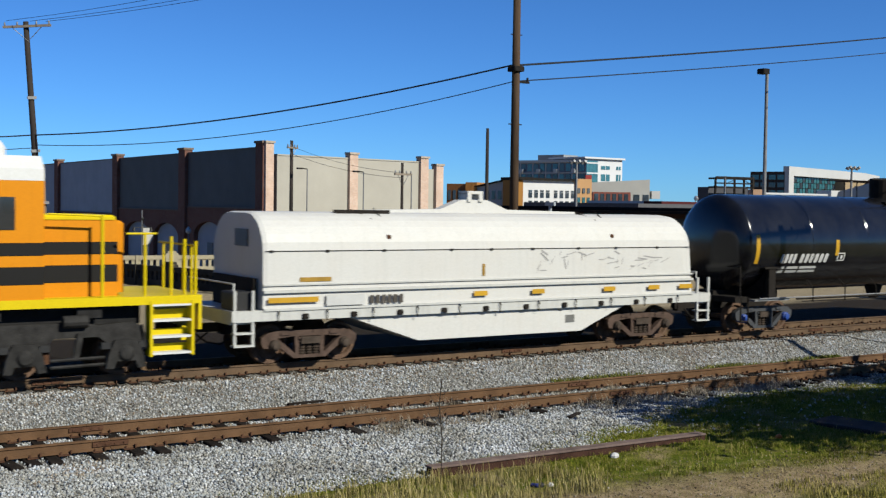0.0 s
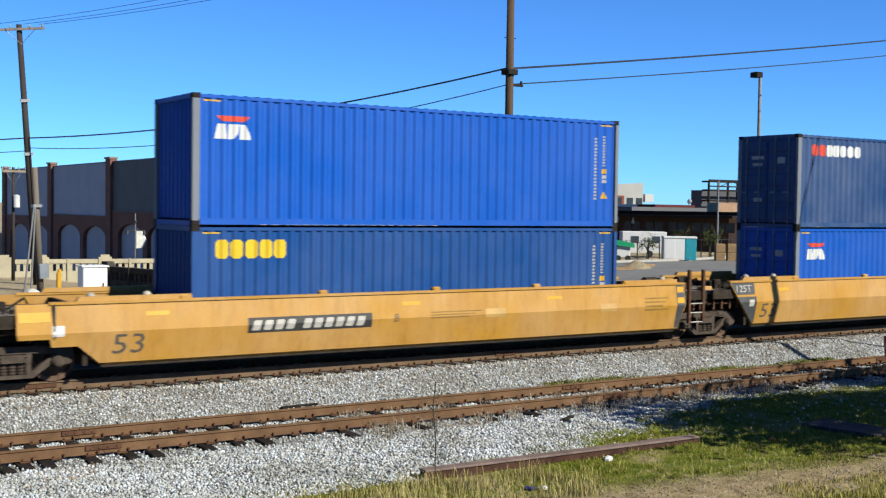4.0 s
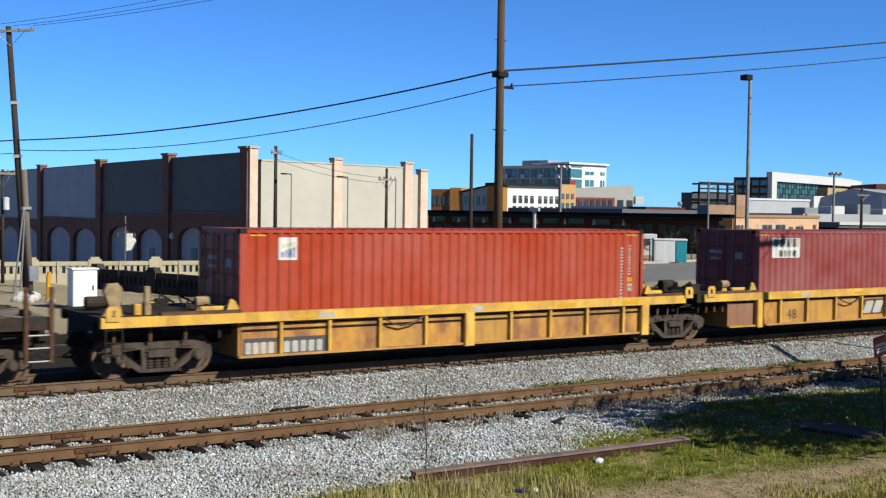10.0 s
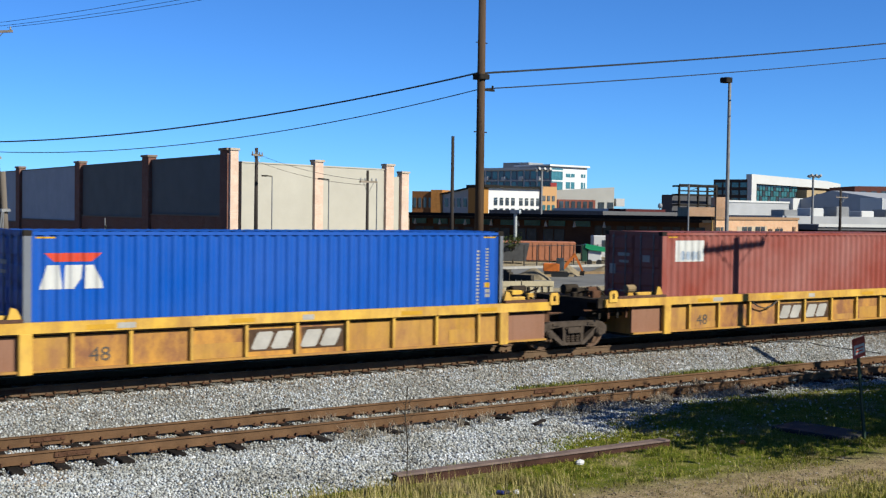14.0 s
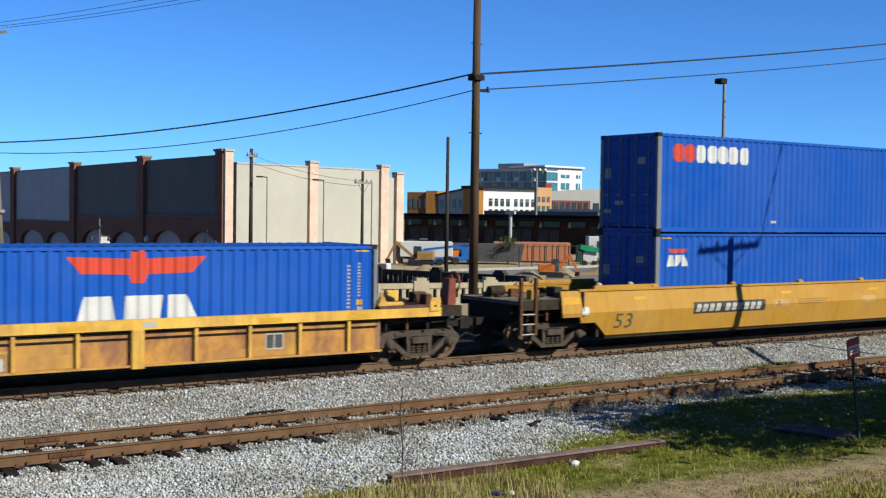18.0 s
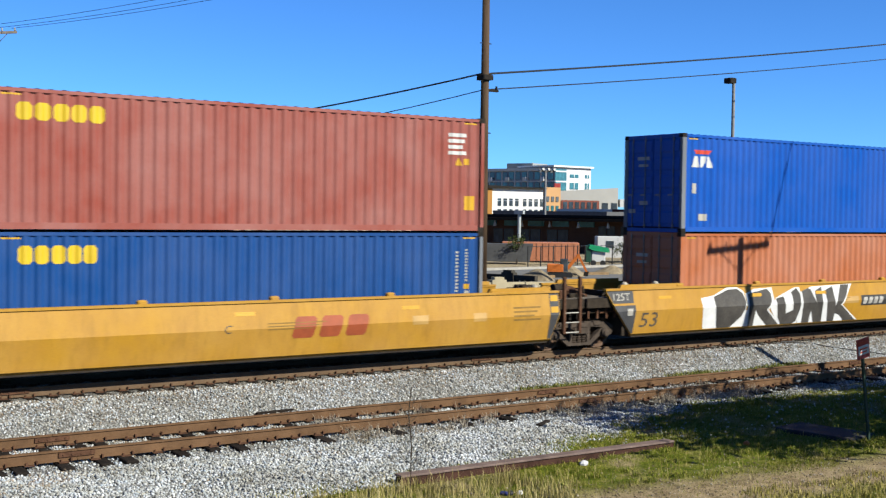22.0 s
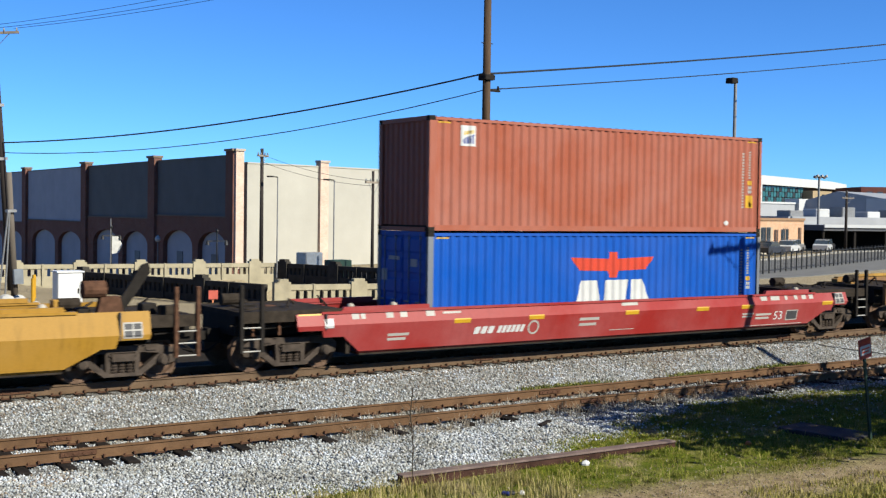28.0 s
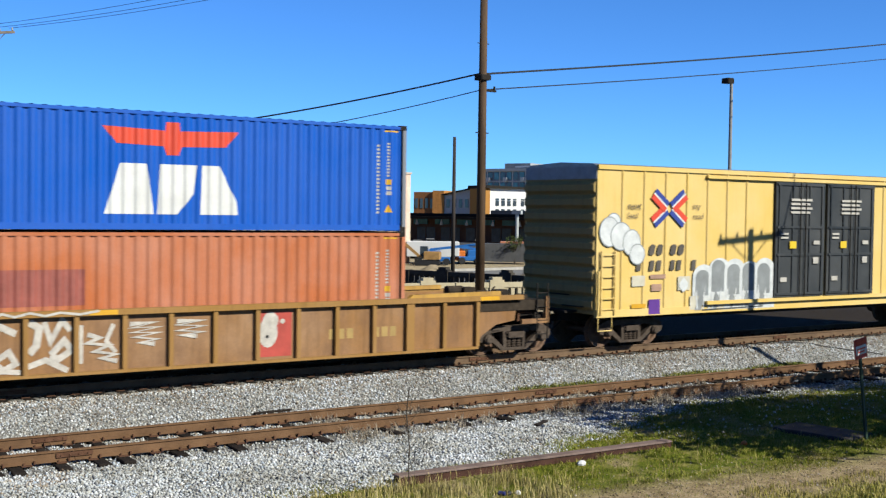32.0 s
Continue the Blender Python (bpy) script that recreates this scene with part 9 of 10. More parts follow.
def excavator(x, y, ang, m, label, reach=3.2, size=1.0):
    e = thing("excavator", label, "excavator", pose(x, y, GZ, 0, 0, ang))
    e.scale = (size, size, size)
    for s in (-0.75, 0.75):
        part("track", M().prism([(-1.3, 0.0), (1.3, 0.0), (1.5, 0.3), (1.3, 0.6), (-1.3, 0.6), (-1.5, 0.3)], "y", s - 0.22, s + 0.22), BLACK, e)
    part("house", M().cbox(-1.5, 0.4, -0.9, 0.9, 0.7, 1.6, 0.08), m, e)
    part("cab", M().cbox(0.0, 0.9, -0.85, 0.1, 0.75, 2.2, 0.06), GLASSD, e)
    part("boom", M().prism([(0.5, 0.9), (1.0, 0.9), (reach, 2.5), (reach - 0.2, 2.8)], "y", 0.2, 0.5), m, e)
    part("stick", M().prism([(reach - 0.3, 2.75), (reach, 2.75), (reach + 1.0, 0.7), (reach + 0.8, 0.6)], "y", 0.25, 0.45), m, e)
    part("bucket", M().prism([(reach + 0.6, 0.7), (reach + 1.1, 0.75), (reach + 1.0, 0.2), (reach + 0.5, 0.25)], "y", 0.0, 0.7), STEEL, e)
    return e


def boom_lift(x, y, ang, m, label, flat=True, size=1.0):
    b = thing("boom_lift", label, "boom lift", pose(x, y, GZ, 0, 0, ang), group="boom lifts")
    b.scale = (size, size, size)
    part("chassis", M().cbox(-1.4, 1.4, -0.9, 0.9, 0.45, 0.95, 0.06), m, b)
    for k in (-1.0, 1.0):
        for s in (-0.95, 0.95):
            part("wheel", M().cyl((k, s - 0.15, 0.42), (k, s + 0.15, 0.42), 0.42, 14), BLACK, b)
    part("turret", M().cbox(-1.5, 0.3, -0.7, 0.7, 0.95, 1.75, 0.1), m, b)
    part("arm", M().prism([(-1.2, 1.7), (-1.1, 2.0), (4.5, 2.7 if flat else 4.0), (4.6, 2.4 if flat else 3.7)], "y", -0.18, 0.18), m, b)
    part("basket", M().tube([(4.5, -0.7, 2.2), (5.5, -0.7, 2.2), (5.5, 0.7, 2.2), (4.5, 0.7, 2.2), (4.5, -0.7, 2.2)], 0.04).tube([(4.5, -0.7, 3.1), (5.5, -0.7, 3.1), (5.5, 0.7, 3.1), (4.5, 0.7, 3.1)], 0.04), GALV, b)
    return b


boom_lift(54.0, 53.9, -35, MACHB, "blue boom lift parked in the yard", True, 0.66)
boom_lift(57.6, 54.6, 150, MACHB, "blue boom lift with lowered arm", True, 0.66)
excavator(52.6, 53.4, 140, mat("machine_tan", (0.42, 0.24, 0.08), 0.6, 0, 0.2), "tan excavator by the cream wall", 3.0, 0.7)
boom_lift(56.6, 55.4, 146, MACHO, "orange boom lift behind the blue one", True, 0.62)
excavator(51.0, 35.2, -40, MACHO, "small orange excavator in the yard", 2.2, 0.58)
gm = thing("covered_mixer", "small pale machine under a bright green cover", "machine", pose(65.0, 48.4, GZ, 0, 0, -36))
part("body", M().cbox(0.35, 1.5, 0.1, 1.0, 0.35, 1.25, 0.06), PALE, gm)
part("cover", M().prism([(0.1, 1.45), (0.2, 1.78), (1.75, 1.5), (1.85, 1.2), (1.7, 1.12), (1.2, 1.2), (0.6, 1.25)], "y", -0.1, 1.1), MACHG, gm, "bright green sheet")
part("side_panel", M().cbox(-0.15, 0.3, 0.0, 1.0, 0.3, 1.7, 0.04), mat("dark_green_paint", (0.01, 0.07, 0.04), 0.6), gm, "dark green panel")
for k in (0.5, 1.3):
    part("wheel", M().cyl((k, -0.02, 0.24), (k, 0.16, 0.24), 0.24, 12), BLACK, gm)
part("drawbar", M().tube([(1.5, 0.5, 0.4), (2.3, 0.5, 0.25)], 0.04), STEEL, gm)
wt = thing("site_trailer", "white site office trailer", "trailer", pose(71.6, 54.6, GZ, 0, 0, -35))
part("body", M().cbox(0, 4.0, 0, 2.2, 0.4, 2.3, 0.05), PALE, wt)
part("window", M().box(0.8, 1.5, -0.04, 0.02, 1.3, 1.9), GLASSD, wt)
part("window", M().box(2.7, 3.4, -0.04, 0.02, 1.3, 1.9), GLASSD, wt)
part("wheel", M().cyl((2.5, -0.05, 0.3), (2.5, 0.2, 0.3), 0.3, 12), BLACK, wt)
wt2 = thing("site_trailer", "low white box trailer behind the lifts", "trailer", pose(52.6, 56.6, GZ, 0, 0, -33))
part("body", M().cbox(0, 4.4, 0, 2.0, 0.6, 1.85, 0.05), PALE, wt2)
part("chassis", M().box(0.3, 4.1, 0.3, 1.8, 0.4, 0.6), STEEL, wt2)
for k in (1.0, 3.4):
    part("wheel", M().cyl((k, 0.05, 0.32), (k, 0.4, 0.32), 0.32, 12), BLACK, wt2)
for i, (x, y, m, lab) in enumerate(((70.3, 47.9, PALE, "white portable toilet cabin"), (71.0, 47.5, PALE, "white portable toilet cabin"), (71.9, 47.0, mat("teal_plastic", (0.02, 0.32, 0.40), 0.5), "teal portable toilet cabin"))):
    t = thing("portable_toilet", lab, "portable toilet", pose(x, y, GZ, 0, 0, -33), group="portable toilets")
    part("cabin", M().cbox(0, 1.0, 0, 1.0, 0.05, 1.9, 0.04), m, t)
    part("door", M().box(0.12, 0.88, -0.02, 0.0, 0.15, 1.7), m, t)
    part("roof", M().cbox(-0.05, 1.05, -0.05, 1.05, 1.9, 2.05, 0.06), PALE, t)
cr = thing("red_site_container", "orange-red storage container in the yard", "container", pose(63.0, 57.5, GZ, 0, 0, -38))
part("body", M().cbox(0, 6.8, 0, 2.4, 0.1, 1.75, 0.04), mat("site_red", (0.62, 0.24, 0.12), 0.6), cr)
for k in range(12):
    part("side_rib", M().box(0.3 + 0.55 * k, 0.42 + 0.55 * k, -0.04, 0.0, 0.2, 1.65), mat("site_red", (0.62, 0.24, 0.12), 0.6), cr)
dk = thing("dumpster", "dark grey dumpster beside the site container", "dumpster", pose(57.5, 55.5, GZ, 0, 0, -38))
part("body", M().prism([(0, 0.2), (5.5, 0.2), (5.8, 1.7), (-0.3, 1.7)], "y", 0, 2.2), mat("dumpster_grey", (0.12, 0.12, 0.12), 0.7), dk)
crate = mat("crate_wood", (0.42, 0.28, 0.15), 0.85, 0, 0.25, 4)
for i in range(4):
    a = Vector((74.2 + (i % 2) * 0.9, 45.6 - (i % 2) * 0.5))
    t = thing("wooden_crate", "rough wooden pallet crate in the yard", "crate", pose(a.x, a.y, GZ + (i // 2) * 0.75, 0, 0, -30), group="pallet crates")
    for k in range(4):
        part("slat", M().box(0, 0.8, -0.02, 0.02, 0.06 + k * 0.17, 0.17 + k * 0.17), crate, t)
    part("box", M().box(0.04, 0.76, 0.02, 0.7, 0.0, 0.72), crate, t)
# boxes by the cream wall
for x, y, w, h, m, lab in ((36.5, 43.8, 1.5, 1.5, mat("silver_cabinet", (0.5, 0.53, 0.56), 0.35, 0.6), "silver electrical cabinet before the cream wall"), (36.6, 40.1, 1.5, 1.15, mat("green_transformer", (0.02, 0.055, 0.04), 0.5), "dark green transformer box"), (39.6, 38.2, 0.45, 1.0, PALE, "small white utility box")):
    c = thing("utility_cabinet", lab, "utility cabinet", pose(x, y, GZ, 0, 0, 14), group="utility cabinets")
    part("body", M().cbox(-w / 2, w / 2, -0.5, 0.5, 0.1, h, 0.04), m, c)
    part("plinth", M().box(-w / 2 - 0.1, w / 2 + 0.1, -0.6, 0.6, -0.1, 0.1), CONC, c)
    part("door", M().box(-w / 2 + 0.06, w / 2 - 0.06, -0.525, -0.5, 0.2, h - 0.1), m, c)
wc = thing("signal_cabinet", "white steel signal cabinet behind the line", "utility cabinet", pose(14.35, 22.8, GZ, 0, 0, 0), group="utility cabinets")
part("body", M().cbox(-0.5, 0.5, -0.4, 0.4, 0.1, 1.6, 0.03), mat("cabinet_white", (1.0, 1.0, 0.99), 0.4, 0, 0.03, 2, 20, 0), wc)
part("roof", M().box(-0.55, 0.55, -0.45, 0.45, 1.6, 1.66), mat("cabinet_white", (1.0, 1.0, 0.99), 0.4, 0, 0.03, 2, 20, 0), wc)
part("plinth", M().box(-0.55, 0.55, -0.45, 0.45, -0.1, 0.1), CONC, wc)
part("handle", M().box(0.3, 0.34, -0.44, -0.4, 0.75, 0.95), STEEL, wc)
mk = thing("track_marker", "red square track marker on a stake", "marker", pose(16.0, 11.8, GZ))
part("stake", M().box(-0.03, 0.03, -0.02, 0.02, 0, 1.3), mat("orange_stake", (0.7, 0.25, 0.1), 0.6), mk)
part("board", M().box(-0.17, 0.17, -0.04, -0.02, 1.2, 1.5), mat("faded_red_board", (0.65, 0.12, 0.08), 0.6), mk)
for x, y in ((14.2, 27.4), (15.0, 30.2)):
    bo = thing("bollard", "yellow steel bollard by the poles", "bollard", pose(x, y, GZ), group="bollards")
    part("post", M().cyl((0, 0, 0), (0, 0, 1.1), 0.09, 10), ORANGEY, bo)
# far fence posts of the works yard
wf = thing("mesh_fence", "thin dark mesh fence round the works yard", "fence")
for i in range(24):
    a = Vector((58, 47.5)).lerp(Vector((92, 52.5)), i / 23)
    part("post", M().box(a.x - 0.035, a.x + 0.035, a.y - 0.035, a.y + 0.035, GZ, GZ + 1.7), BLACK, wf)
for z in (0.2, 1.65):
    part("rail", M().tube([(58, 47.5, GZ + z), (92, 52.5, GZ + z)], 0.025), BLACK, wf)


# ---- plants ----
def leaf_quads(centres, size, rs, flat=0.4):
    """Small leaves at places, turned by chance: verts and faces."""
    n = len(centres)
    c = np.array(centres)
    a, b = rs.normal(size=(n, 3)), rs.normal(size=(n, 3))
    a /= np.linalg.norm(a, axis=1)[:, None]
    b -= a * (a * b).sum(1)[:, None]
    b /= np.linalg.norm(b, axis=1)[:, None]
    s = size * (0.6 + 0.8 * rs.rand(n))[:, None]
    v = np.stack([c - a * s, c + b * s * flat, c + a * s, c - b * s * flat], 1).reshape(-1, 3)
    return v, np.arange(4 * n).reshape(n, 4)


def array_mesh(name, v, f, m):
    me = bpy.data.meshes.new(name)
    me.from_pydata(v.tolist(), [], f.tolist())
    me.materials.append(m)
    return me


LEAF = island_mat("tree_leaf", [(0.03, 0.055, 0.012), (0.06, 0.09, 0.02), (0.10, 0.11, 0.03)])
BARK = mat("tree_bark", (0.10, 0.08, 0.06), 0.9, 0, 0.3, 5, 40, 0.6, 0, (1, 1, 0.2))


def tree(x, y, z, h, crown, n, seed, label, leaf=0.10):
    """A tapered trunk, limbs, and a crown of leaf clumps with gaps."""
    t = thing("tree", label, "tree", pose(x, y, z), group="trees")
    rs = np.random.RandomState(seed)
    w = M().cyl((0, 0, 0), (0.1, 0.05, h * 0.45), 0.035 * h, 10, 0.022 * h)
    tips = []
    for i in range(11):
        a, k = i * 2.4 + rs.rand(), 0.3 + 0.15 * rs.rand()
        p0 = Vector((0.06, 0.03, h * k))
        p1 = Vector((math.cos(a) * crown[0] * (0.45 + 0.4 * rs.rand()), math.sin(a) * crown[1] * (0.45 + 0.4 * rs.rand()), h * (0.55 + 0.4 * rs.rand())))
        mid = p0.lerp(p1, 0.5) + Vector((0, 0, 0.08 * h))
        w.tube([p0, mid, p1], 0.012 * h, 6)
        tips += [p1, mid.lerp(p1, 0.5)]
        for _ in range(3):
            q = p1 + Vector(rs.normal(size=3)) * 0.22 * crown[0]
            w.tube([mid.lerp(p1, 0.6), q], 0.005 * h, 5)
            tips.append(q)
    part("trunk", w, BARK, t)
    cs = []
    for p in tips:
        m = n // len(tips)
        cs.append(np.array(p) + rs.normal(size=(m, 3)) * np.array([crown[0], crown[1], crown[2]]) * 0.17)
    v, f = leaf_quads(np.concatenate(cs), leaf, rs)
    part("crown", array_mesh("crown", v, f, LEAF), LEAF, t)
    return t


# unseen trees beside the camera, added to cast the shade on grass and siding
tree(23.9, -15.4, -0.8, 6.3, (4.6, 1.7, 1.2), 9500, 3, "unseen roadside tree added to shade the grass by the siding", 0.16)
tree(29.6, -15.6, -0.8, 6.9, (3.2, 2.1, 1.4), 8000, 7, "unseen roadside tree added for shade beside the siding", 0.16)
for i, (x, y, h) in enumerate(((33.6, 57.8, 2.0), (33.4, 68.5, 2.2), (33.9, 64.5, 1.7), (33.0, 76.0, 2.1), (32.8, 84.0, 2.2))):
    tree(x, y, GZ - 5.6, h + 3.2, (0.8, 0.8, 0.9), 160, 20 + i, "thin half-bare shrub tree by the arcade", 0.07)
for i, (x, y, h) in enumerate(((71.3, 51.0, 1.9), (77.2, 49.3, 2.6), (61.0, 52.8, 2.4))):
    tree(x, y, GZ, h, (0.9, 0.9, 1.0), 500, 30 + i, "young yard tree with thin crown", 0.08)
for i, (x, y, h) in enumerate(((84.0, 60.0, 2.4), (86.2, 57.0, 2.9), (81.0, 63.0, 2.2), (80.0, 55.5, 2.6))):
    tree(x, y, GZ, h, (0.9, 0.9, 0.8), 130, 40 + i, "dark thin shrub before the brown warehouse", 0.07)
rs = np.random.RandomState(2)


def blades(name, places, h0, h1, cols, label, w=0.006, lean=0.35):
    """Grass: one thin bent blade at each place."""
    n = len(places)
    p = np.array(places)
    a = rs.rand(n) * 6.283
    h = h0 + (h1 - h0) * rs.rand(n) ** 1.6
    d = np.stack([np.cos(a), np.sin(a), np.zeros(n)], 1)
    s = np.stack([-np.sin(a), np.cos(a), np.zeros(n)], 1) * w
    up = np.array([0, 0, 1.0])
    l = (lean * rs.rand(n) * h)[:, None]
    v = np.stack([p - s, p + s, p + up * (h * 0.6)[:, None] + d * l * 0.35 + s * 0.7, p + up * (h * 0.6)[:, None] + d * l * 0.35 - s * 0.7, p + up * h[:, None] + d * l], 1).reshape(-1, 3)
    i = 5 * np.arange(n)
    quads = np.stack([i, i + 1, i + 2, i + 3], 1).tolist()
    tris = np.stack([i + 3, i + 2, i + 4], 1).tolist()
    me = bpy.data.meshes.new(name)
    me.from_pydata(v.tolist(), [], quads + tris)
    me.materials.append(island_mat(name + "_blade", cols))
    return tagged(new(name, me), label, "grass", kind="stuff")


def on_ground(n, x0, x1, y0, y1, keep):
    out = []
    while len(out) < n:
        x, y = x0 + (x1 - x0) * rs.rand(), y0 + (y1 - y0) * rs.rand()
        if keep(x, y):
            out.append((x, y, ground_z(x, y) - 0.01))
    return out


def lawn(x, y):
    path = abs(y + 12.6 + (x - 15) * 0.12 + 0.8 * noise.noise((x * 0.7, y * 0.7, 1)))
    return y < edge_y(x) + 0.2 and (path > 0.95 or rs.rand() < 0.12) and noise.noise((x * 0.5, y * 0.5, 9)) > -0.25 + 0.2 * rs.rand()


def rough_edge(x, y):
    return y < edge_y(x) + 0.1 and noise.noise((x * 0.6, y * 0.6, 4)) + 0.35 * rs.rand() > 0.12


def verge(x, y):
    return y < -12.75 - 0.12 * (x - 15) + 0.4 * noise.noise((x, y, 6)) and noise.noise((x * 1.3, y * 1.3, 8)) + 0.4 * rs.rand() > 0.0


def moss_strip(x, y):
    return noise.noise((x * 0.5, y * 1.4, 2)) + 0.45 * rs.rand() - 0.9 * abs(y + 3.15 - 0.012 * (x - 16)) - 0.5 * max(0, 18 - x) / 2 > -0.02


blades("green_grass", on_ground(150000, 8, 29, -15, -5.6, lawn), 0.015, 0.06, [(0.08, 0.122, 0.007), (0.155, 0.185, 0.012), (0.26, 0.245, 0.03), (0.38, 0.32, 0.09)], "short patchy green grass beside the ballast", 0.0045, 1.1)
blades("shoulder_grass", on_ground(9000, 16.4, 29.0, -3.5, -2.5, moss_strip), 0.07, 0.14, [(0.10, 0.13, 0.02), (0.18, 0.19, 0.04), (0.28, 0.26, 0.08)], "strip of low green grass on the ballast shoulder", 0.012, 0.9)
blades("dry_grass", on_ground(3200, 7, 24, -16, -7.5, rough_edge), 0.04, 0.15, [(0.27, 0.22, 0.09), (0.42, 0.35, 0.16), (0.18, 0.16, 0.055)], "tall dry straw-coloured grass", 0.006, 0.7)
blades("verge_grass", on_ground(7000, 14.6, 20.5, -15.5, -12.7, verge), 0.04, 0.15, [(0.20, 0.19, 0.035), (0.34, 0.29, 0.075), (0.46, 0.38, 0.15)], "yellow-green verge grass at the edge of the bare path", 0.007, 0.7)
tufts = []
for _ in range(105):
    x, y = 11.5 + 12.5 * rs.rand(), -5.75 + 0.7 * rs.rand() + (rs.rand() < 0.35) * 1.3 - (rs.rand() < 0.25) * 0.9 * rs.rand()
    r = 0.08 + 0.16 * rs.rand()
    for _ in range(int(26 + 40 * rs.rand())):
        tufts.append((x + r * rs.normal() * 0.6, y + r * rs.normal() * 0.4, ground_z(x, y)))
blades("dead_weeds", tufts, 0.05, 0.27, [(0.30, 0.25, 0.19), (0.48, 0.42, 0.34), (0.20, 0.16, 0.12)], "dead brown weed tufts along the siding rail", 0.005, 1.1)
clumps = []
for _ in range(330):
    x, y = 12.5 + 13 * rs.rand(), -12.2 + 6.2 * rs.rand()
    if y > edge_y(x) - 0.2 or abs(y + 12.6 + (x - 15) * 0.12) < 0.9:
        continue
    r = 0.10 + 0.22 * rs.rand()
    for _ in range(int(70 + 110 * rs.rand())):
        clumps.append((x + r * rs.normal() * 0.7, y + r * rs.normal() * 0.5, ground_z(x, y) - 0.01))
blades("grass_clumps", clumps, 0.03, 0.13, [(0.08, 0.13, 0.006), (0.16, 0.20, 0.015), (0.27, 0.26, 0.045), (0.40, 0.34, 0.11)], "longer uneven clumps of green grass", 0.0045, 1.5)
straw = []
for _ in range(110):
    x, y = 7.0 + 5.6 * rs.rand(), -11.7 + 1.9 * rs.rand()
    r = 0.08 + 0.15 * rs.rand()
    for _ in range(int(20 + 40 * rs.rand())):
        straw.append((x + r * rs.normal(), y + r * rs.normal() * 0.6, ground_z(x, y) - 0.01))
blades("straw_grass", straw, 0.08, 0.32, [(0.22, 0.20, 0.05), (0.40, 0.33, 0.13), (0.52, 0.44, 0.22)], "tall pale straw grass before the rusty beam", 0.005, 0.8)
# the bare tall weed before the beam
weed = thing("dry_weed", "tall bare dry weed stalk before the rusty beam", "weed", pose(9.83, -10.38, -0.72))
st = M().tube([(0, 0, 0), (0.02, 0, 0.8), (-0.03, 0.02, 1.35), (0.0, 0.0, 1.75)], 0.009, 5)
part("stalk", st, BARK, weed)
for i in range(22):
    z, a = 0.5 + 1.2 * i / 22, i * 2.4
    l = 0.12 + 0.16 * ((i * 7) % 5) / 5
    part("twig", M().tube([(0, 0, z), (l * 0.6 * math.cos(a), l * 0.6 * math.sin(a), z + l * 0.5), (l * math.cos(a), l * math.sin(a), z + l * 1.1)], 0.004, 4), BARK, weed)

# ---- small things in the foreground ----
bm = thing("rusty_beam", "long rust-brown steel beam lying in the grass", "steel beam", pose(10.15, -9.52, -0.72, 0, 0, -0.9))
BEAMR = mat("beam_rust", (0.085, 0.042, 0.03), 0.85, 0, 0.35, 3, 50, 0.4)
# same rust, paler on top: the sunlight is put into the colour
BEAMT = mat("beam_rust_sunlit_top", (0.25, 0.18, 0.155), 0.75, 0.0, 0.3, 3, 50, 0.3)
part("web", M().box(0, 6.08, -0.08, -0.05, 0.0, 0.15), BEAMR, bm)
part("flange", M().cbox(0, 6.08, -0.11, 0.12, 0.15, 0.18, 0.008), BEAMT, bm)
part("flange", M().cbox(0, 6.08, -0.11, 0.12, -0.03, 0.0, 0.008).box(0, 6.08, 0.03, 0.06, 0.0, 0.15), BEAMR, bm)
for x in (1.9, 4.3):
    part("stiffener", M().box(x, x + 0.015, -0.10, -0.08, 0.0, 0.15), BEAMR, bm)
sg = thing("warning_sign", "small red and white sign on a green steel post", "sign", pose(20.1, -11.22, ground_z(20.1, -11.22) - 0.05, 0, -9, 0))
part("post", M().box(-0.03, 0.03, -0.02, 0.02, 0, 1.95), mat("green_post", (0.025, 0.06, 0.035), 0.6), sg)
part("board", M().box(-0.2, 0.2, -0.035, -0.022, 1.72, 2.12), mat("sign_red", (0.6, 0.06, 0.05), 0.5), sg, "", pose(0, 0, 0, 0, 0, 2))
part("white_field", M().box(-0.17, 0.17, -0.042, -0.036, 1.80, 1.98), WHITE, sg, "", pose(0, 0, 0, 0, 0, 2))
part("writing", M().box(-0.13, 0.13, -0.045, -0.043, 1.90, 1.93).box(-0.12, 0.1, -0.045, -0.043, 1.84, 1.87).box(-0.15, 0.15, -0.045, -0.043, 2.02, 2.07), REDLOGO, sg, "", pose(0, 0, 0, 0, 0, 2))


def rock(x, y, r, m, name, label, cat, flat=0.7):
    v = M().lathe([(-flat * r, 0.3 * r), (-0.4 * flat * r, 0.9 * r), (0.2 * flat * r, r), (0.7 * flat * r, 0.7 * r), (flat * r, 0.2 * r)], "z", 7)
    v.v = [(a * (1 + 0.2 * math.sin(5 * b + x)), b * (1 + 0.15 * math.cos(4 * a + y)), c) for a, b, c in v.v]
    solo(name, v, m, label, cat, at=pose(x, y, ground_z(x, y) + flat * r * 0.5, 0, 0, 40 * x))


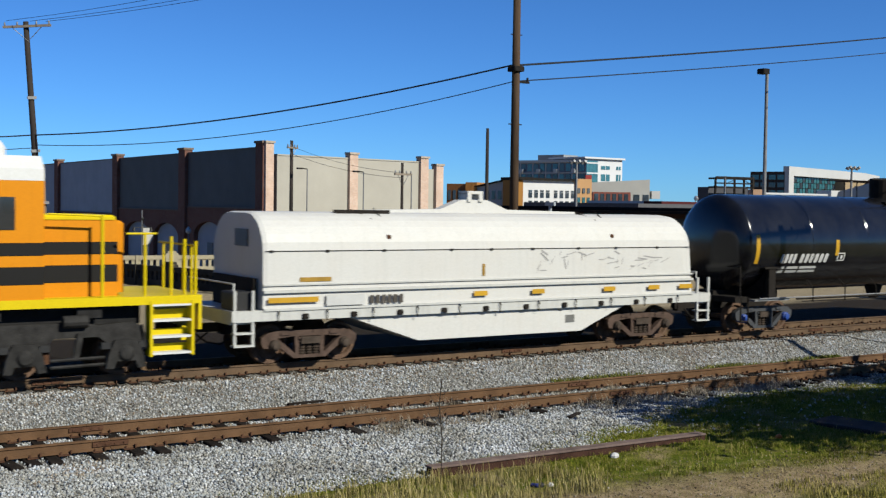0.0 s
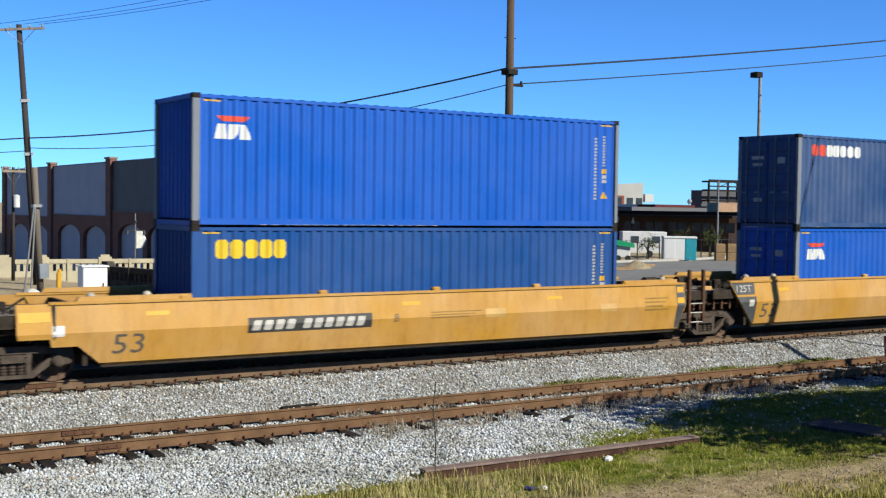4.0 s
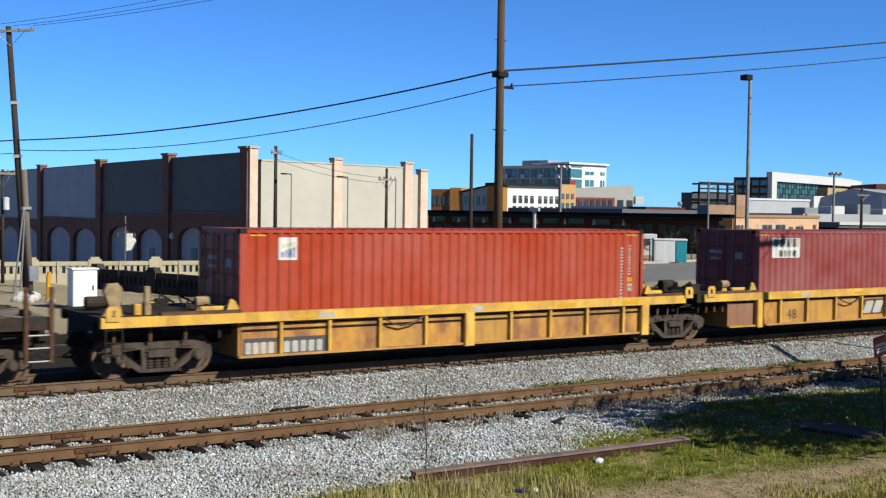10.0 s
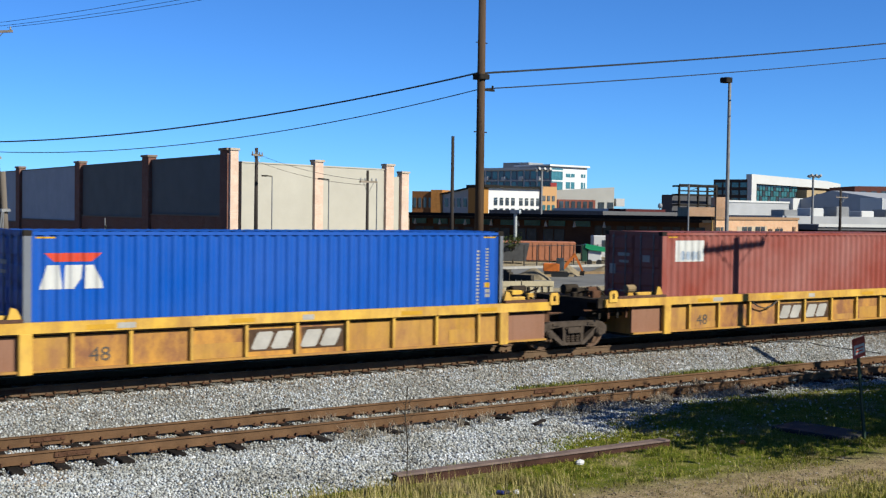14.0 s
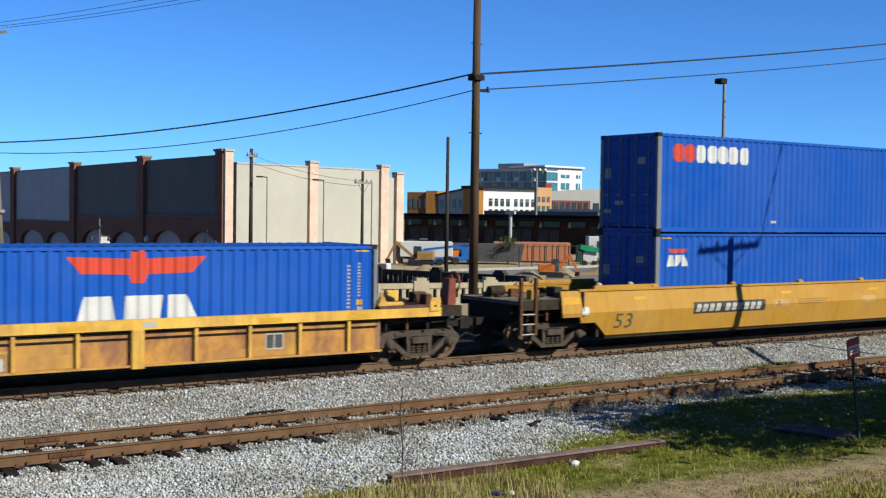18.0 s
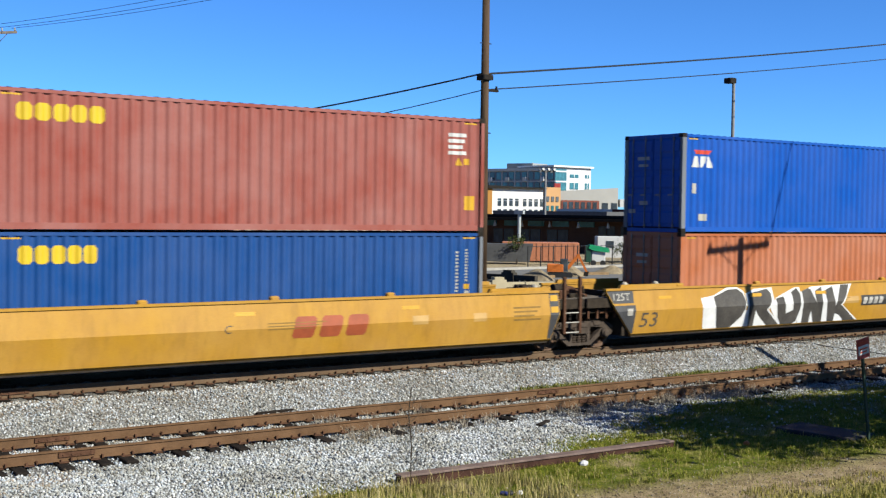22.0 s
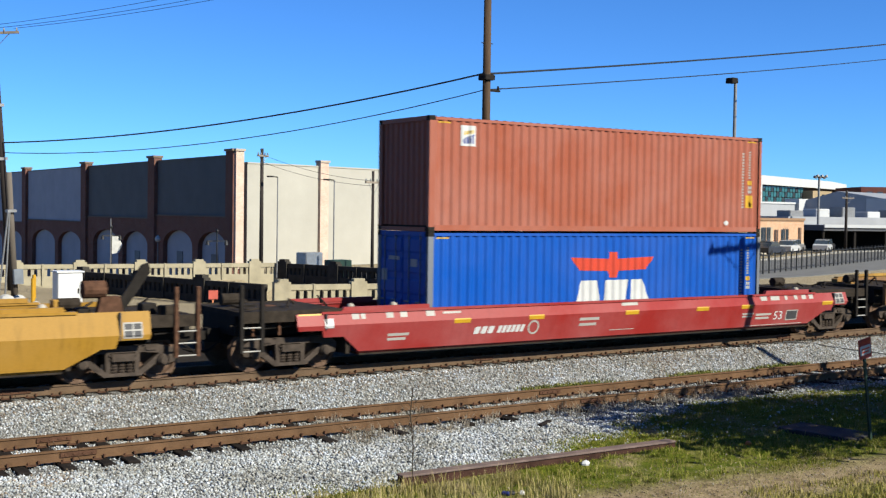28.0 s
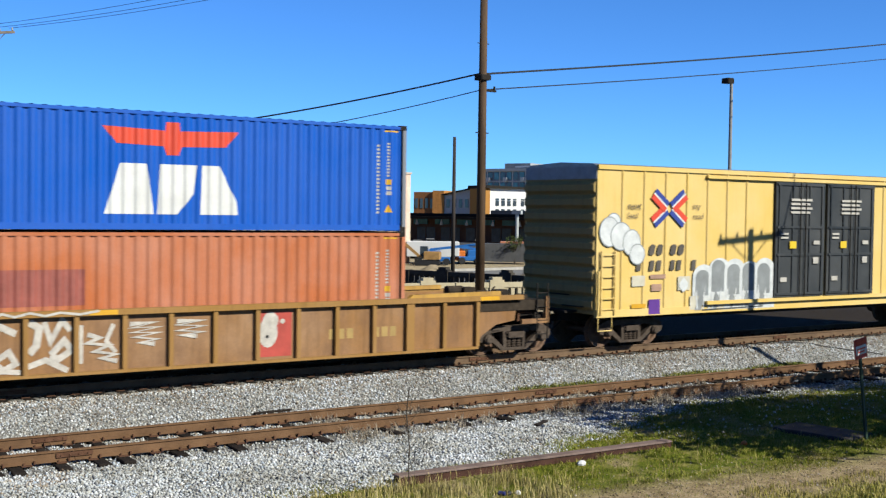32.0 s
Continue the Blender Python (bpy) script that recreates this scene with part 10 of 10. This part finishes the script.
rock(25.6, -4.9, 0.2, mat("pale_stone", (0.62, 0.58, 0.46), 0.85), "pale_stone", "pale yellow stone beside the siding rail", "stone")
rock(13.8, -9.9, 0.085, PALE, "white_bag", "crumpled white plastic bag by the beam", "litter")
rock(11.55, -10.95, 0.06, PALE, "white_wrapper", "crumpled white wrapper in the straw grass", "litter")
rock(11.35, -10.95, 0.07, BLACK, "black_wrapper", "crumpled black plastic wrapper in the straw grass", "litter")
rock(17.7, -10.2, 0.08, MACHO, "orange_scrap", "orange plastic scrap in the grass", "litter")
for i, (x, y, r) in enumerate(((13.3, 28.3, 0.32), (13.6, 27.6, 0.24), (13.2, 26.6, 0.2), (13.9, 28.6, 0.28), (12.9, 27.5, 0.22), (13.5, 29.4, 0.26), (14.0, 26.2, 0.18))):
    rock(x, y, r, mat("broken_concrete", (0.62, 0.60, 0.56), 0.9), "rubble_block", "broken piece of pale concrete by the tall pole", "rubble", 0.8)
can = thing("drink_can", "crushed blue and white drink can in the grass", "can", pose(11.2, -10.9, -0.68, 90, 0, 30))
part("can_body", M().lathe([(0, 0.03), (0.01, 0.034), (0.11, 0.034), (0.12, 0.028)], "z", 12), mat("can_blue", (0.1, 0.12, 0.4), 0.3, 0.6), can)
solo("cover_slab", M().cbox(-0.85, 0.85, -0.5, 0.5, -0.06, 0.05, 0.02), mat("dark_slab", (0.075, 0.068, 0.07), 0.75, 0, 0.3, 3), "dark flat cover slab sunk in the grass", "slab", at=pose(20.0, -10.25, ground_z(20.0, -10.25) + 0.02, 0, 0, -80))
for x, y, l, a in ((10.9, -2.6, 0.9, 4), (22.5, -2.7, 0.7, -8), (27.4, -3.0, 1.1, 12), (15.5, -6.5, 0.6, 30)):
    solo("timber_scrap", M().cbox(0, l, -0.05, 0.05, 0, 0.05, 0.01), TIEM, "old timber scrap on the ballast", "scrap", at=pose(x, y, ground_z(x, y) + 0.02, 0, 0, a))


solo("loose_cable", M().tube([(29.2, -1.46, -0.12), (29.65, -1.52, -0.15), (30.1, -1.66, -0.18), (30.4, -1.78, -0.21), (30.8, -1.93, -0.30), (31.3, -2.05, -0.37), (31.8, -2.2, -0.45), (32.3, -2.3, -0.50), (33.0, -2.5, -0.62)], 0.022), BLACK, "black cable that lies loose on the ballast", "cable")

# loose heaps on the bare ground of the works yard
for i, (x, y, r, h) in enumerate(((47.5, 33.5, 1.5, 0.7), (52.5, 36.5, 1.8, 0.8), (58.0, 38.0, 1.4, 0.6), (44.5, 41.0, 1.6, 0.7))):
    v = M().lathe([(-0.1, r), (0.15 * h, r * 0.85), (0.5 * h, r * 0.55), (0.85 * h, r * 0.25), (h, 0.05)], "z", 14)
    v.v = [(a * (1 + 0.22 * math.sin(3 * b + i)), b * (1 + 0.2 * math.cos(2.3 * a + i)), c * (1 + 0.25 * math.sin(2 * a - b))) for a, b, c in v.v]
    solo("dirt_heap", v, mat("dry_dirt", (0.36, 0.29, 0.19), 0.95, 0, 0.3, 3, 25, 0.8), "heap of dry tan dirt in the works yard", "dirt heap", at=pose(x, y, GZ))
for i, (x, y, a) in enumerate(((49.5, 35.0, 25), (55.5, 37.2, -15), (60.5, 40.0, 10))):
    lp = thing("lumber_pile", "rough pile of pale timber planks", "lumber", pose(x, y, GZ, 0, 0, a), group="lumber piles")
    for k in range(7):
        part("plank", M().box(-1.3 + 0.1 * (k % 3), 1.2 + 0.12 * (k % 2), -0.4 + 0.2 * (k % 4), -0.22 + 0.2 * (k % 4), 0.02 + 0.09 * (k // 4), 0.10 + 0.09 * (k // 4)), crate, lp)


def motions():
    """All that moves: the vehicles, their loads and their wheels."""
    for ob, off, z in MOVING:
        walk(ob, [(t, pose(x + off, 0, z)) for t, x in enumerate(MARK)])
    # wheels roll while they are near the camera
    marks = np.array(MARK)
    secs = np.arange(len(MARK), dtype=float)
    for ob, off, k in WHEELS:
        t0 = float(np.interp(-46.0, -(marks + off), secs))
        t1 = float(np.interp(0.0, -(marks + off), secs))
        rows, t, turn, last = [(0.0, pose(k, 0, 0.457))], t0, 0.0, float(np.interp(t0, secs, marks))
        while t < t1 - 0.1:
            t = min(t + 0.0667, t1)
            x = float(np.interp(t, secs, marks))
            turn += (x - last) / 0.457
            last = x
            if t - rows[-1][0] > 0.03 and t < 31.9:
                rows.append((t, Matrix.Translation((k, 0, 0.457)) @ Matrix.Rotation(turn, 4, "Y")))
        rows.append((32.0, Matrix.Translation((k, 0, 0.457)) @ Matrix.Rotation(turn, 4, "Y")))
        if t0 > 0.1 and len(rows) > 2:
            rows.insert(1, (t0, pose(k, 0, 0.457)))
        walk(ob, rows)


motions()
